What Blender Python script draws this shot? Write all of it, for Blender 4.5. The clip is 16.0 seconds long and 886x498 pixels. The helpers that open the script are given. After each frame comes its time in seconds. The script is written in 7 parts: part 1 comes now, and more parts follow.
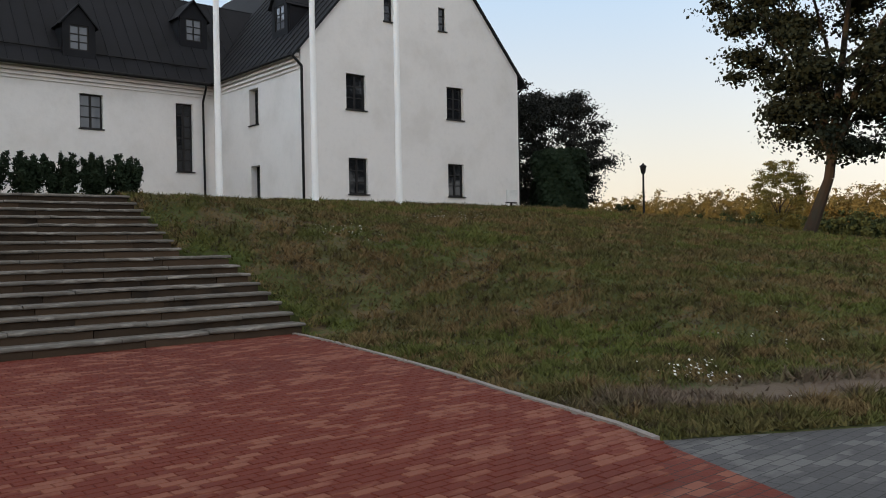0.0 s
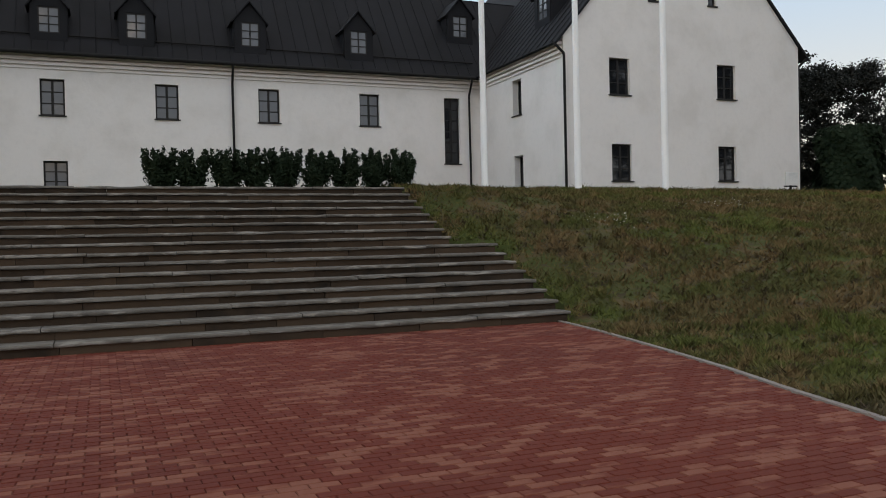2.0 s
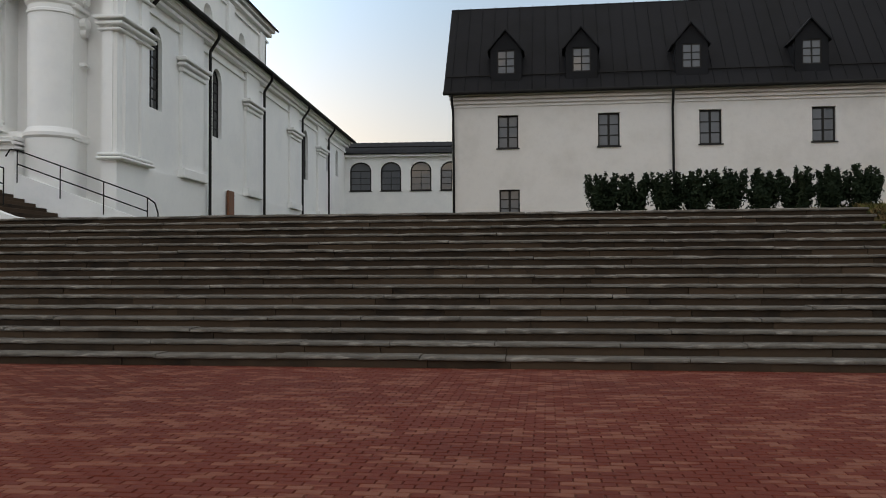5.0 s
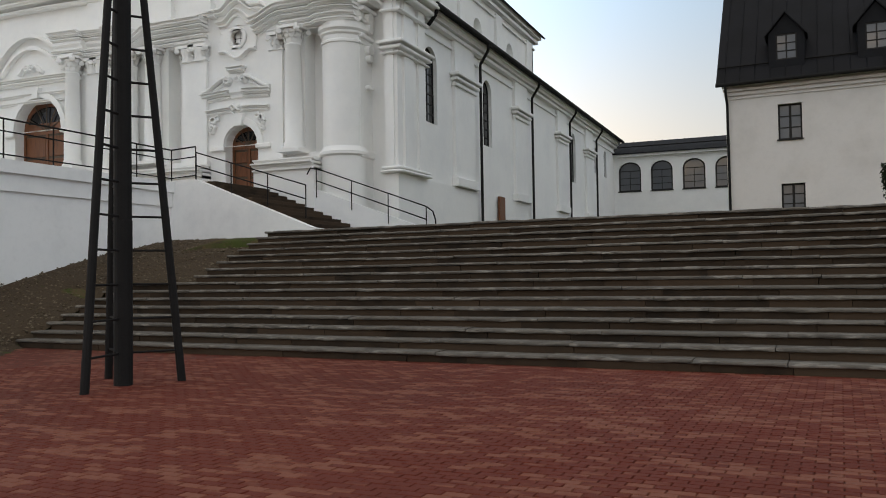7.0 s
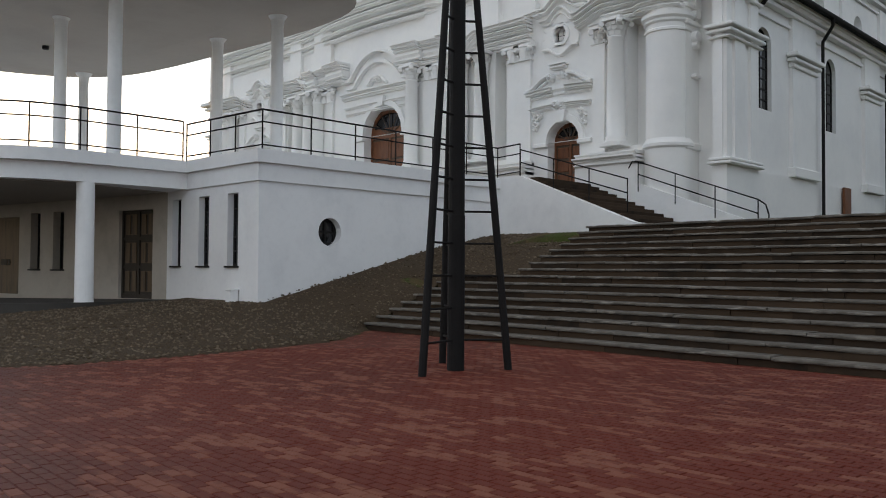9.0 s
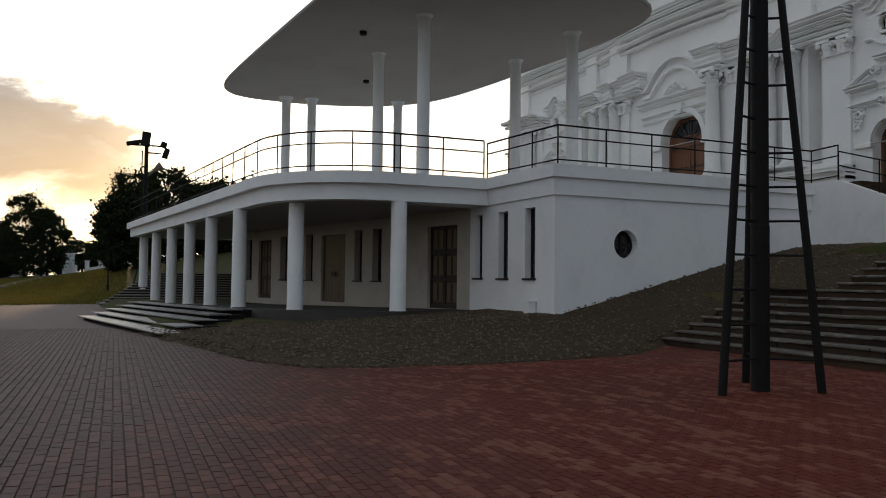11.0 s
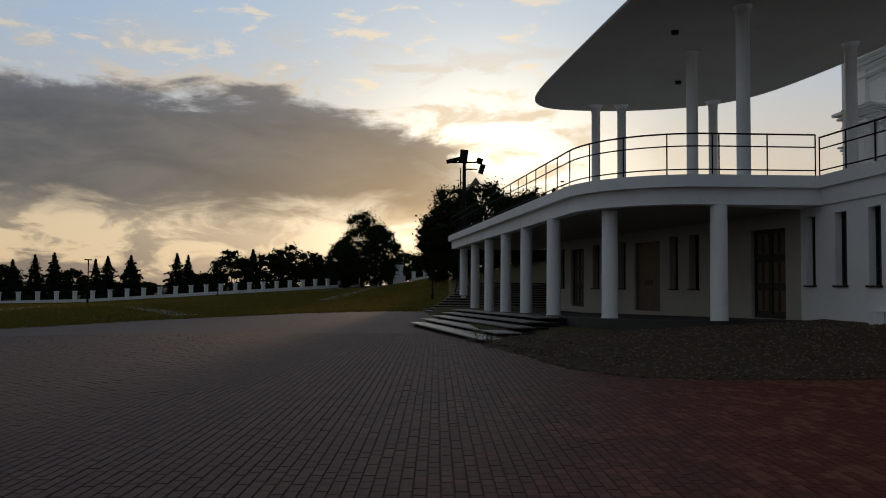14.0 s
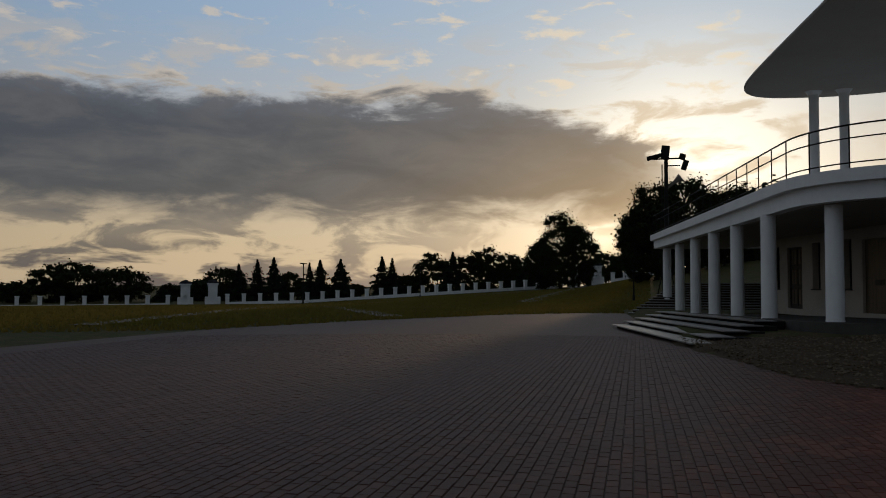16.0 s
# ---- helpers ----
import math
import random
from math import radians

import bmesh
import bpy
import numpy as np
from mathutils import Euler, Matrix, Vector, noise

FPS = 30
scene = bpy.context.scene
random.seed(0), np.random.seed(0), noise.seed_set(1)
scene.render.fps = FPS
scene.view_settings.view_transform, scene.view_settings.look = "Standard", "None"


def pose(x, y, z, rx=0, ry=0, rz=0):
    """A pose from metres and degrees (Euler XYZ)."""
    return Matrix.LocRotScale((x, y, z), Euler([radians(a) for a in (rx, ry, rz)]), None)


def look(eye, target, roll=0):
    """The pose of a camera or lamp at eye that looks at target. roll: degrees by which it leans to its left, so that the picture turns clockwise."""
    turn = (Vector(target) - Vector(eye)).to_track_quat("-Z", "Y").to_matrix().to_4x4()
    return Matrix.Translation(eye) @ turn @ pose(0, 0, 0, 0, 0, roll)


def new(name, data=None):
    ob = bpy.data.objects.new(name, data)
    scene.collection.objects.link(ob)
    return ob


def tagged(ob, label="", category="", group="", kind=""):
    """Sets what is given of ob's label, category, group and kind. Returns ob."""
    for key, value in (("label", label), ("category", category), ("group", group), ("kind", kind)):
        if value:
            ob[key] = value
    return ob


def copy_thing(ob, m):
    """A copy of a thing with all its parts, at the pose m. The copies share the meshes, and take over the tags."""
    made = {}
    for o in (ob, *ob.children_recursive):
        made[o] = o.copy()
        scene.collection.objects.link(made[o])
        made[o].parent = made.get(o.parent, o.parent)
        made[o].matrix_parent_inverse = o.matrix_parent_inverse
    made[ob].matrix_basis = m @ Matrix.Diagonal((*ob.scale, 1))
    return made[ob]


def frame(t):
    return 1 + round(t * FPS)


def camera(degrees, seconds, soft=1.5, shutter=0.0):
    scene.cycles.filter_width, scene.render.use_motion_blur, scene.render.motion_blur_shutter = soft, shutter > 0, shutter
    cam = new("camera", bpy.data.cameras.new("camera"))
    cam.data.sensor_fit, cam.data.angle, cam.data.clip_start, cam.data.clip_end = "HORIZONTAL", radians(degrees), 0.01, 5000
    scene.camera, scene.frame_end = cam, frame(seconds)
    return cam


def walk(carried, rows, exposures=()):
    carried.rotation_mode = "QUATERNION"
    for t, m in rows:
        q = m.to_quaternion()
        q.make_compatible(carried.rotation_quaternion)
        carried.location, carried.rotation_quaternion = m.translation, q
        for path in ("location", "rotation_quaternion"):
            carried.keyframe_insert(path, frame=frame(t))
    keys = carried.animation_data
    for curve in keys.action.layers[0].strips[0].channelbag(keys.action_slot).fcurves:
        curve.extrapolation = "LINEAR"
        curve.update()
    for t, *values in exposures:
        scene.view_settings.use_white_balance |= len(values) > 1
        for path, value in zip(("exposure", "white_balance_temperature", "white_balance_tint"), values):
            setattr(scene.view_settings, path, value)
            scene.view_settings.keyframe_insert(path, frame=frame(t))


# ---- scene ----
from mathutils import geometry

# ---------------------------------------------------------------- camera
cam = camera(56.64, 16.0, soft=1.0)
PATH = [
    (0.0, 0.042, -0.191, 1.563, 89.766, 1.056, -43.368),
    (0.5, 0.050, -0.171, 1.560, 89.565, 0.937, -38.245),
    (1.0, 0.072, -0.136, 1.561, 89.431, 1.177, -33.004),
    (1.5, 0.078, -0.103, 1.557, 89.334, 1.260, -29.171),
    (2.0, 0.036, -0.061, 1.551, 89.332, 1.265, -25.340),
    (2.5, -0.031, 0.013, 1.546, 89.717, 1.171, -20.390),
    (3.0, -0.071, 0.090, 1.542, 90.320, 1.063, -15.289),
    (3.5, -0.079, 0.161, 1.528, 90.718, 0.899, -9.564),
    (4.0, -0.048, 0.236, 1.550, 91.110, 0.738, -4.915),
    (4.2, -0.051, 0.242, 1.546, 91.280, 0.618, -3.120),
    (6.3, 0.169, 0.054, 1.563, 91.544, 0.759, 16.326),
    (6.5, 0.162, 0.038, 1.557, 91.616, 0.968, 18.043),
    (7.0, 0.117, 0.011, 1.549, 91.759, 0.895, 23.108),
    (7.5, 0.062, -0.002, 1.558, 92.017, 0.633, 28.004),
    (8.0, 0.017, 0.006, 1.542, 92.031, 0.350, 33.173),
    (8.5, -0.009, 0.029, 1.546, 91.803, -0.010, 38.581),
    (9.0, -0.042, 0.061, 1.545, 91.509, -0.374, 44.936),
    (9.2, -0.065, 0.062, 1.548, 91.366, -0.607, 46.946),
    (11.3, 0.083, 0.077, 1.553, 92.349, -0.593, 68.269),
    (11.5, 0.068, 0.074, 1.568, 92.410, -0.558, 69.965),
    (12.0, 0.051, 0.054, 1.565, 92.633, -0.532, 73.807),
    (12.5, 0.019, 0.022, 1.555, 92.813, -0.457, 77.305),
    (13.0, 0.004, -0.002, 1.562, 92.752, -0.265, 80.003),
    (13.5, -0.010, -0.020, 1.542, 92.675, -0.358, 82.974),
    (14.0, -0.039, -0.048, 1.536, 92.589, -0.436, 86.833),
    (14.5, -0.094, -0.095, 1.534, 92.378, -0.522, 91.515),
    (15.0, -0.129, -0.121, 1.532, 92.408, -0.569, 95.247),
    (15.5, -0.169, -0.161, 1.544, 92.526, -0.329, 98.139),
    (16.0, -0.192, -0.174, 1.546, 92.597, -0.260, 100.499),
]
EXPO = [(0.0, 0.10, 6380, 10), (4.2, -0.12, 6700, 10), (6.5, -0.12, 6800, 10), (8.0, -0.14, 6600, 10), (9.2, -0.40, 6300, 10), (11.3, -1.4, 6200, 9), (12.5, -2.05, 6150, 9), (14.0, -2.42, 5950, 8), (16.0, -2.62, 5900, 8)]
walk(cam, [(r[0], pose(*r[1:])) for r in PATH], EXPO)

# ---------------------------------------------------------------- sky and sun
SUN_AZ, SUN_EL = 86.0, 4.4          # degrees to the left of +y, and above the horizon
SUN_DIR = Vector((-math.sin(radians(SUN_AZ)) * math.cos(radians(SUN_EL)),
                  math.cos(radians(SUN_AZ)) * math.cos(radians(SUN_EL)), math.sin(radians(SUN_EL))))
GLOW_DIR = Vector((-0.990, 0.109, 0.090))      # middle of the bright cloud round the sun


def nd(nt, kind, **kw):
    n = nt.nodes.new(kind)
    for k, v in kw.items():
        if k == "ins":
            for key, val in v.items():
                if isinstance(val, bpy.types.NodeSocket):
                    nt.links.new(val, n.inputs[key])
                else:
                    n.inputs[key].default_value = val
        elif k == "operation":
            n.operation = v
        elif k == "blend_type":
            n.blend_type = v
        elif k == "data_type":
            n.data_type = v
    return n


def mth(nt, op, a, b=0.0, clamp=False):
    n = nt.nodes.new("ShaderNodeMath")
    n.operation, n.use_clamp = op, clamp
    for i, v in enumerate((a, b)):
        if isinstance(v, bpy.types.NodeSocket):
            nt.links.new(v, n.inputs[i])
        else:
            n.inputs[i].default_value = v
    return n.outputs[0]


def mixc(nt, fac, a, b, blend="MIX"):
    n = nt.nodes.new("ShaderNodeMix")
    n.data_type, n.blend_type = "RGBA", blend
    for i, v in ((0, fac), (6, a), (7, b)):
        if isinstance(v, bpy.types.NodeSocket):
            nt.links.new(v, n.inputs[i])
        else:
            n.inputs[i].default_value = v if i == 0 or len(v) == 4 else (*v, 1)
    return n.outputs[2]


def ramp(nt, fac, stops):
    n = nt.nodes.new("ShaderNodeValToRGB")
    nt.links.new(fac, n.inputs[0])
    el = n.color_ramp.elements
    while len(el) < len(stops):
        el.new(0.5)
    for e, (p, c) in zip(el, stops):
        e.position = p
        e.color = (c, c, c, 1) if isinstance(c, (int, float)) else (*c, 1)
    return n.outputs[0]


def smooth_step(nt, x, a, b):
    n = nt.nodes.new("ShaderNodeMapRange")
    n.interpolation_type = "SMOOTHSTEP"
    nt.links.new(x, n.inputs[0])
    n.inputs[1].default_value, n.inputs[2].default_value = a, b
    return n.outputs[0]


def build_sky():
    world = bpy.data.worlds.new("evening_sky")
    scene.world = world
    world.use_nodes = True
    nt = world.node_tree
    nt.nodes.clear()
    sky = nt.nodes.new("ShaderNodeTexSky")
    sky.sky_type, sky.sun_disc = "NISHITA", False
    sky.sun_elevation, sky.sun_rotation = radians(SUN_EL), radians(-SUN_AZ)
    sky.air_density, sky.dust_density, sky.ozone_density = 1.0, 1.6, 1.5
    co = nt.nodes.new("ShaderNodeTexCoord").outputs["Generated"]
    sep = nt.nodes.new("ShaderNodeSeparateXYZ")
    nt.links.new(co, sep.inputs[0])
    X, Y, Z = sep.outputs
    # height above the horizon and angle round it, in degrees
    elev = mth(nt, "MULTIPLY", mth(nt, "ARCSINE", Z), 57.2958)
    azim = mth(nt, "MULTIPLY", mth(nt, "ARCTAN2", mth(nt, "MULTIPLY", X, -1.0), Y), 57.2958)
    dot = nt.nodes.new("ShaderNodeVectorMath")
    dot.operation = "DOT_PRODUCT"
    nt.links.new(co, dot.inputs[0])
    dot.inputs[1].default_value = GLOW_DIR
    near_sun = mth(nt, "MAXIMUM", dot.outputs["Value"], 0.0)
    glow = mth(nt, "POWER", near_sun, 90.0)
    glow_mid = mth(nt, "POWER", near_sun, 14.0)
    west = smooth_step(nt, near_sun, 0.1, 0.97)
    up = mth(nt, "MAXIMUM", elev, 0.0)
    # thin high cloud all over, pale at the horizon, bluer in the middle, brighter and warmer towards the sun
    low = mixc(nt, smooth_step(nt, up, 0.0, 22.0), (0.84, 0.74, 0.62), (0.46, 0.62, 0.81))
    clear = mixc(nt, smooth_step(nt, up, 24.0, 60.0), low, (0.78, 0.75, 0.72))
    west_sky = mixc(nt, smooth_step(nt, up, 2.0, 20.0), (3.8, 2.75, 1.6), (1.85, 2.45, 3.15))
    clear = mixc(nt, mth(nt, "MULTIPLY", west, mth(nt, "SUBTRACT", 1.0, smooth_step(nt, up, 24.0, 50.0))), clear, west_sky)
    clear = mixc(nt, mth(nt, "MULTIPLY", glow_mid, 0.45), clear, (5.0, 4.4, 3.4))
    clear = mixc(nt, glow, clear, (5.2, 4.5, 3.4), "ADD")
    # unseen bright cloud in the south-east, added to light the east-facing walls
    fill_veil = nt.nodes.new("ShaderNodeVectorMath")
    fill_veil.operation = "DOT_PRODUCT"
    nt.links.new(co, fill_veil.inputs[0])
    fill_veil.inputs[1].default_value = (0.66, -0.70, 0.27)
    clear = mixc(nt, mth(nt, "MULTIPLY", smooth_step(nt, fill_veil.outputs["Value"], 0.2, 0.95), 0.75), clear, (1.12, 1.16, 1.24))
    # clouds, stretched along the horizon
    flat = nt.nodes.new("ShaderNodeCombineXYZ")
    nt.links.new(mth(nt, "MULTIPLY", azim, 0.055), flat.inputs[0])
    nt.links.new(mth(nt, "MULTIPLY", elev, 0.16), flat.inputs[1])
    big = nd(nt, "ShaderNodeTexNoise", ins={"Vector": flat.outputs[0], "Scale": 1.0, "Detail": 8.0, "Roughness": 0.55, "Distortion": 0.4})
    fine = nd(nt, "ShaderNodeTexNoise", ins={"Vector": flat.outputs[0], "Scale": 3.0, "Detail": 9.0, "Roughness": 0.6, "Distortion": 0.5})
    small = nd(nt, "ShaderNodeTexNoise", ins={"Vector": flat.outputs[0], "Scale": 4.6, "Detail": 8.0, "Roughness": 0.62, "Distortion": 0.3})
    nb_, nf, ns = big.outputs[0], fine.outputs[0], small.outputs[0]
    # the long dark bank over the western field, its top falling towards the sun
    wob = mth(nt, "ADD", mth(nt, "MULTIPLY", mth(nt, "SUBTRACT", nf, 0.5), 5.0), mth(nt, "MULTIPLY", mth(nt, "SUBTRACT", ns, 0.5), 2.5))
    top = mth(nt, "ADD", mth(nt, "ADD", mth(nt, "MULTIPLY", smooth_step(nt, azim, 74.0, 98.0), 7.6), 5.6), wob)
    bank = mth(nt, "MULTIPLY", smooth_step(nt, mth(nt, "SUBTRACT", top, elev), -0.2, 1.1),
               smooth_step(nt, mth(nt, "ADD", elev, mth(nt, "MULTIPLY", wob, 0.9)), 3.4, 6.4))
    bank = mth(nt, "MULTIPLY", bank, mth(nt, "MULTIPLY", smooth_step(nt, azim, 75.0, 90.0), smooth_step(nt, mth(nt, "MULTIPLY", azim, -1.0), -175.0, -150.0)))
    # broken cloud below and above the bank
    streak = mth(nt, "MULTIPLY", smooth_step(nt, nf, 0.44, 0.56), mth(nt, "MULTIPLY", smooth_step(nt, mth(nt, "MULTIPLY", up, -1.0), -9.0, -1.2), smooth_step(nt, azim, 80.0, 93.0)))
    puffs = mth(nt, "MULTIPLY", smooth_step(nt, ns, 0.54, 0.66), mth(nt, "MULTIPLY", smooth_step(nt, up, 9.0, 13.5), smooth_step(nt, azim, 62.0, 84.0)))
    grey = mixc(nt, smooth_step(nt, mth(nt, "ADD", nf, mth(nt, "MULTIPLY", nb_, 0.5)), 0.55, 1.05), (0.26, 0.272, 0.345), (0.60, 0.56, 0.575))
    grey = mixc(nt, smooth_step(nt, mth(nt, "SUBTRACT", top, elev), 2.2, 0.0), grey, (0.62, 0.64, 0.74))
    warm = mixc(nt, glow_mid, (3.5, 2.9, 2.3), (5.6, 4.4, 2.9))
    # broken, glowing cloud round the sun
    ring = mth(nt, "MULTIPLY", smooth_step(nt, azim, 68.0, 80.0), mth(nt, "MULTIPLY", smooth_step(nt, up, 3.0, 6.5), smooth_step(nt, mth(nt, "MULTIPLY", up, -1.0), -19.0, -11.0)))
    ember = mth(nt, "MULTIPLY", ring, mth(nt, "MULTIPLY", smooth_step(nt, nf, 0.47, 0.60), 0.8))
    clear = mixc(nt, ember, clear, (3.7, 2.75, 1.75))
    col = mixc(nt, mth(nt, "MULTIPLY", puffs, 0.8), clear, warm)
    col = mixc(nt, mth(nt, "MULTIPLY", streak, 0.9), col, mixc(nt, mth(nt, "MULTIPLY", glow_mid, 0.7), grey, warm))
    col = mixc(nt, mth(nt, "MULTIPLY", bank, 0.96), col, grey)
    bg_sky = nd(nt, "ShaderNodeBackground", ins={"Color": sky.outputs[0], "Strength": 0.05})
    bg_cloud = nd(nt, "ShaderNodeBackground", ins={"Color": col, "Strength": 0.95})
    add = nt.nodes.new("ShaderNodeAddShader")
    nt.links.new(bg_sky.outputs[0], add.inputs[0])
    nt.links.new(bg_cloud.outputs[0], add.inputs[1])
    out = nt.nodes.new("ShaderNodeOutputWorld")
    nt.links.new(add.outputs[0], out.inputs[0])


build_sky()
sun = new("sun", bpy.data.lights.new("sun", "SUN"))
sun.data.energy, sun.data.angle, sun.data.color = 4.0, radians(1.5), (1.0, 0.62, 0.30)
sun.matrix_world = look(SUN_DIR * 300, (0, 0, 0))


# ---------------------------------------------------------------- materials
def material(name, base, rough=0.8, metal=0.0, dark=None, scale=2.0, amount=0.5, fine=40.0, fine_amount=0.15, bump=0.2, random_amount=0.0,
             island=0.0, random_colour=None, stretch=(1, 1, 1), spec=0.5, bump_scale=0.01):
    """Base colour with stains at one scale, grain at another, and a fine relief."""
    m = bpy.data.materials.new(name)
    m.use_nodes = True
    nt = m.node_tree
    bsdf = nt.nodes["Principled BSDF"]
    geo = nt.nodes.new("ShaderNodeNewGeometry")
    mp = nd(nt, "ShaderNodeMapping", ins={"Vector": geo.outputs["Position"], "Scale": stretch})
    v = mp.outputs[0]
    dark = dark or tuple(c * 0.6 for c in base)
    n1 = nd(nt, "ShaderNodeTexNoise", ins={"Vector": v, "Scale": scale, "Detail": 6.0, "Roughness": 0.6}).outputs[0]
    n2 = nd(nt, "ShaderNodeTexNoise", ins={"Vector": v, "Scale": fine, "Detail": 4.0, "Roughness": 0.6}).outputs[0]
    c = mixc(nt, mth(nt, "MULTIPLY", smooth_step(nt, n1, 0.42, 0.72), amount), base, dark)
    c = mixc(nt, mth(nt, "MULTIPLY", smooth_step(nt, n2, 0.45, 0.75), fine_amount), c, tuple(x * 0.45 for x in base))
    if random_amount or island:
        if random_amount:
            r = nt.nodes.new("ShaderNodeObjectInfo").outputs["Random"]
        else:
            r = geo.outputs["Random Per Island"]
        c = mixc(nt, mth(nt, "MULTIPLY", smooth_step(nt, r, 0.2, 1.0), random_amount or island), c, random_colour or tuple(min(1, x * 1.7) for x in base))
    nt.links.new(c, bsdf.inputs["Base Color"])
    bsdf.inputs["Roughness"].default_value, bsdf.inputs["Metallic"].default_value = rough, metal
    bsdf.inputs["Specular IOR Level"].default_value = spec
    b = nd(nt, "ShaderNodeBump", ins={"Height": mth(nt, "ADD", n2, mth(nt, "MULTIPLY", n1, 1.5)), "Strength": bump, "Distance": bump_scale})
    nt.links.new(b.outputs[0], bsdf.inputs["Normal"])
    return m


M = {}
M["plaster"] = material("old_plaster", (0.72, 0.68, 0.64), 0.9, dark=(0.58, 0.54, 0.49), scale=0.5, amount=0.55, fine=5.0, fine_amount=0.07, bump=0.4, bump_scale=0.02)
M["church"] = material("church_plaster", (0.85, 0.845, 0.82), 0.85, dark=(0.73, 0.735, 0.73), scale=0.4, amount=0.5, fine=4.0, fine_amount=0.04, bump=0.25)
M["white"] = material("terrace_plaster", (0.88, 0.88, 0.87), 0.8, dark=(0.72, 0.73, 0.73), scale=0.7, amount=0.5, fine=6.0, fine_amount=0.06, bump=0.3)
# Beige and soffit tones are darkened for the shade under deck and canopy.
M["beige"] = material("shaded_beige_plaster", (0.50, 0.455, 0.385), 0.9, dark=(0.36, 0.32, 0.265), scale=0.8, amount=0.6, fine=7.0, fine_amount=0.1, bump=0.3)
M["soffit"] = material("shaded_soffit_paint", (0.385, 0.35, 0.31), 0.9, dark=(0.31, 0.28, 0.245), scale=0.3, amount=0.5, fine=3.0, fine_amount=0.05)
# Treads paler as sky-lit; risers are brown stone darkened further for shade.
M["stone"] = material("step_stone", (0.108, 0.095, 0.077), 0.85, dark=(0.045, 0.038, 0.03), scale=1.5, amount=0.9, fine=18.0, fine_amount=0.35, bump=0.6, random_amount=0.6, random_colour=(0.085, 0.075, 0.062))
M["riser"] = material("shaded_riser_stone", (0.040, 0.0265, 0.0165), 0.95, dark=(0.016, 0.012, 0.009), scale=1.6, amount=0.9, fine=14.0, fine_amount=0.3, bump=0.8, random_amount=0.6, random_colour=(0.080, 0.052, 0.032), spec=0.2)
M["roof"] = material("black_sheet_roof", (0.0145, 0.0145, 0.0165), 0.75, metal=0.0, spec=0.14, dark=(0.008, 0.008, 0.008), scale=0.6, amount=0.6, fine=7.0, fine_amount=0.2, bump=0.1)
M["frame"] = material("dark_window_paint", (0.013, 0.011, 0.010), 0.6, spec=0.3, fine=30.0)
M["iron"] = material("dark_steel", (0.013, 0.012, 0.0115), 0.75, metal=0.0, spec=0.2, fine=25.0, fine_amount=0.3)
M["door"] = material("varnished_oak", (0.17, 0.058, 0.018), 0.55, dark=(0.07, 0.026, 0.01), scale=3.0, amount=0.7, fine=20.0, stretch=(4, 4, 0.5))
M["blackdoor"] = material("blackened_oak", (0.024, 0.017, 0.011), 0.6, dark=(0.014, 0.010, 0.007), scale=3.0, amount=0.7, fine=20.0, stretch=(4, 4, 0.5))
M["ochredoor"] = material("worn_ochre_wood", (0.105, 0.068, 0.032), 0.5, dark=(0.04, 0.026, 0.014), scale=2.0, amount=0.8, fine=20.0, stretch=(4, 4, 0.5))
M["darkdoor"] = material("dark_oak", (0.085, 0.055, 0.032), 0.6, dark=(0.04, 0.026, 0.016), scale=3.0, amount=0.7, fine=20.0, stretch=(4, 4, 0.5))
M["pole"] = material("white_pole_paint", (0.80, 0.78, 0.75), 0.45, dark=(0.7, 0.68, 0.64), scale=1.0, amount=0.4)
M["grass"] = material("turf", (0.056, 0.064, 0.020), 0.95, spec=0.1, dark=(0.075, 0.060, 0.030), scale=0.35, amount=0.8, fine=9.0, fine_amount=0.5, bump=0.8, bump_scale=0.05)
M["blade"] = material("grass_blades", (0.070, 0.069, 0.022), 0.95, spec=0.1, dark=(0.122, 0.082, 0.040), scale=0.5, amount=0.85, island=0.45, random_colour=(0.105, 0.088, 0.034))
M["gravel"] = material("gravel_bed", (0.070, 0.050, 0.031), 0.95, spec=0.15, dark=(0.06, 0.044, 0.028), scale=1.0, amount=0.6, fine=22.0, fine_amount=0.7, bump=1.0, bump_scale=0.04)
M["pebble"] = material("pebbles", (0.082, 0.060, 0.038), 0.95, spec=0.15, dark=(0.06, 0.045, 0.03), scale=3.0, island=0.6, random_colour=(0.22, 0.18, 0.13))
M["kerb"] = material("kerb_concrete", (0.21, 0.18, 0.155), 0.9, dark=(0.15, 0.125, 0.105), scale=1.2, fine=25.0, fine_amount=0.3)
M["leaf"] = material("leaves", (0.026, 0.034, 0.014), 0.95, spec=0.08, dark=(0.014, 0.018, 0.009), scale=0.6, amount=0.6, island=0.4, random_colour=(0.040, 0.048, 0.018))
M["purple"] = material("dark_leaves", (0.018, 0.019, 0.015), 0.9, dark=(0.02, 0.018, 0.018), scale=0.6, island=0.4, random_colour=(0.027, 0.028, 0.021), spec=0.2)
# The low sun's gold is put into the woodland leaf colour.
M["wood_leaf"] = material("sunlit_woodland_leaves", (0.105, 0.080, 0.024), 0.9, spec=0.2, dark=(0.045, 0.042, 0.016), scale=0.08, island=0.4, random_colour=(0.14, 0.098, 0.028))
M["bark"] = material("bark", (0.035, 0.026, 0.02), 0.95, spec=0.1, dark=(0.02, 0.03, 0.025), scale=3.0, fine=20.0, bump=1.0, stretch=(1, 1, 0.3))
M["needle"] = material("needles", (0.014, 0.022, 0.011), 0.95, spec=0.1, dark=(0.012, 0.02, 0.012), scale=0.5, island=0.4, random_colour=(0.03, 0.045, 0.025))
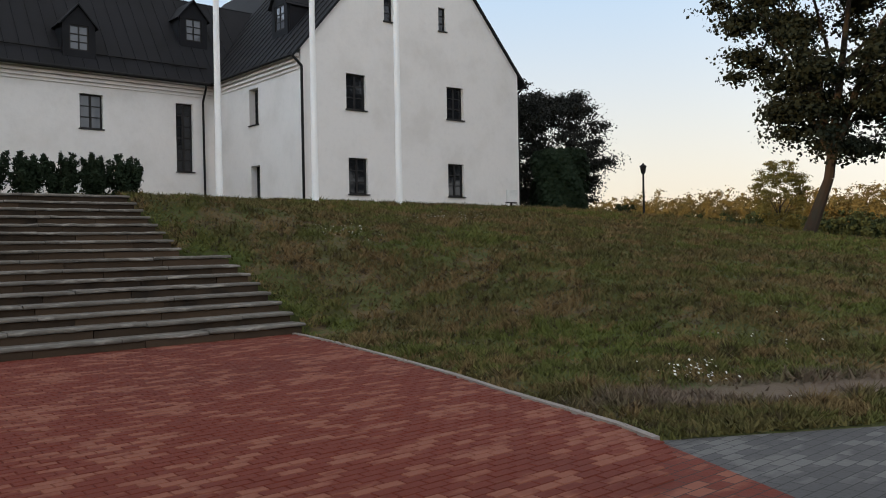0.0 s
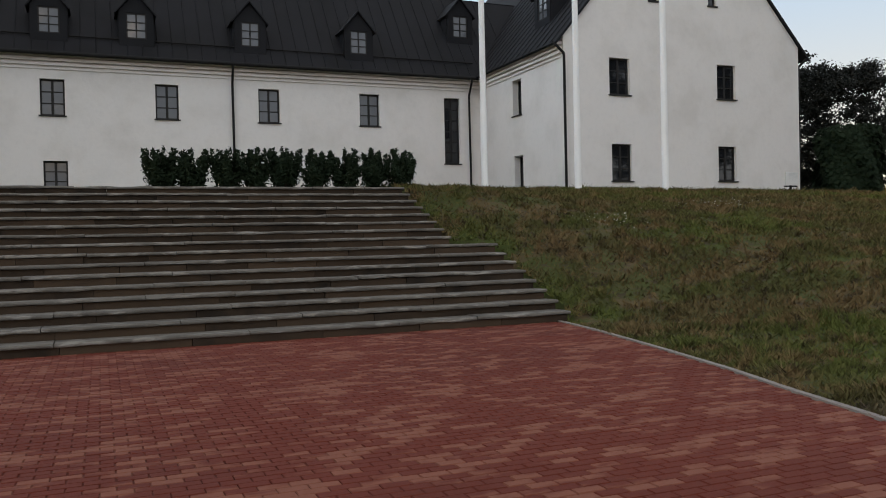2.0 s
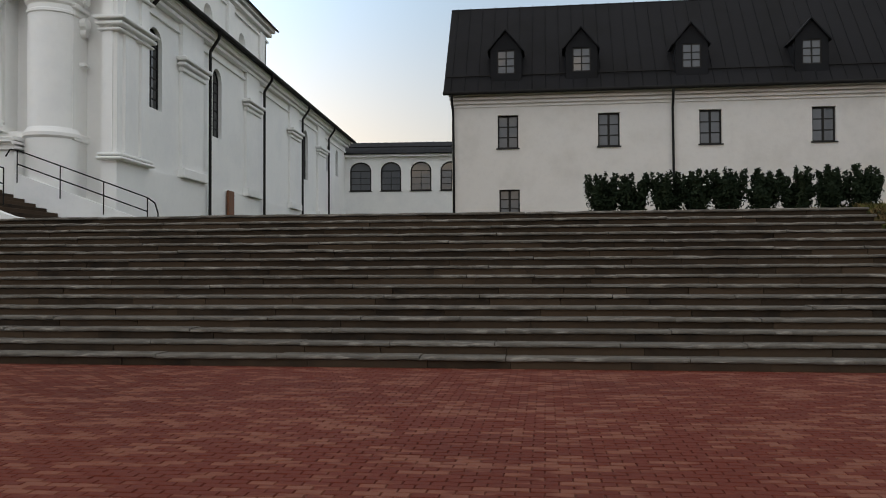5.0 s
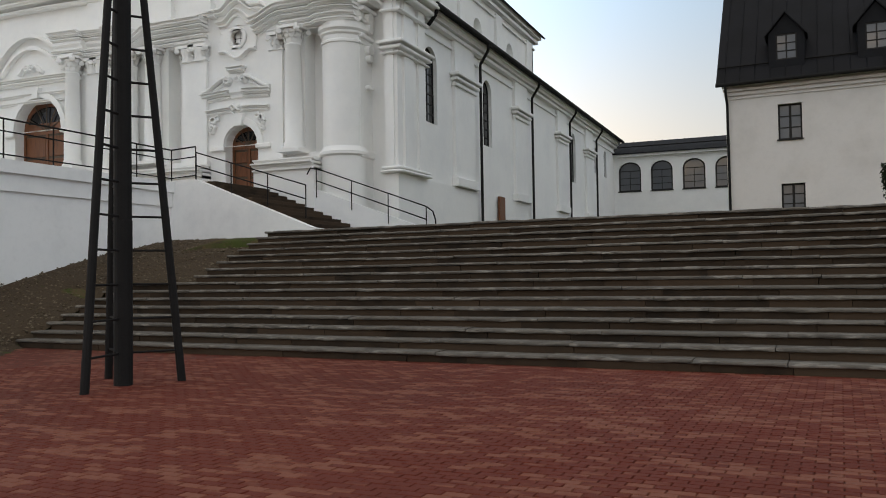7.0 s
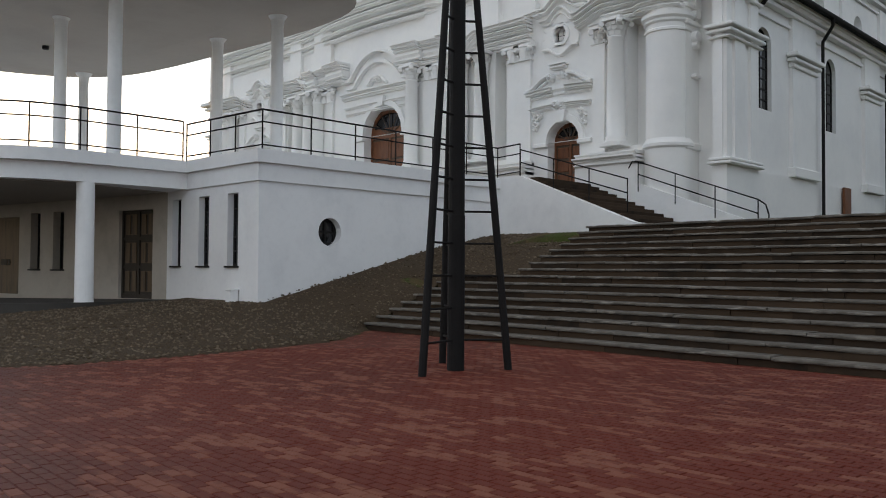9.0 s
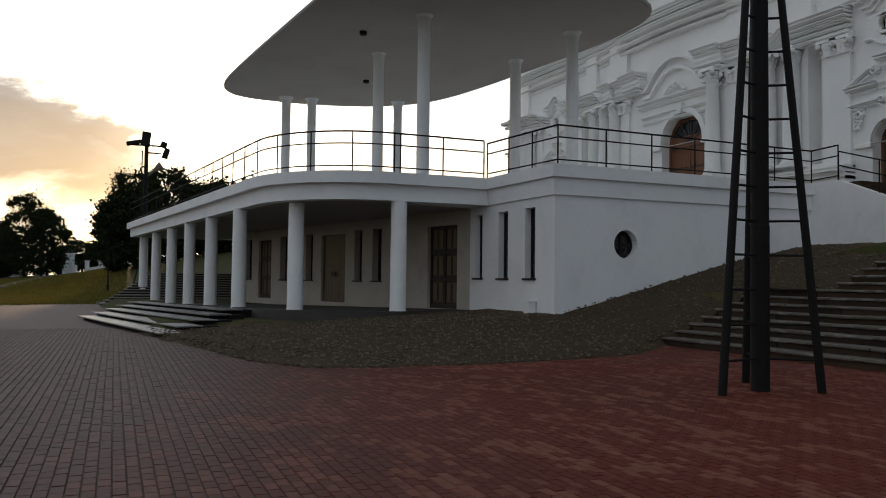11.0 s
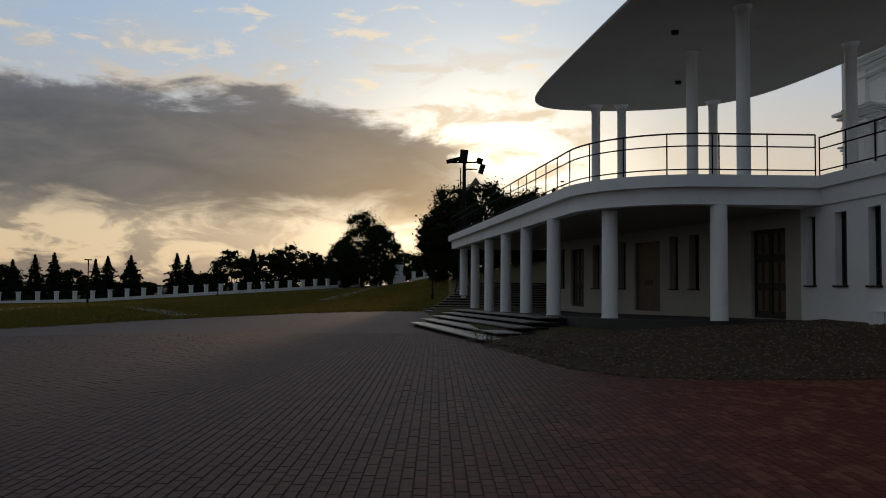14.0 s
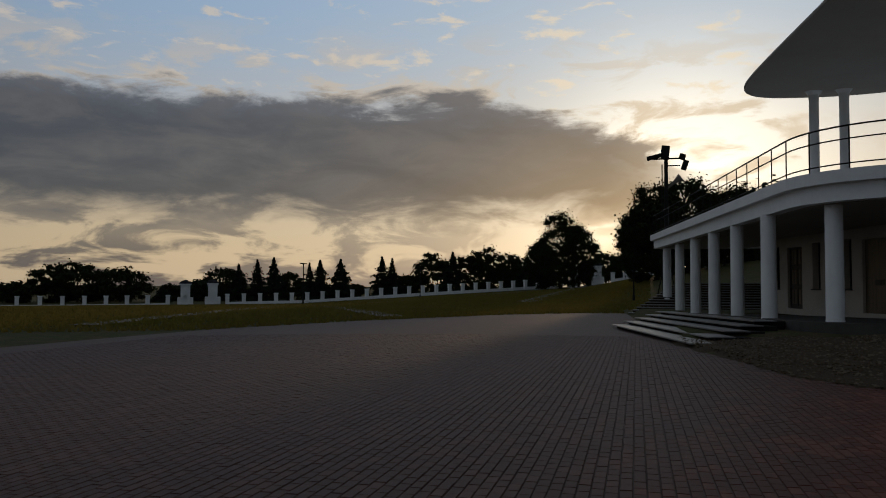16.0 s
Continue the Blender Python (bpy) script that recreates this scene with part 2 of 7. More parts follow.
# Lime leaves darkened to stand in for shade from the low sun.
M["darkleaf"] = material("shaded_lime_leaves", (0.012, 0.016, 0.010), 0.9, spec=0.08, dark=(0.008, 0.010, 0.007), scale=0.6, island=0.4, random_colour=(0.017, 0.021, 0.013))
# Yellow of the sunlit birch top, given to the whole crown.
M["birchleaf"] = material("sunlit_birch_leaves", (0.13, 0.105, 0.026), 0.9, spec=0.1, dark=(0.055, 0.052, 0.018), scale=0.3, island=0.5, random_colour=(0.18, 0.13, 0.035))
M["floorstone"] = material("portico_stone", (0.05, 0.044, 0.037), 0.7, dark=(0.03, 0.026, 0.022), scale=1.2, amount=0.7, fine=20.0, bump=0.4)
M["blackstone"] = material("dark_step_stone", (0.02, 0.018, 0.016), 0.9, spec=0.1, fine=20.0)
M["flower"] = material("white_petals", (0.45, 0.44, 0.40), 0.8)
M["board"] = material("notice_board", (0.70, 0.68, 0.64), 0.6)
M["granite"] = material("polished_granite", (0.20, 0.19, 0.18), 0.3, dark=(0.10, 0.095, 0.09), scale=1.5, amount=0.6, fine=60.0, fine_amount=0.3, bump=0.1)
M["path"] = material("pale_path", (0.12, 0.11, 0.09), 0.95, dark=(0.08, 0.075, 0.06), scale=0.4, fine=8.0)


def glass_material():
    m = bpy.data.materials.new("window_glass")
    m.use_nodes = True
    b = m.node_tree.nodes["Principled BSDF"]
    b.inputs["Base Color"].default_value = (0.012, 0.013, 0.015, 1)
    b.inputs["Roughness"].default_value = 0.04
    b.inputs["Specular IOR Level"].default_value = 0.5
    return m


M["glass"] = glass_material()
# Paler base stands in for blinds and sky reflection in these panes.
M["pale_glass"] = M["glass"].copy()
M["pale_glass"].node_tree.nodes["Principled BSDF"].inputs["Base Color"].default_value = (0.11, 0.115, 0.125, 1)


def patchy(m, lush, dry, soil_colour):
    """Turf in uneven growth: lush streaks, dry brown patches and specks of soil."""
    nt = m.node_tree
    bsdf = nt.nodes["Principled BSDF"]
    src = bsdf.inputs["Base Color"].links[0].from_socket
    pos = nt.nodes.new("ShaderNodeNewGeometry").outputs["Position"]
    n1 = nd(nt, "ShaderNodeTexNoise", ins={"Vector": pos, "Scale": 0.22, "Detail": 4.0, "Roughness": 0.6}).outputs[0]
    n2 = nd(nt, "ShaderNodeTexNoise", ins={"Vector": pos, "Scale": 1.1, "Detail": 5.0, "Roughness": 0.65, "Distortion": 0.6}).outputs[0]
    n3 = nd(nt, "ShaderNodeTexNoise", ins={"Vector": pos, "Scale": 3.4, "Detail": 4.0, "Roughness": 0.65}).outputs[0]
    c = mixc(nt, mth(nt, "MULTIPLY", smooth_step(nt, n1, 0.44, 0.58), 0.8), src, lush)
    c = mixc(nt, mth(nt, "MULTIPLY", smooth_step(nt, n2, 0.49, 0.60), 0.8), c, dry)
    c = mixc(nt, mth(nt, "MULTIPLY", smooth_step(nt, n3, 0.53, 0.63), 0.8), c, soil_colour)
    # trodden soil beside the roadway
    sep = nt.nodes.new("ShaderNodeSeparateXYZ")
    nt.links.new(pos, sep.inputs[0])
    dx = mth(nt, "SUBTRACT", sep.outputs[0], 8.6)
    ex = mth(nt, "DIVIDE", dx, 2.1)
    ey = mth(nt, "DIVIDE", mth(nt, "ADD", mth(nt, "SUBTRACT", sep.outputs[1], 3.55), mth(nt, "MULTIPLY", dx, 0.45)), 0.6)
    d = mth(nt, "SQRT", mth(nt, "ADD", mth(nt, "MULTIPLY", ex, ex), mth(nt, "MULTIPLY", ey, ey)))
    worn = smooth_step(nt, mth(nt, "SUBTRACT", mth(nt, "MULTIPLY", n3, 1.2), d), -0.8, -0.1)
    c = mixc(nt, mth(nt, "MULTIPLY", worn, 0.85), c, (0.115, 0.085, 0.065))
    nt.links.new(c, bsdf.inputs["Base Color"])


patchy(M["blade"], (0.082, 0.098, 0.022), (0.150, 0.098, 0.046), (0.040, 0.029, 0.016))
patchy(M["grass"], (0.050, 0.064, 0.016), (0.095, 0.066, 0.036), (0.055, 0.040, 0.027))


def paver_material(name, base, light, grout, tex):
    """Pavers about 20 by 10 cm with pale, dusty rows; tex draws the joints where the pavers are far off."""
    m = material(name, base, 0.74, spec=0.25, dark=tuple(c * 0.7 for c in base), scale=0.25, amount=0.7, fine=30.0, fine_amount=0.25, bump=0.3)
    nt = m.node_tree
    bsdf = nt.nodes["Principled BSDF"]
    src = bsdf.inputs["Base Color"].links[0].from_socket
    geo = nt.nodes.new("ShaderNodeNewGeometry")
    flat = nd(nt, "ShaderNodeMapping", ins={"Vector": geo.outputs["Position"], "Scale": (0.95, 2.3, 1.0)}).outputs[0]
    blotch = nd(nt, "ShaderNodeTexNoise", ins={"Vector": flat, "Scale": 1.0, "Detail": 4.0, "Roughness": 0.6}).outputs[0]
    if tex:
        turn = nd(nt, "ShaderNodeMapping", ins={"Vector": geo.outputs["Position"], "Rotation": (0, 0, radians(2.7))}).outputs[0]
        br = nd(nt, "ShaderNodeTexBrick", ins={"Vector": turn, "Color1": (0, 0, 0, 1), "Color2": (1, 1, 1, 1), "Mortar": (0, 0, 0, 1), "Scale": 1.0,
                                               "Mortar Size": 0.005, "Brick Width": 0.205, "Row Height": 0.105})
        r, joint = br.outputs["Color"], br.outputs["Fac"]
    else:
        r, joint = geo.outputs["Random Per Island"], None
    pick = smooth_step(nt, mth(nt, "ADD", r, mth(nt, "MULTIPLY", mth(nt, "SUBTRACT", blotch, 0.5), 3.2)), 0.55, 0.95)
    # sky glare put into the colour: the west turns browner, its dusty rows fade
    sep = nt.nodes.new("ShaderNodeSeparateXYZ")
    nt.links.new(geo.outputs["Position"], sep.inputs[0])
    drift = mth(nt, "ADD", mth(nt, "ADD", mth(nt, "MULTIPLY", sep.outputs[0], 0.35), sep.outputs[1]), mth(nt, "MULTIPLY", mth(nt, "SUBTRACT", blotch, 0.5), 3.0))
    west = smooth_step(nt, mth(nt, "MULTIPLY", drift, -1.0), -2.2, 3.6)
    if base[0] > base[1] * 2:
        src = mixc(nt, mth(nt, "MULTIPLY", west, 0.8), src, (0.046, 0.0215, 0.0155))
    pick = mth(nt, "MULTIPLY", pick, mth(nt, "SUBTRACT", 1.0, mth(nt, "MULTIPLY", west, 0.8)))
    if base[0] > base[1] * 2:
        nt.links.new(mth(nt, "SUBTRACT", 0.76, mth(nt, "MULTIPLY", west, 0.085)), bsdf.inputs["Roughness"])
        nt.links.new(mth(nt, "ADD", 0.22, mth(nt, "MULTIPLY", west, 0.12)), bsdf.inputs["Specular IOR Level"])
    c = mixc(nt, mth(nt, "MULTIPLY", pick, 0.75), src, light)
    if joint:
        c = mixc(nt, joint, c, grout)
    nt.links.new(c, bsdf.inputs["Base Color"])
    return m


RED, RED_L, GROUT = (0.112, 0.0185, 0.0075), (0.200, 0.074, 0.044), (0.028, 0.016, 0.012)
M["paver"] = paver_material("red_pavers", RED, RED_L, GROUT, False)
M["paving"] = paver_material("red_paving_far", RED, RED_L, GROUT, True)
M["greypaver"] = paver_material("grey_pavers", (0.06, 0.057, 0.056), (0.12, 0.115, 0.108), (0.022, 0.021, 0.02), True)
M["joint"] = material("joint_sand", (0.07, 0.05, 0.042), 0.95)



def chipped(m, pale):
    """Pale chipped and scuffed patches, drawn out along the steps."""
    nt = m.node_tree
    bsdf = nt.nodes["Principled BSDF"]
    src = bsdf.inputs["Base Color"].links[0].from_socket
    geo = nt.nodes.new("ShaderNodeNewGeometry")
    flat = nd(nt, "ShaderNodeMapping", ins={"Vector": geo.outputs["Position"], "Scale": (1.6, 7.0, 4.0)}).outputs[0]
    n = nd(nt, "ShaderNodeTexNoise", ins={"Vector": flat, "Scale": 1.3, "Detail": 6.0, "Roughness": 0.6}).outputs[0]
    c = mixc(nt, mth(nt, "MULTIPLY", smooth_step(nt, n, 0.52, 0.64), 0.55), src, pale)
    nt.links.new(c, bsdf.inputs["Base Color"])


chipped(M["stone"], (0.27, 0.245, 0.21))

# ---------------------------------------------------------------- building blocks
W = Matrix.Rotation(radians(-2.7), 4, "Z")        # the wing, the stairs and the lawn stand slightly turned to the church
C = Matrix.Identity(4)
ORIGIN = {}


def thing(name, loc, label, category, fr=C, group="", kind=""):
    e = new(name)
    e.empty_display_size = 0.2
    e.matrix_world = fr @ Matrix.Translation(loc)
    ORIGIN[e] = Vector(loc)
    return tagged(e, label, category, group, kind)


def part(name, bm, mat, parent, label="", smooth=False):
    root = parent
    while root.parent:
        root = root.parent
    me = bpy.data.meshes.new(name)
    bm.transform(Matrix.Translation(-ORIGIN[root]))
    bm.to_mesh(me)
    bm.free()
    if smooth:
        me.shade_smooth()
    me.materials.append(M[mat] if isinstance(mat, str) else mat)
    ob = new(name, me)
    ob.parent = parent
    if label:
        ob["label"] = label
    return ob


def again(ob, parent, delta):
    """The same part once more, moved by delta."""
    o = ob.copy()
    scene.collection.objects.link(o)
    o.parent = parent
    o.location = Vector(ob.location) + Vector(delta)
    return o


def setting(name, bm, mat, label, category, fr=C, kind="structure", smooth=False):
    me = bpy.data.meshes.new(name)
    bm.to_mesh(me)
    bm.free()
    if smooth:
        me.shade_smooth()
    me.materials.append(M[mat])
    ob = new(name, me)
    ob.matrix_world = fr
    ORIGIN[ob] = Vector((0, 0, 0))
    return tagged(ob, label, category, "", kind)


def nb():
    return bmesh.new()


def box(bm, x0, x1, y0, y1, z0, z1):
    v = [bm.verts.new((x, y, z)) for z in (z0, z1) for y in (y0, y1) for x in (x0, x1)]
    for f in ((0, 2, 3, 1), (4, 5, 7, 6), (0, 1, 5, 4), (2, 6, 7, 3), (0, 4, 6, 2), (1, 3, 7, 5)):
        bm.faces.new([v[i] for i in f])
    return bm


def bevel(bm, w, seg=1):
    bmesh.ops.bevel(bm, geom=bm.edges[:], offset=w, segments=seg, affect="EDGES", profile=0.6)
    return bm


def tube(bm, a, b, r0, r1=None, n=10, caps=True):
    a, b = Vector(a), Vector(b)
    r1 = r0 if r1 is None else r1
    q = (b - a).to_track_quat("Z", "Y")
    rings = []
    for p, r in ((a, r0), (b, r1)):
        rings.append([bm.verts.new(p + q @ Vector((r * math.cos(t), r * math.sin(t), 0))) for t in [2 * math.pi * i / n for i in range(n)]])
    for i in range(n):
        bm.faces.new((rings[0][i], rings[0][(i + 1) % n], rings[1][(i + 1) % n], rings[1][i]))
    if caps:
        bm.faces.new(rings[0][::-1])
        bm.faces.new(rings[1])
    return bm


def pipe(bm, pts, r, n=8):
    for a, b in zip(pts, pts[1:]):
        tube(bm, a, b, r, r, n)
    return bm


def lathe(bm, x, y, prof, n=20):
    """Turn a profile of (radius, height) round the upright through x, y."""
    rings = [[bm.verts.new((x + r * math.cos(2 * math.pi * i / n), y + r * math.sin(2 * math.pi * i / n), z)) for i in range(n)] for r, z in prof]
    for a, b in zip(rings, rings[1:]):
        for i in range(n):
            bm.faces.new((a[i], a[(i + 1) % n], b[(i + 1) % n], b[i]))
    bm.faces.new(rings[0][::-1])
    bm.faces.new(rings[-1])
    return bm


def panel(bm, outline, holes, place, depth):
    """A wall: outline and holes as (u, z); place(u, z, d) gives the point at depth d behind the face."""
    loops = [outline] + list(holes)
    tri = geometry.tessellate_polygon([[Vector((u, z, 0)) for u, z in lp] for lp in loops])
    flat = [p for lp in loops for p in lp]
    f = [bm.verts.new(place(u, z, 0.0)) for u, z in flat]
    k = [bm.verts.new(place(u, z, depth)) for u, z in flat]
    for t in tri:
        bm.faces.new([f[i] for i in t])
        bm.faces.new([k[i] for i in reversed(t)])
    s = 0
    for lp in loops:
        n = len(lp)
        for i in range(n):
            a, b = s + i, s + (i + 1) % n
            bm.faces.new((f[a], f[b], k[b], k[a]))
        s += n
    bmesh.ops.recalc_face_normals(bm, faces=bm.faces[:])
    return bm


def rect(u0, u1, z0, z1):
    return [(u0, z0), (u1, z0), (u1, z1), (u0, z1)]


def arch(u0, u1, z0, zs, rise, n=10):
    """An opening with upright sides to zs and a curved head of that rise."""
    c, h = (u0 + u1) / 2, (u1 - u0) / 2
    return [(u0, z0), (u1, z0)] + [(c + h * math.cos(math.pi * i / n), zs + rise * math.sin(math.pi * i / n)) for i in range(n + 1)]


def ring(u, z, r, n=20):
    return [(u + r * math.cos(2 * math.pi * i / n), z + r * math.sin(2 * math.pi * i / n)) for i in range(n)]


def along_x(y, s=1):
    return lambda u, z, d: (u, y + s * d, z)


def along_y(x, s=1):
    return lambda u, z, d: (x + s * d, u, z)


def prism(bm, pts, z0, z1):
    """An upright prism over a plan outline."""
    a = [bm.verts.new((x, y, z0)) for x, y in pts]
    b = [bm.verts.new((x, y, z1)) for x, y in pts]
    bm.faces.new(a[::-1])
    bm.faces.new(b)
    n = len(pts)
    for i in range(n):
        bm.faces.new((a[i], a[(i + 1) % n], b[(i + 1) % n], b[i]))
    bmesh.ops.recalc_face_normals(bm, faces=bm.faces[:])
    return bm


def window(parent, u0, u1, z0, z1, place, cols=2, rows=3, deep=0.16, bar=0.07, arched=0.0, sill=True, glass="glass"):
    """A casement in an opening: frame with bars, a pane in each light, a sheet sill."""
    bm = nb()
    out = arch(u0, u1, z0, z1 - arched, arched) if arched else rect(u0, u1, z0, z1)
    lights = []
    w, h = (u1 - u0 - bar) / cols, (z1 - arched - z0 - bar) / rows
    for i in range(cols):
        for j in range(rows):
            thin = 0.022
            mull = 0.05 if cols == 2 and not arched else thin
            a = u0 + bar + i * w if i == 0 else u0 + bar / 2 + i * w + mull
            b = u0 + bar / 2 + (i + 1) * w - mull if i < cols - 1 else u1 - bar
            c = z0 + bar if j == 0 else z0 + bar / 2 + j * h + thin
            d = z0 + bar / 2 + (j + 1) * h - thin if j < rows - 1 else z1 - arched - bar * (0.3 if arched else 1)
            lights.append(rect(a, b, c, d))
    if arched:
        lights.append(arch(u0 + bar, u1 - bar, z1 - arched + bar * 0.3, z1 - arched + bar * 0.3 + 0.01, arched - bar * 1.3))
    panel(bm, out, lights, lambda u, z, d: place(u, z, deep + d), 0.07)
    win = part("window", bm, "frame", parent)
    for lp in lights:
        bm = nb()
        panel(bm, lp, [], lambda u, z, d: place(u, z, deep + 0.03 + d), 0.012)
        part("pane", bm, glass, win)
    if sill:
        bm = nb()
        panel(bm, rect(u0 - 0.06, u1 + 0.06, z0 - 0.05, z0 + 0.004), [], lambda u, z, d: place(u, z, -0.07 + d), 0.22)
        part("sill", bm, "frame", win)
    return win

# ---------------------------------------------------------------- lie of the land
def lerp_table(x, xs, ys):
    return float(np.interp(x, xs, ys))


def step01(a, b, x):
    t = max(0.0, min(1.0, (x - a) / (b - a)))
    return t * t * (3 - 2 * t)


WI = W.inverted()
KERB = [(8.45, 13.0), (8.28, 12.1), (8.05, 11.0), (7.41, 8.6), (6.95, 7.0), (6.5, 5.7), (6.2, 4.7), (5.95, 3.9), (5.72, 3.4), (5.0, 1.95), (3.9, -0.6), (2.6, -4.0)]


def kerb_x(y):
    return lerp_table(y, [p[1] for p in KERB[::-1]], [p[0] for p in KERB[::-1]])


def lawn_height(x, y):
    """Height of the lawn and the upper court, in the turned frame."""
    top = lerp_table(x, (-20, 17, 31, 35, 40, 55, 90, 200), (3.3, 3.45, 3.35, 2.8, 2.3, 1.15, 0.5, -0.5))
    bank = lerp_table(y, (12.6, 14.0, 16.3, 17.2, 19.6, 22, 30, 70), (0.0, 0.42, 1.42, 1.75, 2.86, 3.0, 3.45, 4.6)) * (top / 3.45)
    y0 = 3.6 - 0.15 * max(0.0, x - 6)
    t = max(0.0, min(1.0, (y - y0) / (29.0 - y0)))
    slope = top * (0.45 * t + 0.55 * step01(0.0, 0.95, t))
    k = step01(8.5, 14.0, x)
    h = bank * (1 - k) + slope * k
    if y > 30:
        h = max(h, top) if x < 31 else h
        h -= step01(33, 80, y) * step01(31, 40, x) * 1.0
    return h


def far_height(az, r):
    """Height of the fields to the west."""
    a = lerp_table(az, (40, 75, 85, 91, 100, 110, 118, 130, 180, 260), (6, 5.5, 4.2, 1.4, 0.1, -1.5, -1.8, -2.0, -2.0, -1.5))
    return a * step01(50, 150 if az > 90 else 150 - 4.0 * min(10.0, 90 - az), r)


def gravel_height(x, y):
    inner = lerp_table(y, (-5, 2.5, 5.6, 8, 12.5, 15.6, 18.9, 22.2, 30), (0.0, 0.1, 0.2, 0.36, 0.62, 1.39, 2.21, 2.83, 3.3))
    edge = lerp_table(y, (2.0, 2.8, 3.4, 4.5, 6.5, 8.3, 10.5, 12.0, 13.0, 16.2, 17.0, 19.5, 24), (-22.5, -18.4, -15.6, -14.1, -13.8, -13.9, -14.3, -15.0, -16.2, -16.9, -13.5, -13.5, -13.5))
    base = 0.0 if y < 12.6 else min(inner, lerp_table(y, (12.6, 13.8, 17.0, 17.4, 20.0, 23.0), (0.0, 0.07, 1.36, 1.42, 2.6, 2.83)))
    t = max(0.0, min(1.0, (edge - x) / max(0.4, edge + 19.6)))
    return base + (inner - base) * (t ** 0.8)


def land(x, y):
    """Ground height at a place in the world."""
    r = math.hypot(x, y)
    z = lie(x, y)
    if r > 60:
        z += noise.noise(Vector((x, y, 0)) * 0.02) * min(1.0, (r - 60) / 100) * 0.5
    return z


def lie(x, y):
    p = WI @ Vector((x, y, 0))
    if p.x > kerb_x(p.y) - 0.05 and p.y > -1e9 and p.x > 2:
        if p.y > 0:
            return lawn_height(p.x, p.y)
        return 0.0
    if p.y > 12.9 and -17.4 < p.x:
        if x < -13.0 and y > 25:
            return 3.0
        beside = p.x > (7.95 if p.y < 16.36 else 7.05)
        return lawn_height(min(p.x, 8.0), p.y) if p.y > 19.2 or beside else -0.3
    az, r = math.degrees(math.atan2(-x, y)), math.hypot(x, y)
    if az < 0:
        return -0.03
    if y > 2.0 and -24.5 < x < -12:
        return gravel_height(x, y)
    if y > 2.0 and -52 < x <= -24.5:
        return 0.28 + far_height(az, r) * 0.3
    return far_height(az, r)


def build_ground():
    """One sheet of turf out to the horizon, finer near the camera."""
    xs = sorted(set([round(v, 2) for v in np.arange(-60, 62, 1.0)] + [round(v, 2) for v in np.arange(-2, 36, 0.5)] + [float(v) for v in range(-200, -60, 4)] + [v * 10.0 for v in range(-40, 41)] + [-3000, -2000, -1200, -800, -600, -500, 500, 600, 800, 1200, 2000, 3000]))
    bm = nb()
    grid = []
    for y in xs:
        row = []
        for x in xs:
            z = land(x, y)
            if in_plaza(x, y):
                z = min(z, -0.08)
            row.append(bm.verts.new((x, y, z - 0.02)))
        grid.append(row)
    for j in range(len(xs) - 1):
        for i in range(len(xs) - 1):
            bm.faces.new((grid[j][i], grid[j][i + 1], grid[j + 1][i + 1], grid[j + 1][i]))
    return setting("ground", bm, "grass", "uneven mown turf with brown patches", "ground", smooth=True)


PLAZA = [(8.4, 13.3), (8.28, 12.1), (8.05, 11.0), (7.41, 8.6), (6.95, 7.0), (6.5, 5.7), (6.2, 4.7), (5.95, 3.9), (5.72, 3.4), (5.0, 1.95), (3.9, -0.6), (2.6, -4.0), (0.0, -12.0), (-10, -15.5),
         (-18.1, -14.6), (-22.4, -14.2), (-27.6, -13.5), (-35.9, -10.5), (-42.5, -6.9), (-46, -5.0), (-50, -1.0), (-50, 1.6), (-35, 1.8), (-22.5, 2.1), (-18.4, 2.75), (-15.4, 3.2), (-14.0, 3.9),
         (-13.6, 5.2), (-13.6, 7.4), (-14.0, 9.5), (-14.5, 11.2), (-15.4, 12.5), (-16.6, 13.75), (-16.6, 14.2), (0, 13.4)]


def in_plaza(x, y):
    p = PLAZA
    c = False
    for i in range(len(p)):
        (x1, y1), (x2, y2) = p[i], p[i - 1]
        if (y1 > y) != (y2 > y) and x < (x2 - x1) * (y - y1) / (y2 - y1) + x1:
            c = not c
    return c


def build_plaza():
    bm = nb()
    a = [bm.verts.new((x, y, -0.012)) for x, y in PLAZA]
    f = bm.faces.new(a)
    if f.normal.z < 0:
        f.normal_flip()
    e = bmesh.ops.extrude_face_region(bm, geom=[f])
    for v in e["geom"]:
        if isinstance(v, bmesh.types.BMVert):
            v.co.z = -0.25
    bmesh.ops.recalc_face_normals(bm, faces=bm.faces[:])
    bmesh.ops.triangulate(bm, faces=bm.faces[:])
    return setting("pavement", bm, "paving", "red block paving with pale dusty patches", "pavement")


ground = build_ground()
plaza = build_plaza()
# grey roadway beside the red paving
prism_pts = [(5.72, 3.4), (7.42, 2.3), (12, -0.2), (30, -9), (40, -14), (40, -30), (0, -30), (0, -12), (2.6, -4.0), (3.9, -0.6), (5.0, 1.95)]
road = setting("road", prism(nb(), prism_pts, -0.25, -0.016), "greypaver", "grey block paved roadway", "road")


# ---------------------------------------------------------------- stone stairs
RISE, TREAD, NSTEP = 0.18, 0.42, 16
stairs = thing("stone_staircase", (-4, 13, 0), "broad weathered stone staircase with worn nosings", "stairs", W)


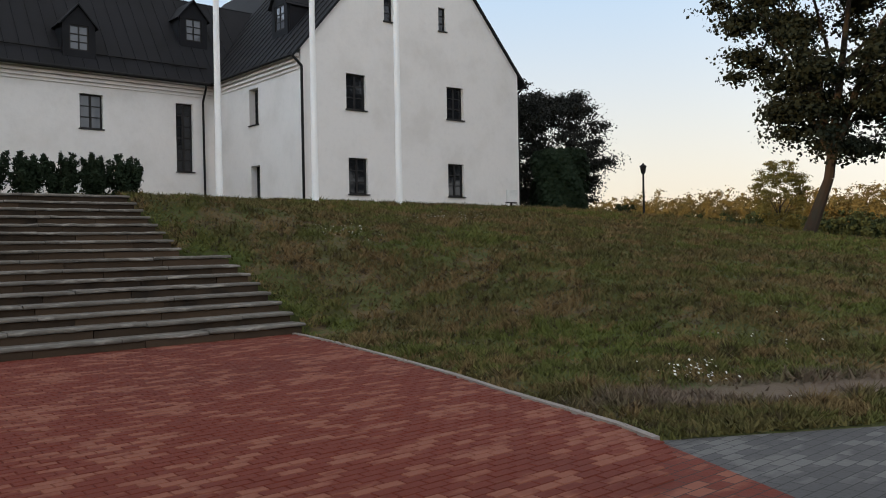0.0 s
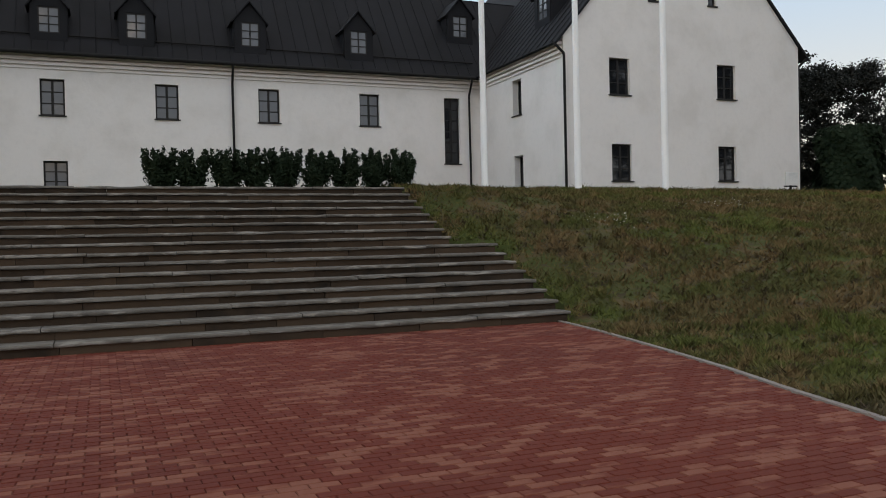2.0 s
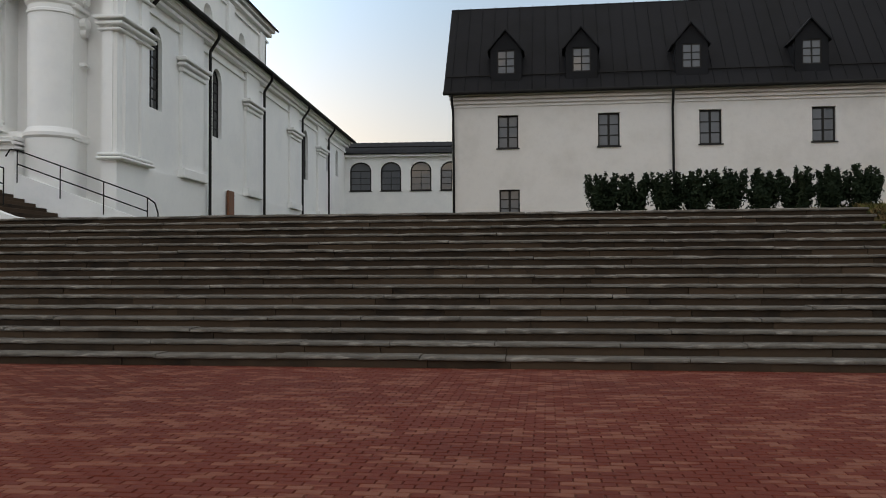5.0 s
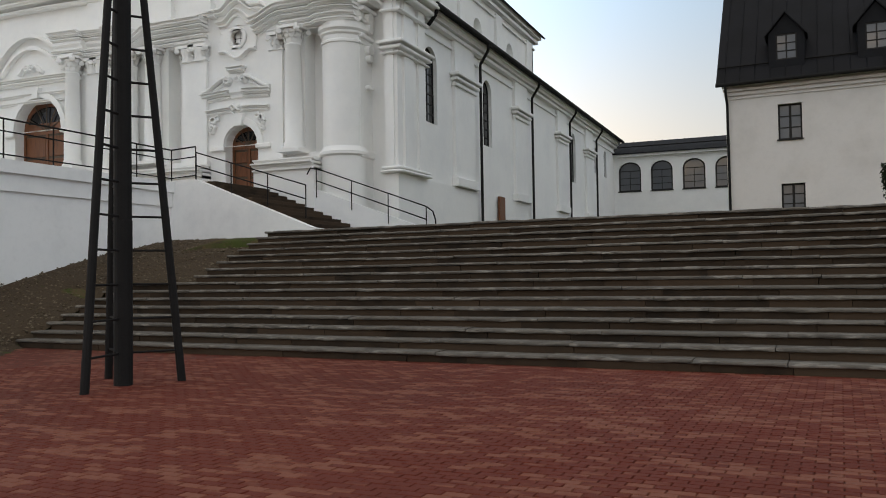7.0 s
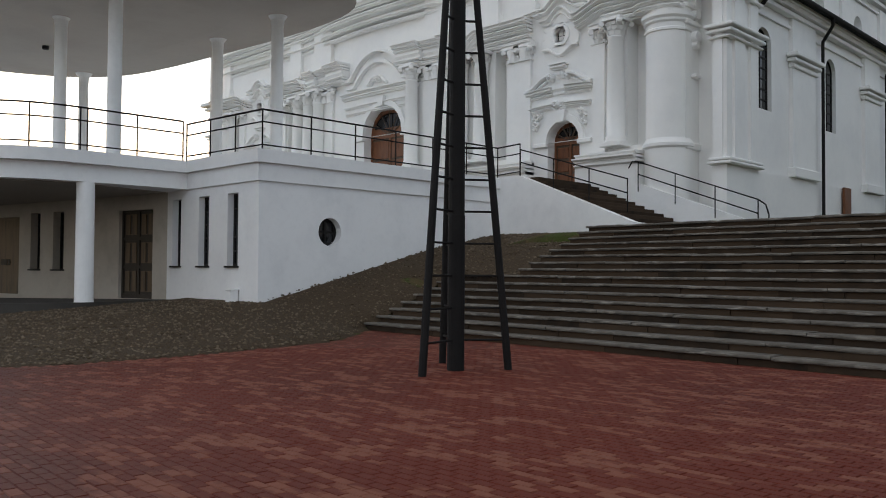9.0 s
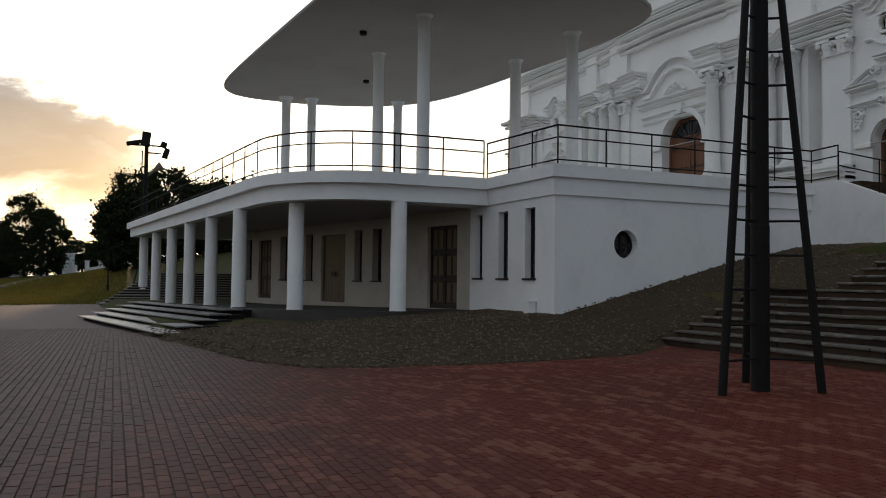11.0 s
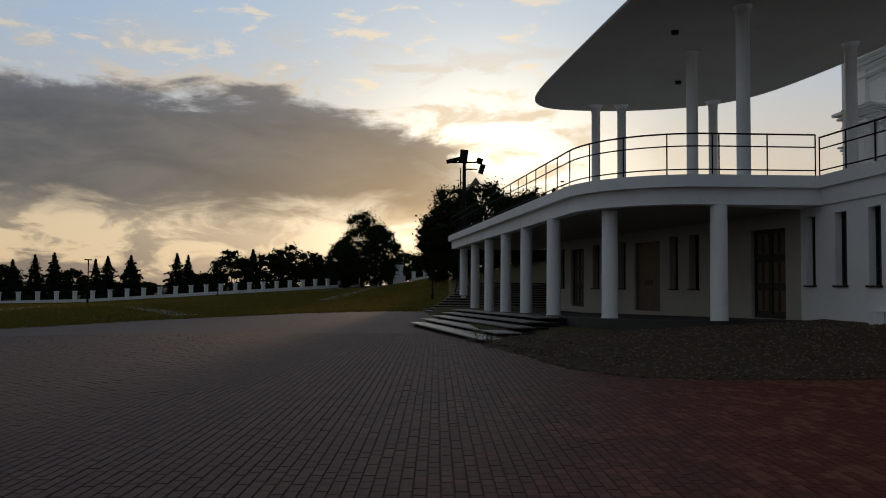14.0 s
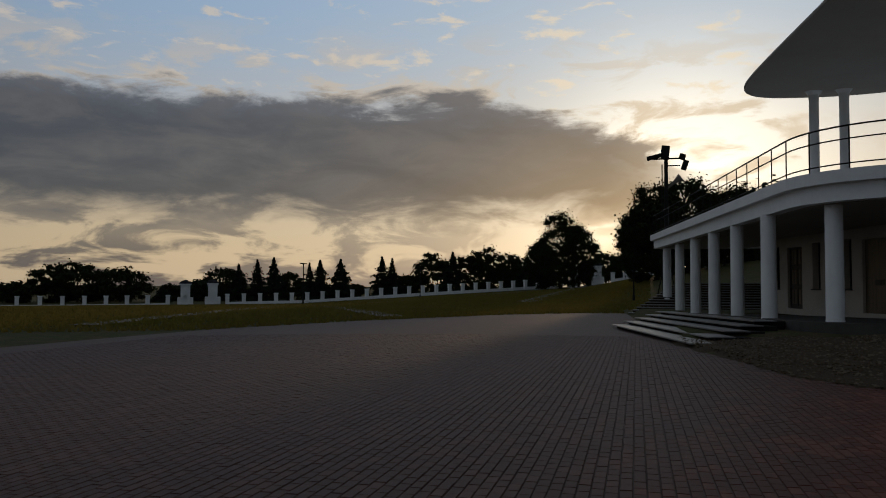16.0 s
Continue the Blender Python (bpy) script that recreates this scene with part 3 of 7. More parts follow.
def tread_slab(rng, x0, x1, y0, y1, z0, z1):
    """A slab with a worn, chipped nosing."""
    bm = nb()
    n = max(2, int((x1 - x0) / 0.22))
    rows = []
    for i in range(n + 1):
        x = x0 + (x1 - x0) * i / n
        chip = rng.uniform(0.02, 0.05) if rng.random() < 0.16 else 0.0
        j, d = rng.uniform(-0.007, 0.007), rng.uniform(-0.004, 0.004)
        prof = [(y1, z0), (y0 + 0.01 + j, z0 + rng.uniform(0, 0.012)), (y0 + j, z0 + 0.02), (y0 + j + chip * 0.6, z1 - 0.022 - chip * 0.3 + d), (y0 + 0.022 + j + chip, z1 - chip * 0.25 + d), (y1, z1)]
        rows.append([bm.verts.new((x, y, z)) for y, z in prof])
    for a, b in zip(rows, rows[1:]):
        for k in range(5):
            bm.faces.new((a[k], b[k], b[k + 1], a[k + 1]))
    bm.faces.new(rows[0])
    bm.faces.new(rows[-1][::-1])
    bmesh.ops.recalc_face_normals(bm, faces=bm.faces[:])
    return bm


def build_stairs():
    rng = random.Random(4)
    for k in range(NSTEP):
        y0 = 13.0 + TREAD * k
        z1 = RISE * (k + 1)
        x0, x1 = (-17.3, 8.0) if k < 8 else (-14.95, 7.1)
        # blocks of the riser, some pushed in or out
        x = x0 + 0.04
        while x < x1 - 0.05:
            n = min(rng.uniform(0.9, 2.2), x1 - 0.04 - x)
            if x1 - 0.04 - x - n < 0.5:
                n = x1 - 0.04 - x
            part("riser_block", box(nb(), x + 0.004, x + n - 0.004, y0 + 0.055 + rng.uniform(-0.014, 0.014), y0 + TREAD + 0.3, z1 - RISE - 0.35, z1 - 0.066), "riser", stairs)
            x += n
        # tread slabs with their own joints and worn edges
        x = x0
        while x < x1 - 0.01:
            n = min(rng.uniform(1.3, 3.0), x1 - x)
            if x1 - x - n < 0.8:
                n = x1 - x
            dz = rng.uniform(-0.007, 0.007)
            part("tread_slab", tread_slab(rng, x + 0.006, x + n - 0.006, y0 + rng.uniform(-0.02, 0.014), y0 + TREAD + 0.07, z1 - 0.065 + dz, z1 + dz), "stone", stairs)
            x += n


build_stairs()

# ---------------------------------------------------------------- old wing with the dormers
wing = thing("wing_building", (7, 38, 3.3), "long white plastered wing with steep black roof", "building", W)


def cornice(parent, place_box, mat, zs):
    for z0, z1, d in zs:
        bm = nb()
        place_box(bm, z0, z1, d)
        part("cornice_band", bm, mat, parent)


WX0, WX1, WY, WE = -4.25, 18.1, 38.0, 9.75
wins = [(-2.13, -1.18, 7.1, 8.63), (2.43, 3.40, 7.1, 8.63), (6.9, 7.87, 7.1, 8.65), (11.72, 12.72, 7.1, 8.65), (-2.07, -1.13, 3.9, 5.2), (16.13, 16.97, 5.35, 8.65)]
bm = nb()
panel(bm, rect(WX0, WX1, 2.4, WE), [rect(a, b, c, d) for a, b, c, d in wins], along_x(WY), 0.7)
part("wall_front", bm, "plaster", wing)
bm = nb()
box(bm, WX0, WX0 + 0.7, WY + 0.7, WY + 6.7, 2.4, WE)
panel(bm, [(WY + 0.05, WE), (WY + 6.65, WE), (WY + 3.35, WE + 4.3)], [], along_y(WX0 + 0.05), 0.5)
part("wall_end", bm, "plaster", wing)
bm = nb()
box(bm, WX0 + 0.72, WX1 - 0.1, WY + 6.0, WY + 6.7, 2.4, WE)
part("wall_back", bm, "plaster", wing)
for a, b, c, d in wins[:5]:
    window(wing, a, b, c, d, along_x(WY), glass="pale_glass")
window(wing, *wins[5], along_x(WY), 2, 6)
for z0, z1, d in ((9.02, 9.10, 0.06), (9.17, 9.28, 0.12), (9.35, 9.46, 0.18), (9.53, 9.66, 0.25)):
    bm = nb()
    box(bm, WX0 - d * 0.5, WX1 + 0.1, WY - d, WY + 0.02, z0, z1)
    part("cornice_band", bm, "plaster", wing)


def slope_sheet(bm, p, th=0.08):
    """A roof slope from four corners, with thickness."""
    v = [Vector(q) for q in p]
    n = (v[1] - v[0]).cross(v[3] - v[0]).normalized()
    a = [bm.verts.new(q) for q in v]
    b = [bm.verts.new(q - n * th) for q in v]
    bm.faces.new(a)
    bm.faces.new(b[::-1])
    for i in range(4):
        bm.faces.new((a[i], b[i], b[(i + 1) % 4], a[(i + 1) % 4]))
    bmesh.ops.recalc_face_normals(bm, faces=bm.faces[:])


RS = 8.4 / 6.3          # rise over run of the roof
EY, EZ = WY - 0.45, WE - 0.12
RY, RZ = WY + 3.35, WE - 0.12 + 3.8 * RS
bm = nb()
slope_sheet(bm, [(WX0 - 0.35, EY, EZ), (WX1 + 14, EY, EZ), (WX1 + 14, RY, RZ), (WX0 - 0.35, RY, RZ)])
roof = part("roof", bm, "roof", wing)
bm = nb()
slope_sheet(bm, [(WX0 - 0.35, RY, RZ), (WX1 + 14, RY, RZ), (WX1 + 14, RY + 3.8, EZ), (WX0 - 0.35, RY + 3.8, EZ)])
part("roof_back", bm, "roof", wing)
x = WX0
while x < WX1 + 2:
    bm = nb()
    tube(bm, (x, EY, EZ + 0.03), (x, RY, RZ + 0.03), 0.018, n=4)
    part("roof_seam", bm, "roof", wing)
    x += 0.62
# eaves gutter and snow guard
bm = nb()
tube(bm, (WX0 - 0.35, EY - 0.06, EZ - 0.02), (WX1 - 0.3, EY - 0.06, EZ - 0.02), 0.085, n=10)
part("gutter", bm, "iron", wing)
bm = nb()
tube(bm, (WX0 - 0.3, EY + 0.55, EZ + 0.55 * RS + 0.14), (WX1 - 0.3, EY + 0.55, EZ + 0.55 * RS + 0.14), 0.035, n=6)
part("snow_guard", bm, "iron", wing)
for x in (WX0 + 0.05, 5.71, 17.45):
    bm = nb()
    pipe(bm, [(x, EY - 0.06, EZ - 0.02), (x, EY - 0.06, EZ - 0.25), (x + 0.02, WY - 0.1, EZ - 0.85), (x + 0.05, WY - 0.1, 3.4)], 0.055)
    part("downpipe", bm, "iron", wing)


def dormer(parent, x, z=None):
    zb = 10.22 if z is None else z
    yf = EY + (zb - EZ) / RS
    w, h, top = 0.70, 1.50, 0.80
    bm = nb()
    hole = rect(x - 0.42, x + 0.42, zb + 0.32, zb + 1.44)
    panel(bm, [(x - w, zb), (x + w, zb), (x + w, zb + h), (x, zb + h + top), (x - w, zb + h)], [hole], along_x(yf), 0.12)
    d = part("dormer", bm, "roof", parent)
    back = yf + (h + top) / RS + 0.2
    for s in (-1, 1):
        bm = nb()
        box(bm, x + s * w - 0.04, x + s * w + 0.04, yf + 0.1, yf + (h / RS), zb, zb + h)
        part("cheek", bm, "roof", d)
        bm = nb()
        slope_sheet(bm, [(x + s * (w + 0.14), yf - 0.14, zb + h - 0.14), (x + s * (w + 0.14), back, zb + h - 0.14), (x, back, zb + h + top + 0.06), (x, yf - 0.14, zb + h + top + 0.06)], 0.05)
        part("dormer_roof", bm, "roof", d)
    bm = nb()
    out = hole
    lights = [rect(x + a, x + b, zb + c, zb + e) for a, b in ((-0.36, -0.03), (0.03, 0.36)) for c, e in ((0.38, 0.68), (0.72, 1.02), (1.06, 1.38))]
    panel(bm, out, lights, lambda u, z, dd: (u, yf + 0.03 + dd, z), 0.06)
    part("frame", bm, "frame", d)
    for lp in lights:
        bm = nb()
        panel(bm, lp, [], lambda u, z, dd: (u, yf + 0.06 + dd, z), 0.01)
        part("pane", bm, "pale_glass", d)


for x in (-1.72, 1.72, 6.6, 11.75):
    dormer(wing, x)
dormer(wing, 17.6, 11.7)

# ---------------------------------------------------------------- gabled house
house = thing("gabled_house", (24.5, 30, 3.4), "white plastered gabled house with black roof", "building", W)
GX0, GX1, GY, GE = 18.1, 31.1, 29.76, 10.05
GP = (GX0 + GX1) / 2
GR = GE + (GP - GX0) * 1.15
wins = [(20.37, 21.41, 7.62, 9.2), (26.19, 27.25, 7.68, 9.25), (20.43, 21.45, 3.9, 5.5), (26.2, 27.23, 3.93, 5.52), (22.5, 22.98, 11.82, 13.0), (25.75, 26.2, 11.88, 13.0)]
bm = nb()
panel(bm, [(GX0, 2.4), (GX1, 2.4), (GX1, GE + 0.3), (GP, GR), (GX0, GE + 0.1)], [rect(a, b, c, d) for a, b, c, d in wins], along_x(GY), 0.7)
part("wall_front", bm, "plaster", house)
side = [(33.5, 34.35, 7.24, 8.9), (33.45, 34.3, 3.75, 5.37)]
bm = nb()
panel(bm, rect(GY + 0.7, WY + 0.3, 2.4, GE), [rect(*s) for s in side], along_y(GX0), 0.7)
part("wall_side", bm, "plaster", house)
bm = nb()
box(bm, GX1 - 0.7, GX1, GY + 0.7, WY + 12, 2.4, GE)
part("wall_far_side", bm, "plaster", house)
for a, b, c, d in wins[:4]:
    window(house, a, b, c, d, along_x(GY), deep=0.14)
for a, b, c, d in wins[4:]:
    window(house, a, b, c, d, along_x(GY), 1, 3, deep=0.1, bar=0.05, sill=True)
for a, b, c, d in side:
    window(house, a, b, c, d, along_y(GX0), deep=0.3)
for z0, z1, d in ((9.10, 9.18, 0.06), (9.26, 9.36, 0.12), (9.44, 9.54, 0.18), (9.62, 9.75, 0.24)):
    bm = nb()
    box(bm, GX0 - d, GX0 + 0.02, GY + 0.1, WY - 0.3, z0, z1)
    part("cornice_band", bm, "plaster", house)
bm = nb()
k = 1.15
slope_sheet(bm, [(GX0 - 0.45, GY - 0.12, GE - 0.4), (GX0 - 0.45, WY + 12, GE - 0.4), (GP, WY + 12, GR + 0.15), (GP, GY - 0.12, GR + 0.15)], -0.1)
part("roof", bm, "roof", house)
bm = nb()
slope_sheet(bm, [(GX1 + 0.65, GY - 0.12, GE - 0.25), (GX1 + 0.65, WY + 12, GE - 0.25), (GP, WY + 12, GR + 0.15), (GP, GY - 0.12, GR + 0.15)], 0.1)
part("roof", bm, "roof", house)
y = GY + 0.3
while y < WY + 3:
    bm = nb()
    tube(bm, (GX0 - 0.45, y, GE - 0.36), (GP, y, GR + 0.19), 0.018, n=4)
    part("roof_seam", bm, "roof", house)
    y += 0.62
bm = nb()
pipe(bm, [(GX0 - 0.42, GY + 0.1, GE - 0.35), (GX0 - 0.4, GY - 0.08, GE - 0.5), (GX0 - 0.02, GY - 0.1, GE - 0.85), (GX0 - 0.02, GY - 0.1, 3.5)], 0.06)
part("downpipe", bm, "iron", house)
bm = nb()
pipe(bm, [(GX1 + 0.5, GY - 0.05, GE - 0.2), (GX1 + 0.12, GY + 0.1, GE - 0.6), (GX1 + 0.08, GY + 0.1, 3.5)], 0.06)
part("downpipe", bm, "iron", house)


def side_dormer(parent, y, zb):
    """A dormer on the slope of the gabled house that faces the court."""
    k = 1.155
    xf = GX0 - 0.45 + (zb - (GE - 0.4)) / k
    w, h, top = 0.7, 1.5, 0.8
    hole = rect(y - 0.42, y + 0.42, zb + 0.32, zb + 1.44)
    bm = nb()
    panel(bm, [(y - w, zb), (y + w, zb), (y + w, zb + h), (y, zb + h + top), (y - w, zb + h)], [hole], along_y(xf), 0.12)
    d = part("dormer", bm, "roof", parent)
    for s in (-1, 1):
        bm = nb()
        box(bm, xf + 0.1, xf + h / k, y + s * w - 0.04, y + s * w + 0.04, zb, zb + h)
        part("cheek", bm, "roof", d)
        bm = nb()
        back = xf + (h + top) / k + 0.2
        slope_sheet(bm, [(xf - 0.14, y + s * (w + 0.14), zb + h - 0.14), (back, y + s * (w + 0.14), zb + h - 0.14), (back, y, zb + h + top + 0.06), (xf - 0.14, y, zb + h + top + 0.06)], 0.05)
        part("dormer_roof", bm, "roof", d)
    lights = [rect(y + a, y + b, zb + c, zb + e) for a, b in ((-0.36, -0.03), (0.03, 0.36)) for c, e in ((0.38, 0.68), (0.72, 1.02), (1.06, 1.38))]
    bm = nb()
    panel(bm, hole, lights, along_y(xf + 0.03), 0.06)
    part("frame", bm, "frame", d)
    for lp in lights:
        bm = nb()
        panel(bm, lp, [], along_y(xf + 0.06), 0.01)
        part("pane", bm, "pale_glass", d)


side_dormer(house, 33.0, 11.2)

# ---------------------------------------------------------------- church
church = thing("church", (-30.7, 40, 4.9), "large white baroque church with two tower bays", "church")
CX = -30.7          # axis of the front
FY = 26.5           # face of the front
SX = -13.4          # face of the side
HALF = 16.15        # half the width of the front between its re-entrant corners


def church_side():
    holes = [(30.05, 31.35, 7.75, 10.9), (36.9, 38.1, 7.72, 10.95), (53.9, 55.1, 7.6, 10.95), (61.0, 61.9, 8.95, 10.95), (64.3, 65.2, 9.0, 11.1)]
    bm = nb()
    panel(bm, rect(29.6, 68.2, 2.4, 12.2), [arch(a, b, c, d - (b - a) / 2, (b - a) / 2) for a, b, c, d in holes], along_y(SX, -1), 1.0)
    part("wall_side", bm, "church", church)
    for a, b, c, d in holes:
        window(church, a, b, c, d, along_y(SX, -1), 2, 6, deep=0.16, bar=0.06, arched=(b - a) / 2, sill=False)
    # plinth
    bm = nb()
    box(bm, SX - 0.02, SX + 0.12, 29.7, 68, 2.4, 5.35)
    part("plinth", bm, "church", church)
    # pilasters with caps and bases
    for y0, y1 in ((33.0, 35.4), (41.4, 43.6), (50.0, 52.2), (57.6, 59.8)):
        bm = nb()
        box(bm, SX - 0.02, SX + 0.16, y0, y1, 5.35, 12.0)
        p = part("pilaster", bm, "church", church)
        for z0, z1, d in ((5.35, 5.75, 0.16), (9.75, 9.9, 0.1), (9.98, 10.12, 0.2), (10.18, 10.34, 0.3)):
            bm = nb()
            box(bm, SX, SX + 0.16 + d, y0 - d, y1 + d, z0, z1)
            bevel(bm, 0.03)
            part("moulding", bm, "church", p)
    # cornice
    for z0, z1, d in ((11.3, 11.42, 0.1), (11.75, 11.9, 0.28), (11.95, 12.12, 0.42), (12.12, 12.25, 0.55)):
        bm = nb()
        box(bm, SX - 0.02, SX + d, 29.6, 68.2, z0, z1)
        part("cornice_band", bm, "church", church)
    # aisle roof with gutter and pipes
    bm = nb()
    slope_sheet(bm, [(SX + 0.75, 29.6, 12.25), (SX + 0.75, 68.4, 12.25), (-18.2, 68.4, 14.9), (-18.2, 29.6, 14.9)], 0.1)
    part("aisle_roof", bm, "roof", church)
    bm = nb()
    tube(bm, (SX + 0.8, 29.6, 12.25), (SX + 0.8, 68.4, 12.25), 0.1, n=8)
    part("gutter", bm, "iron", church)
    for y in (35.8, 44.05, 52.5, 60.4):
        bm = nb()
        pipe(bm, [(SX + 0.8, y - 0.25, 12.2), (SX + 0.75, y - 0.1, 11.9), (SX + 0.3, y, 11.3), (SX + 0.3, y, 5.4), (SX + 0.3, y, 3.0)], 0.07)
        part("downpipe", bm, "iron", church)
    bm = nb()
    pipe(bm, [(SX + 0.8, 29.7, 12.2), (SX + 0.7, 29.75, 11.9), (SX + 0.35, 29.78, 11.5)], 0.08)
    part("rain_spout", bm, "iron", church)
    # nave above the aisle
    nh = [(y, y + 1.5, 16.2, 18.0) for y in (34.5, 41.6, 48.5, 55.0)]
    bm = nb()
    panel(bm, rect(30, 61.5, 12, 20.0), [arch(a, b, c, d - 0.75, 0.75) for a, b, c, d in nh], along_y(-18.2, -1), 1.0)
    part("nave_wall", bm, "church", church)
    for a, b, c, d in nh:
        bm = nb()
        panel(bm, arch(a, b, c, d - 0.75, 0.75), [], along_y(-18.75, -1), 0.1)
        part("blind_panel", bm, "church", church)
    bm = nb()
    box(bm, -43, -18.2, 60.5, 61.5, 12, 20)
    part("nave_end_wall", bm, "church", church)
    for y in (39.2, 46.3, 53.0, 60.0):
        bm = nb()
        box(bm, -18.22, -18.0, y - 0.6, y + 0.6, 13, 19.2)
        part("pilaster", bm, "church", church)
    for z0, z1, d in ((18.9, 19.05, 0.15), (19.4, 19.6, 0.35), (19.75, 20.0, 0.55)):
        bm = nb()
        box(bm, -18.22, -18.2 + d, 30, 61.5 + d, z0, z1)
        part("cornice_band", bm, "church", church)
    bm = nb()
    slope_sheet(bm, [(-17.4, 29, 20.0), (-17.4, 62.4, 20.0), (-30.7, 58, 30), (-30.7, 29, 30)], 0.12)
    slope_sheet(bm, [(-44, 29, 20.0), (-44, 62.4, 20.0), (-30.7, 58, 30), (-30.7, 29, 30)], -0.12)
    part("nave_roof", bm, "roof", church)


church_side()


def front_bow(u):
    """Plan of the front: tower bays and middle bay bow gently out, with the outer corners rounded back."""
    d = abs(u - CX)
    y = FY
    y -= 0.9 * max(0.0, math.cos(min(1.0, d / 6.2) * math.pi / 2)) ** 1.0 * 0.6
    if d > 13.5:
        y += (d - 13.5) ** 2 * 0.045
    return y


def front_place(off=0.0):
    return lambda u, z, d: (u, front_bow(u) - off + d, z)


def strip(bm, u0, u1, z0, z1, off, n=None, lift=None, bulge=None):
    """A moulding of the front between u0 and u1, standing off the face; lift(u) raises it and bulge(u) brings it forward."""
    n = n or max(1, int(abs(u1 - u0) / (0.15 if lift or bulge else 0.6)))
    us = [u0 + (u1 - u0) * i / n for i in range(n + 1)]
    h = z1 - z0
    p = min(0.12, off * 0.5) if h < 0.35 and off > 0 else 0.0
    prof = [(z0, -0.3), (z0, off - p), (z0 + 0.3 * h, off - p * 0.85), (z0 + 0.62 * h, off), (z1, off), (z1, -0.3)]
    up, out = lift or (lambda u: 0.0), bulge or (lambda u: 0.0)
    v = [[bm.verts.new((u, front_bow(u) - o - (out(u) if o > -0.2 else 0.0), z + up(u))) for u in us] for z, o in prof]
    for a, b in zip(v, v[1:]):
        for i in range(n):
            bm.faces.new((a[i], a[i + 1], b[i + 1], b[i]))
    for i in (0, n):
        bm.faces.new([r[i] for r in v])
    bmesh.ops.recalc_face_normals(bm, faces=bm.faces[:])
    return bm


def stucco_line(parent, pts, r, off, name="scroll"):
    """A raised rounded stucco line through (u, z) points on the front."""
    bm = nb()
    rings = []
    for i, (u, z) in enumerate(pts):
        a, b = Vector(pts[max(0, i - 1)]), Vector(pts[min(len(pts) - 1, i + 1)])
        d = (b - a).normalized()
        nx, nz = -d.y, d.x
        y = front_bow(u)
        rings.append([bm.verts.new((u + nx * r * k, y - o, z + nz * r * k)) for k, o in ((-1.0, -0.05), (-0.9, off * 0.55), (-0.3, off), (0.45, off), (1.0, off * 0.7), (1.0, -0.05))])
    for p, q in zip(rings, rings[1:]):
        for k in range(5):
            bm.faces.new((p[k], p[k + 1], q[k + 1], q[k]))
    bm.faces.new(rings[0])
    bm.faces.new(rings[-1][::-1])
    bmesh.ops.recalc_face_normals(bm, faces=bm.faces[:])
    return part(name, bm, "church", parent)


def curl(u, z, r, turn=1, a0=0.0, turns=1.3, n=16):
    """Points of a spiral that winds inwards."""
    return [(u + r * (1 - 0.75 * i / n) * math.cos(radians(a0) + turn * 2 * math.pi * turns * i / n),
             z + r * (1 - 0.75 * i / n) * math.sin(radians(a0) + turn * 2 * math.pi * turns * i / n)) for i in range(n + 1)]


def corinthian(parent, u, z0, z1, r, off):
    """A round column on a square base with a leafy capital."""
    y = front_bow(u) - off
    bm = nb()
    lathe(bm, u, y, [(r * 1.3, z0 + 0.12), (r * 1.32, z0 + 0.2), (r * 1.1, z0 + 0.28), (r * 1.18, z0 + 0.36), (r, z0 + 0.42), (r * 1.02, z0 + 1.6), (r * 0.86, z1 - 0.75), (r * 0.95, z1 - 0.72), (r * 0.88, z1 - 0.66)], 28)
    c = part("column", bm, "church", parent, smooth=True)
    bm = nb()
    box(bm, u - r * 1.4, u + r * 1.4, y - r * 1.4, y + r * 1.4, z0, z0 + 0.13)
    part("base", bm, "church", c)
    capital(c, u, y, z1, r * 0.9, r * 0.9)


def capital(parent, u, y, z1, hw, hd):
    """A leafy capital: bell, two rows of curled leaves, corner scrolls and a slab."""
    bm = nb()
    lathe(bm, u, y, [(hw * 0.92, z1 - 0.66), (hw * 0.98, z1 - 0.4), (hw * 1.2, z1 - 0.14)], 12)
    box(bm, u - hw * 1.5, u + hw * 1.5, y - hd * 1.5, y + hd * 1.5, z1 - 0.11, z1)
    for row, (zb, rr, k) in enumerate(((z1 - 0.64, 1.0, 8), (z1 - 0.46, 1.06, 8))):
        for i in range(k):
            t = 2 * math.pi * (i + 0.5 * row) / k
            cx, cy = math.cos(t), math.sin(t)
            q = [(rr, 0.0, 0.30), (rr + 0.10, 0.16, 0.34), (rr + 0.42, 0.25, 0.2), (rr + 0.36, 0.17, 0.14)]
            rows = []
            for d, dz, w in q:
                rows.append([bm.verts.new((u + cx * hw * d - cy * hw * w * e, y + cy * hd * d + cx * hd * w * e, zb + dz)) for e in (-1, 0, 1)])
            for p0, p1 in zip(rows, rows[1:]):
                for j in range(2):
                    bm.faces.new((p0[j], p0[j + 1], p1[j + 1], p1[j]))
    for sx in (-1, 1):
        for sy in (-1, 1):
            ex, ey = u + sx * hw * 1.32, y + sy * hd * 1.32
            tube(bm, (ex - 0.07 * sx, ey + 0.07 * sy, z1 - 0.2), (ex + 0.07 * sx, ey - 0.07 * sy, z1 - 0.2), 0.1, 0.1, 10)
    return part("capital", bm, "church", parent)


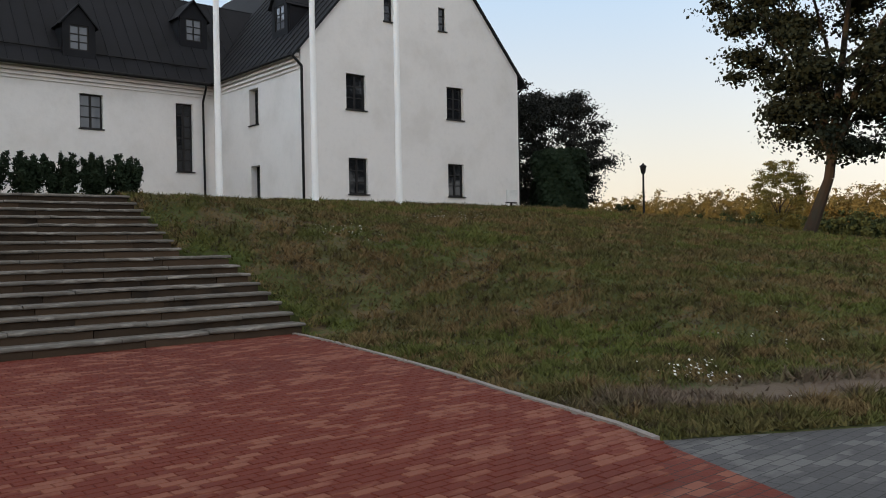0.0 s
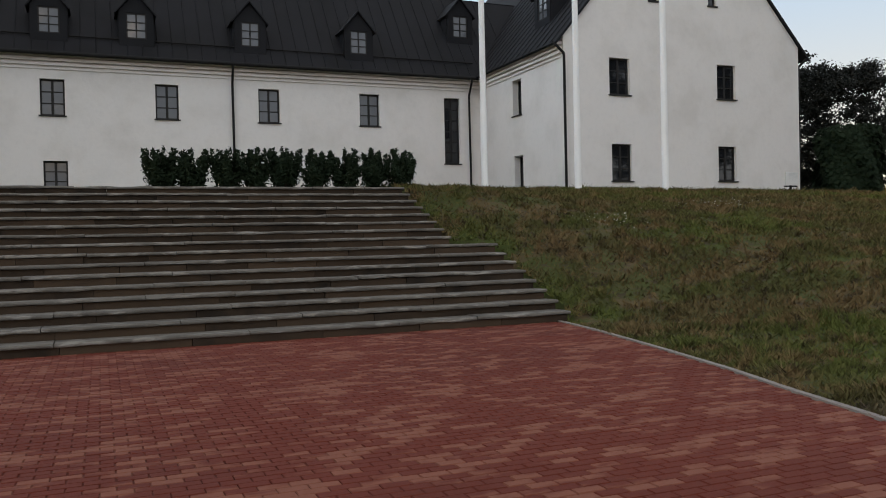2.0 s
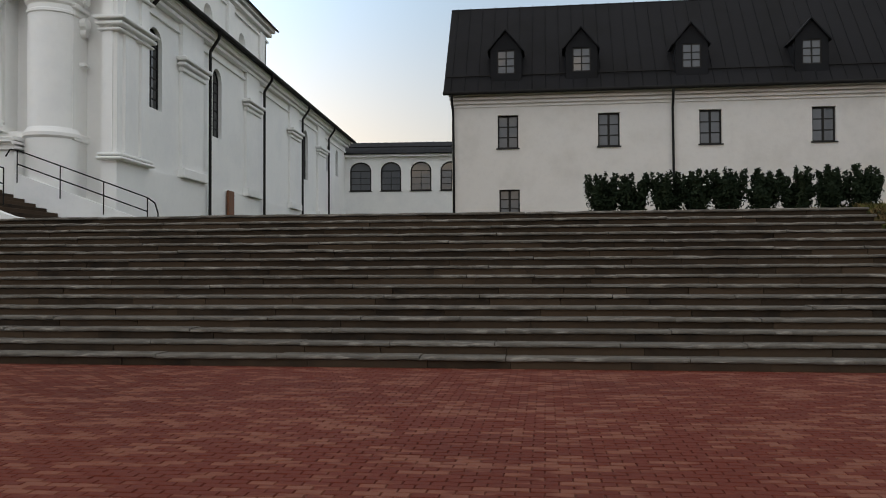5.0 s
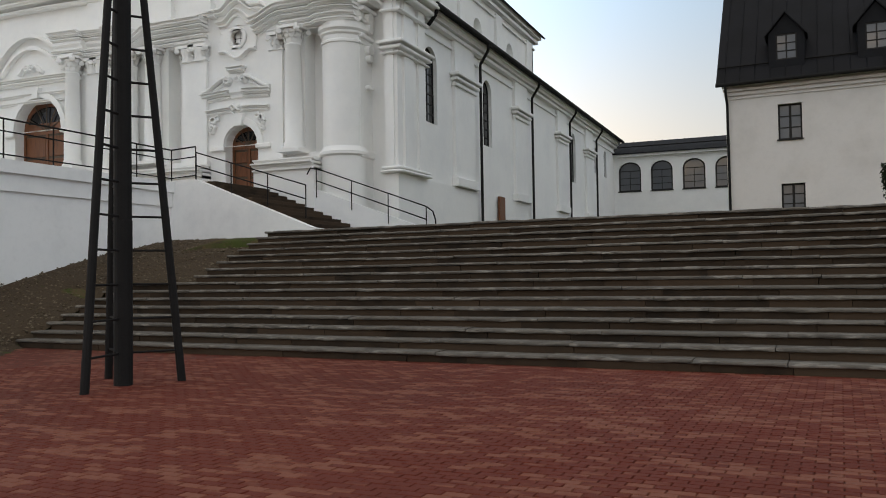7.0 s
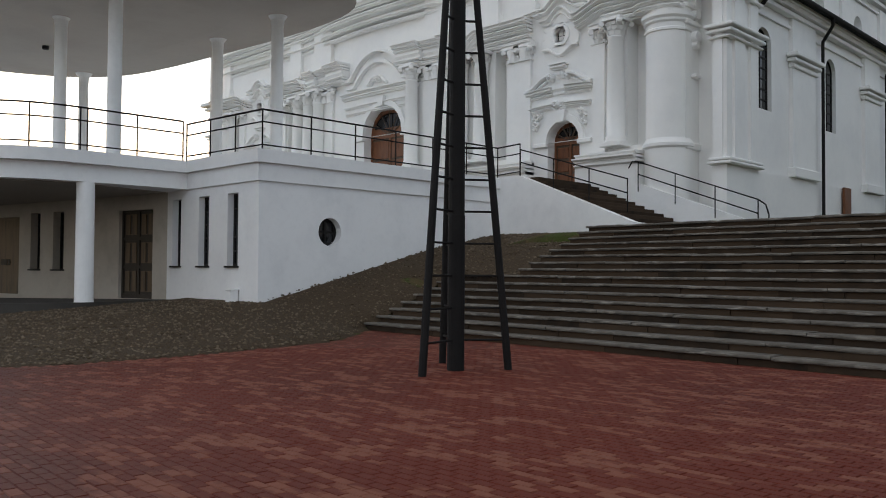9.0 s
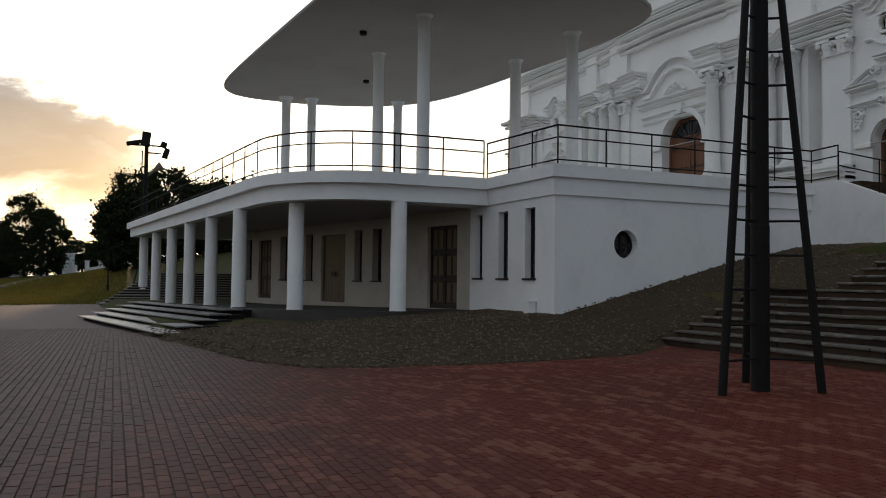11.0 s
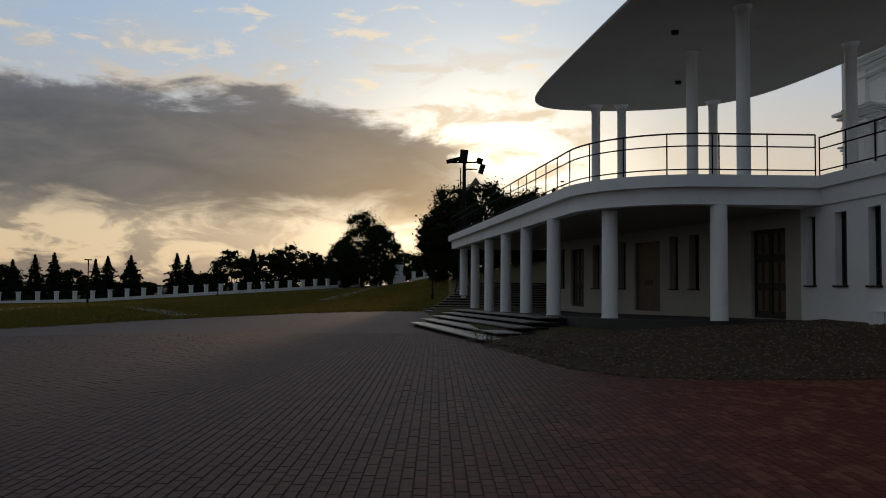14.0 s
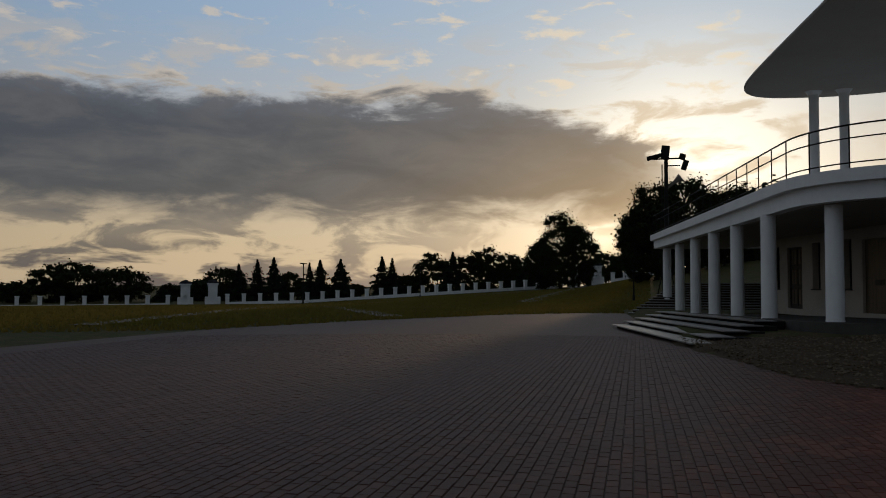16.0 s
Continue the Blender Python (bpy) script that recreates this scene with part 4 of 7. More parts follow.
def swan_neck(parent, u, z, w, h, off, th=0.16):
    """A broken pediment of two swept mouldings that end in curls."""
    for s in (-1, 1):
        pts = []
        for i in range(13):
            t = i / 12
            pts.append((u + s * w * (1 - t * 0.74), z + h * (0.5 - 0.5 * math.cos(math.pi * t ** 0.9))))
        stucco_line(parent, pts, th * 0.5, off)
        stucco_line(parent, [(a, b - th * 1.25) for a, b in pts[:11]], th * 0.3, off * 0.6)
        e = pts[-1]
        stucco_line(parent, curl(e[0] - s * 0.02, e[1] - 0.13, 0.15, s, 90, 1.2), 0.05, off * 1.15, "volute")


def church_front():
    z0, z1 = 2.4, 22.0
    doors = [(-19.7, 0.78, 4.85, 6.75), (2 * CX + 19.7, 0.78, 4.85, 6.75), (CX + 0.65, 1.42, 4.85, 8.1)]
    holes = []
    for u, w, a, b in doors:
        holes.append(arch(u - w, u + w, a, b, w))
    oculi = [(-19.8, 11.0), (2 * CX + 19.8, 11.0)]
    for u, z in oculi:
        holes.append(ring(u, z, 0.36, 16))
    # deep niches behind the free columns
    niches = [(s * d + CX) for s in (-1, 1) for d in (14.3, 7.75)]
    for u in niches:
        holes.append(rect(u - 0.36, u + 0.36, 6.25, 10.95))
    bm = nb()
    cols = sorted([(min(p[0] for p in lp), max(p[0] for p in lp)) for lp in holes])
    merged = []
    for a, b in sorted(set((round(a - 0.2, 3), round(b + 0.2, 3)) for a, b in cols)):
        if merged and a < merged[-1][1]:
            merged[-1][1] = max(merged[-1][1], b)
        else:
            merged.append([a, b])
    edges = [CX - HALF]
    for a, b in merged:
        n = max(1, int((a - edges[-1]) / 0.6))
        edges += [edges[-1] + (a - edges[-1]) * (i + 1) / n for i in range(n)] + [b]
    n = max(1, int((CX + HALF - edges[-1]) / 0.4))
    edges += [edges[-1] + (CX + HALF - edges[-1]) * (i + 1) / n for i in range(n)]
    for a, b in zip(edges, edges[1:]):
        ins = [lp for lp in holes if min(p[0] for p in lp) > a - 1e-6 and max(p[0] for p in lp) < b + 1e-6]
        panel(bm, rect(a, b, z0, z1), ins, front_place(), 1.0)
    bmesh.ops.remove_doubles(bm, verts=bm.verts[:], dist=0.0005)
    part("wall_front", bm, "church", church)
    for u in niches:
        bm = nb()
        panel(bm, rect(u - 0.5, u + 0.5, 6.2, 10.9), [], lambda uu, z, d: (uu, front_bow(u) + 0.7 + d, z), 0.1)
        part("niche_back", bm, "church", church)
    # outer corners: round shaft, re-entrant return, stepped corner pilaster
    for s in (-1, 1):
        xr = CX + s * HALF

        def sbox(a, b, y0, y1, c, d, name, parent, w=0.0):
            bm = nb()
            box(bm, min(CX + s * a, CX + s * b), max(CX + s * a, CX + s * b), y0, y1, c, d)
            if w:
                bevel(bm, w)
            return part(name, bm, "church", parent)

        ret = sbox(HALF - 0.9, HALF - 0.004, front_bow(xr) + 0.01, 28.2, z0, z1, "tower_return", church)
        sbox(HALF, 17.3, 27.75, 29.58, z0, z1, "tower_recess", church)
        for a, b, o in ((10.2, 10.3, 0.06), (10.45, 10.6, 0.12), (11.05, 11.2, 0.12), (11.45, 11.6, 0.24), (11.7, 11.95, 0.38), (5.95, 6.2, 0.1)):
            sbox(HALF - 0.1, HALF + o, 26.75, 27.9, a, b, "moulding", ret, 0.025)
        if s < 0:
            sbox(HALF, 17.5, front_bow(xr) + 0.03, 27.74, z0, z1, "tower_corner", ret)
        # console and scroll on the return
        con = sbox(HALF - 0.1, HALF + 0.2, 27.2, 27.6, 8.55, 8.7, "console", ret, 0.03)
        for zc, rc in ((10.05, 0.26), (9.75, 0.18), (10.85, 0.22), (11.25, 0.26)):
            bm = nb()
            tube(bm, (xr - s * 0.1, 27.4, zc), (xr + s * 0.2, 27.4, zc), rc, rc * 0.8, 14)
            part("scroll", bm, "church", con)
        shaft_u, r, yc = CX + s * 15.35, 0.8, 27.0
        bm = nb()
        lathe(bm, shaft_u, yc, [(r * 1.06, z0), (r * 1.06, 5.98), (r * 1.17, 6.05), (r * 1.17, 6.16), (r * 1.06, 6.28), (r, 6.36), (r, 10.2), (r * 1.06, 10.22), (r * 1.06, 10.3), (r, 10.34),
                                (r, 10.5), (r * 1.1, 10.56), (r * 1.1, 10.64), (r * 1.2, 10.72), (r * 1.2, 10.84), (r * 1.02, 10.86), (r * 1.02, 11.9)], 80)
        part("round_shaft", bm, "church", church)
        cl = sbox(17.0, 17.55, 27.1, 29.6, z0, z1, "corner_pilaster", church)
        sbox(17.12, 17.42, 27.02, 27.2, 5.5, z1, "pilaster_step", cl)
        sbox(17.4, 17.66, 27.5, 28.3, 5.5, z1, "pilaster_step", cl)
        sbox(17.4, 17.66, 28.75, 29.4, 5.5, z1, "pilaster_step", cl)
        for a, b, d in ((5.32, 5.42, 0.14), (5.46, 5.56, 0.08), (9.72, 9.8, 0.1), (9.9, 10.02, 0.18), (10.08, 10.2, 0.28), (11.3, 11.4, 0.12), (11.8, 11.95, 0.3), (12.05, 12.25, 0.5)):
            sbox(16.95 - d * 0.4, 17.66 + d, 27.02 - d, 29.6 + d * 0.4, a, b, "moulding", cl, 0.03)
    bm = nb()
    box(bm, CX - 17.2, CX + 17.2, 29.0, 30.0, 12.0, z1)
    part("tower_back", bm, "church", church)
    # door leaves
    for (u, w, a, b), name in zip(doors, ("side", "side", "main")):
        y = front_bow(u) + 0.45
        bm = nb()
        panel(bm, arch(u - w, u + w, a, b, w), [rect(u - w + 0.1, u - 0.06, a + 0.1, b - 0.1), rect(u + 0.06, u + w - 0.1, a + 0.1, b - 0.1), arch(u - w * 0.84, u + w * 0.84, b + w * 0.28, b + w * 0.29, w * 0.5)], along_x(y), 0.12)
        d = part("door", bm, "door", church, "arched varnished oak double door")
        for s0, s1 in ((u - w + 0.1, u - 0.06), (u + 0.06, u + w - 0.1)):
            for k in range(3):
                c0 = a + 0.16 + k * (b - a - 0.25) / 3
                bm = nb()
                box(bm, s0 + 0.04, s1 - 0.04, y + 0.01, y + 0.09, c0, c0 + (b - a - 0.25) / 3 - 0.1)
                bevel(bm, 0.025)
                part("door_panel", bm, "door", d)
            bm = nb()
            box(bm, s0, s1, y + 0.05, y + 0.11, a + 0.08, b)
            part("door_back", bm, "darkdoor", d)
        bm = nb()
        panel(bm, arch(u - w + 0.05, u + w - 0.05, b, b + 0.01, w - 0.1), [], along_x(y + 0.07), 0.03)
        part("fan_light", bm, "glass", d)
        # fan light bars
        for k in range(5):
            t = math.pi * (k + 1) / 6
            bm = nb()
            tube(bm, (u, y - 0.02, b + 0.02), (u + w * 0.95 * math.cos(t), y - 0.02, b + w * 0.95 * math.sin(t)), 0.025, n=6)
            part("fan_bar", bm, "darkdoor", d)
        # archivolt and imposts
        bm = nb()
        panel(bm, arch(u - w - 0.28, u + w + 0.28, b - 0.05, b, w + 0.28), [arch(u - w - 0.02, u + w + 0.02, b - 0.04, b, w + 0.02)], lambda uu, z, dd: (uu, front_bow(u) - 0.1 + dd, z), 0.14)
        part("archivolt", bm, "church", church)
        for s in (-1, 1):
            bm = nb()
            box(bm, u + s * (w + 0.3) - 0.34, u + s * (w + 0.3) + 0.34, front_bow(u) - 0.16, front_bow(u) + 0.1, b - 0.2, b - 0.02)
            bevel(bm, 0.03)
            part("impost", bm, "church", church)
        bm = nb()
        panel(bm, [(u - 0.14, b + w - 0.05), (u + 0.14, b + w - 0.05), (u + 0.22, b + w + 0.42), (u - 0.22, b + w + 0.42)], [], lambda uu, z, dd: (uu, front_bow(u) - 0.22 + dd, z), 0.26)
        part("keystone", bm, "church", church)
    # oculi with cross bars in a shaped cartouche under waved brows
    for u, z in oculi:
        y = front_bow(u)
        bm = nb()
        panel(bm, ring(u, z, 0.30, 20), [rect(u + a, u + a + 0.195, z + c, z + c + 0.195) for a in (-0.21, 0.015) for c in (-0.21, 0.015)], along_x(y + 0.1), 0.05)
        w = part("round_window", bm, "pole", church)
        bm = nb()
        panel(bm, ring(u, z, 0.29, 20), [], along_x(y + 0.13), 0.01)
        part("pane", bm, "glass", w)
        bm = nb()
        panel(bm, ring(u, z, 0.46, 24), [ring(u, z, 0.29, 24)], along_x(y - 0.15), 0.2)
        bevel(bm, 0.02)
        part("surround", bm, "church", w)
        bm = nb()
        half = [(0.0, -0.82), (0.3, -0.78), (0.62, -0.55), (0.86, -0.5), (0.92, -0.1), (0.78, 0.2), (0.95, 0.42), (0.9, 0.75), (0.5, 0.85), (0.0, 1.15)]
        out = [(u + p, z + q) for p, q in half] + [(u - p, z + q) for p, q in half[-2:0:-1]]
        panel(bm, out, [ring(u, z, 0.44, 24)], along_x(y - 0.08), 0.12)
        bevel(bm, 0.02)
        part("cartouche", bm, "church", w)

        def brow(half_w, zs, rise, flat):
            """A waved line: level shoulders, then a rounded rise in the middle."""
            return [(u + half_w * t, zs + rise * (0.0 if abs(t) > flat else (0.5 + 0.5 * math.cos(math.pi * abs(t) / flat)) ** 0.7)) for t in [i / 14 - 1 for i in range(29)]]

        for hw, zs, rise, rr, off in ((0.85, z + 0.50, 0.36, 0.05, 0.18), (1.0, z + 0.68, 0.42, 0.06, 0.26), (1.12, z + 1.02, 0.40, 0.06, 0.24), (1.22, z + 1.16, 0.44, 0.07, 0.32)):
            stucco_line(church, brow(hw, zs, rise, 0.62), rr, off, "brow_moulding")
        stucco_line(church, brow(0.86, z - 0.52, -0.3, 0.7), 0.06, 0.2, "scallop")
        for k in (0.95, 1.12):
            for s in (-1, 1):
                stucco_line(church, [(u + s * 0.98, z + k), (u + s * 1.28, z + k)], 0.05, 0.3, "brow_moulding")
    # portals over the side doors
    for u in (-19.86, 2 * CX + 19.86):
        for a, b, d, w0, w1 in ((7.98, 8.06, 0.12, 0.3, 1.45), (8.1, 8.2, 0.2, 0.3, 1.5), (8.52, 8.6, 0.14, 0.34, 1.5), (8.66, 8.78, 0.24, 0.34, 1.62), (8.8, 8.86, 0.3, 0.34, 1.66)):
            for s in (-1, 1):
                bm = nb()
                strip(bm, u + s * w0, u + s * w1, a, b, d, lift=lambda q: 0.08 * math.cos(min(1.0, abs(q - u) / 1.6) * math.pi / 2))
                part("moulding", bm, "church", church)
        swan_neck(church, u, 8.93, 1.6, 0.5, 0.24)
        for a, b, w, o in ((9.28, 9.52, 0.1, 0.14), (9.62, 9.74, 0.36, 0.24), (9.76, 9.84, 0.42, 0.28), (8.62, 8.95, 0.3, 0.16)):
            bm = nb()
            strip(bm, u - w, u + w, a, b, o)
            part("finial", bm, "church", church)
        # leaf scrolls beside and over the arch
        for s in (-1, 1):
            for dz, rr, a0 in ((7.78, 0.17, 200), (7.55, 0.15, 20), (7.36, 0.1, 100)):
                stucco_line(church, curl(u + s * (1.22 - (dz - 7.36) * 0.25), dz, rr, s, a0, 1.1), 0.045, 0.16, "leaf_scroll")
            stucco_line(church, curl(u + s * 0.95, 7.85, 0.13, -s, 60, 1.1), 0.04, 0.14, "leaf_scroll")
            stucco_line(church, curl(u + s * 0.16, 8.22, 0.13, s, 180, 1.2), 0.045, 0.2, "leaf_scroll")
            stucco_line(church, [(u + s * 0.05, 7.85), (u + s * 0.16, 8.02), (u + s * 0.3, 8.12)], 0.045, 0.16, "leaf_scroll")
    # segmental pediment over the main door
    u = CX + 0.3
    for dz, off in ((0.0, 0.3), (0.35, 0.22)):
        bm = nb()
        for i in range(24):
            t0, t1 = -1 + i / 12, -1 + (i + 1) / 12
            f = lambda t: 10.95 - dz + 1.2 * max(0.0, math.cos(min(1.0, abs(t) / 0.72) * math.pi / 2)) ** 0.75 * (1 - dz * 0.4)
            w = 2.7 - dz
            panel(bm, [(u + w * t0, f(t0)), (u + w * t1, f(t1)), (u + w * t1, f(t1) + 0.16), (u + w * t0, f(t0) + 0.16)], [], lambda uu, z, dd: (uu, front_bow(uu) - off + dd, z), off + 0.05)
        part("pediment_moulding", bm, "church", church)
    swan_neck(church, u, 10.6, 0.7, 0.35, 0.22, 0.12)
    for a, b, off, w in ((9.3, 9.42, 0.14, 2.5), (9.62, 9.74, 0.18, 2.6), (10.1, 10.25, 0.24, 2.75), (10.3, 10.42, 0.32, 2.8)):
        bm = nb()
        strip(bm, u - w, u + w, a, b, off)
        part("moulding", bm, "church", church)
    # columns in pairs, pilasters, pedestals
    for s in (-1, 1):
        for d in (13.6, 6.8):
            corinthian(church, CX + s * d, 6.2, 11.0, 0.34, 0.25)
        for d in ((2.9, 5.75) if s > 0 else (4.5, 5.6)):
            corinthian(church, CX + s * d, 6.2, 11.0, 0.32, 0.35)
        for d, w in ((12.75, 0.27), (5.2, 0.3), (8.8, 0.62), (3.9, 0.5)):
            bm = nb()
            strip(bm, CX + s * d - w, CX + s * d + w, 5.4, 10.4, 0.14)
            p = part("pilaster", bm, "church", church)
            uc = CX + s * d
            for k in ((-0.5, 0.5) if w > 0.4 else (0.0,)):
                capital(p, uc + k * w, front_bow(uc) - 0.02, 10.91 - (0.006 if k > 0 else 0.0), min(0.3, w * 0.72), 0.22)
            for a, b, o in ((10.22, 10.29, 0.2), (10.92, 11.02, 0.36)):
                bm = nb()
                strip(bm, uc - w - o * 0.3, uc + w + o * 0.3, a, b, o)
                part("moulding", bm, "church", p)
            bm = nb()
            strip(bm, uc - w - 0.08, uc + w + 0.08, 5.9, 6.2, 0.24)
            part("moulding", bm, "church", p)
        for d0, d1 in ((11.95, 14.6), (2.4, 9.5)):
            bm = nb()
            strip(bm, CX + s * d0, CX + s * d1, 2.4, 5.75, 0.55)
            part("pedestal", bm, "church", church)
            for a, b, o in ((5.48, 5.6, 0.66), (5.7, 5.84, 0.78), (5.88, 6.0, 0.62)):
                bm = nb()
                strip(bm, CX + s * d0, CX + s * d1, a, b, o)
                part("moulding", bm, "church", church)
    # entablature: its cornice sweeps down at the inner end and rounds the shaft at the outer end
    for s in (-1, 1):
        def sweep_outer(q):
            d = abs(q - CX)
            return -0.42 * (1 - step01(11.7, 13.1, d))

        def sweep_inner(q):
            d = abs(q - CX)
            return -0.42 * (1 - step01(5.75, 6.7, d))

        def shaft_bulge(q):
            d = abs(abs(q - CX) - 15.35)
            return 0.1 + 0.36 * math.sqrt(max(0.0, 1 - (d / 0.95) ** 2)) if d < 0.95 else 0.1

        for a, b, o in ((11.02, 11.12, 0.14), (11.2, 11.3, 0.2), (11.44, 11.52, 0.26), (11.58, 11.68, 0.34), (11.74, 11.84, 0.44), (11.86, 11.96, 0.52)):
            low = b < 11.4
            bm = nb()
            strip(bm, CX + s * (12.95 if low else 11.75), CX + s * HALF, a, b, o, lift=None if low else sweep_outer, bulge=shaft_bulge)
            part("entablature", bm, "church", church)
            bm = nb()
            strip(bm, CX + s * (6.3 if low else 5.7), CX + s * 9.42, a, b, o, lift=None if low else sweep_inner, bulge=lambda q: 0.12)
            part("entablature", bm, "church", church)
        for d0, d1, e in ((2.0, 3.5, 0.55), (3.5, 4.7, 0.3), (4.7, 5.65, 0.55)):
            for a, b, o in ((11.02, 11.12, 0.02), (11.18, 11.28, 0.08), (11.3, 11.62, 0.0), (11.64, 11.74, 0.1), (11.78, 11.88, 0.22), (11.9, 12.02, 0.34)):
                bm = nb()
                strip(bm, CX + s * d0, CX + s * d1, a, b, e + o)
                part("entablature", bm, "church", church)
    # upper storey bands
    for s in (-1, 1):
        for d, w in ((14.9, 0.8), (9.2, 0.5), (7.2, 0.5), (4.4, 0.9)):
            bm = nb()
            strip(bm, CX + s * d - w, CX + s * d + w, 12.02, 21, 0.2)
            p = part("pilaster", bm, "church", church)
            bm = nb()
            strip(bm, CX + s * d - w - 0.1, CX + s * d + w + 0.1, 12.1, 12.5, 0.3)
            part("moulding", bm, "church", p)
    for a, b, o in ((13.3, 13.4, 0.12), (13.55, 13.68, 0.3), (14.0, 14.15, 0.3), (14.25, 14.4, 0.42), (14.45, 14.65, 0.56)):
        bm = nb()
        strip(bm, CX - HALF, CX + HALF, a, b, o, bulge=lambda q: 0.22 * step01(4.6, 3.9, abs(q - CX)) if abs(q - CX) < 4.6 else 0.0)
        part("cornice_band", bm, "church", church)


church_front()

# gallery with arched windows between church and wing
gallery = thing("gallery_wing", (-6, 68.2, 4), "low white gallery with arched windows and dark roof", "building")
aw = [(-13.03, -11.2), (-10.42, -8.68), (-7.9, -6.15), (-5.4, -3.6)]
bm = nb()
panel(bm, rect(-13.6, 8, 2.5, 11.2), [arch(a, b, 8.1, 9.8, 0.75) for a, b in aw], along_x(68.2), 0.8)
part("wall_front", bm, "church", gallery)
for a, b in aw:
    window(gallery, a, b, 8.1, 10.55, along_x(68.2), 2, 3, deep=0.2, bar=0.12, arched=0.75, glass="pale_glass")
bm = nb()
box(bm, -13.6, 8, 67.8, 68.3, 10.95, 11.2)
part("cornice_band", bm, "church", gallery)
bm = nb()
slope_sheet(bm, [(-13.6, 67.6, 11.2), (8, 67.6, 11.2), (8, 71, 12.6), (-13.6, 71, 12.6)])
part("roof", bm, "roof", gallery)
x = -13.4
while x < -3:
    bm = nb()
    tube(bm, (x, 67.6, 11.24), (x, 71, 12.64), 0.02, n=4)
    part("roof_seam", bm, "roof", gallery)
    x += 0.6
bm = nb()
tube(bm, (-13.6, 68.6, 11.85), (8, 68.6, 11.85), 0.05, n=6)
part("snow_guard", bm, "iron", gallery)

# ---------------------------------------------------------------- terrace building
TX, TY = -19.65, 12.5
terrace = thing("terrace_building", (-30, 10, 0.5), "white terrace building with railed deck on columns", "building")


def terrace_edge(off=0.0):
    """Plan of the curved front edge of the deck, from the inner corner round to the far end."""
    pts = [(-23.45 + off, 12.3), (-23.5 + off, 9.4)]
    cx, cy, r = -27.5, 9.2, 4.0 + off
    for i in range(13):
        a = radians(0 - 85 * i / 12)
        pts.append((cx + r * math.cos(a) * 1.0, cy + (r * 0.93) * math.sin(a)))
    n = 9
    for i in range(1, n + 1):
        t = i / n
        pts.append((-27.15 + (-54.6 + 27.15) * t, 5.48 - off * 0.93 + (3.3 - 5.48) * t))
    return pts


def ribbon(bm, pts, z0, z1, th):
    """An upright band along a plan line, th thick towards its right."""
    n = len(pts)
    vs = []
    for i, (x, y) in enumerate(pts):
        a = Vector(pts[max(0, i - 1)])
        b = Vector(pts[min(n - 1, i + 1)])
        d = (b - a).normalized()
        nx, ny = d.y, -d.x
        vs.append([bm.verts.new(p) for p in ((x, y, z0), (x, y, z1), (x + nx * th, y + ny * th, z1), (x + nx * th, y + ny * th, z0))])
    for a, b in zip(vs, vs[1:]):
        for k in range(4):
            bm.faces.new((a[k], b[k], b[(k + 1) % 4], a[(k + 1) % 4]))
    bm.faces.new(vs[0])
    bm.faces.new(vs[-1][::-1])
    bmesh.ops.recalc_face_normals(bm, faces=bm.faces[:])
    return bm


DECK = 4.87


def floor_height(x):
    return lerp_table(x, (-54.0, -48.2, -43.2, -34.5, -29.7, -24.0), (0.0, 0.12, 0.27, 0.44, 0.52, 0.58))


full = [(TX + 0.17, 22.9), (TX + 0.17, TY - 0.17)] + terrace_edge()[0:1] + terrace_edge()[1:] + [(-54.6, 14), (-36, 22.9)]
bm = nb()
prism(bm, full, 4.51, DECK)
part("deck_slab", bm, "white", terrace)
inner = [(TX + 0.07, 22.88), (TX + 0.07, TY - 0.07)] + [(-23.6, TY - 0.07)] + terrace_edge(-0.24)[1:] + [(-54.4, 13.8), (-36, 22.8)]
bm = nb()
prism(bm, inner, 4.01, 4.51)
part("beam_band", bm, "white", terrace)
# walls with windows
bm = nb()
panel(bm, rect(TY + 0.6, 22.9, 0.0, 4.01), [ring(14.95, 2.67, 0.42, 24)], along_y(TX, -1), 0.6)
part("wall_side", bm, "white", terrace)
bm = nb()
panel(bm, ring(14.95, 2.67, 0.42, 24), [rect(14.95 + a, 14.95 + a + 0.28, 2.67 + c, 2.67 + c + 0.28) for a in (-0.31, 0.03) for c in (-0.31, 0.03)], along_y(TX - 0.25, -1), 0.05)
w = part("round_window", bm, "frame", terrace)
bm = nb()
panel(bm, ring(14.95, 2.67, 0.41, 24), [], along_y(TX - 0.29, -1), 0.01)
part("pane", bm, "glass", w)
slits = [(-21.3, -20.72), (-22.98, -22.36), (-24.65, -24.1)]
bm = nb()
panel(bm, rect(-25.0, TX, 0.0, 4.01), [rect(a, b, 1.64, 3.74) for a, b in slits], along_x(TY), 0.6)
part("wall_front", bm, "white", terrace)
for a, b in slits:
    window(terrace, a, b, 1.64, 3.74, along_x(TY), 1, 5, deep=0.2, bar=0.06)
# recessed wall behind the columns
P0, P1 = Vector((-25.0, TY)), Vector((-46.0, 8.42))
LEN = (P1 - P0).length
DIR = (P1 - P0).normalized()


def back_place(u, z, d):
    q = P0 + DIR * u + NRM * d
    return (q.x, q.y, z)


NRM = Vector((DIR.y, -DIR.x))
if NRM.y < 0:
    NRM = -NRM


def along_ray(px_dir):
    """How far along the recessed wall the sight line in that direction (degrees left of +y) meets it."""
    a = radians(px_dir)
    d = Vector((-math.sin(a), math.cos(a)))
    m = Matrix(((DIR.x, -d.x), (DIR.y, -d.y)))
    return (m.inverted() @ (-P0)).x


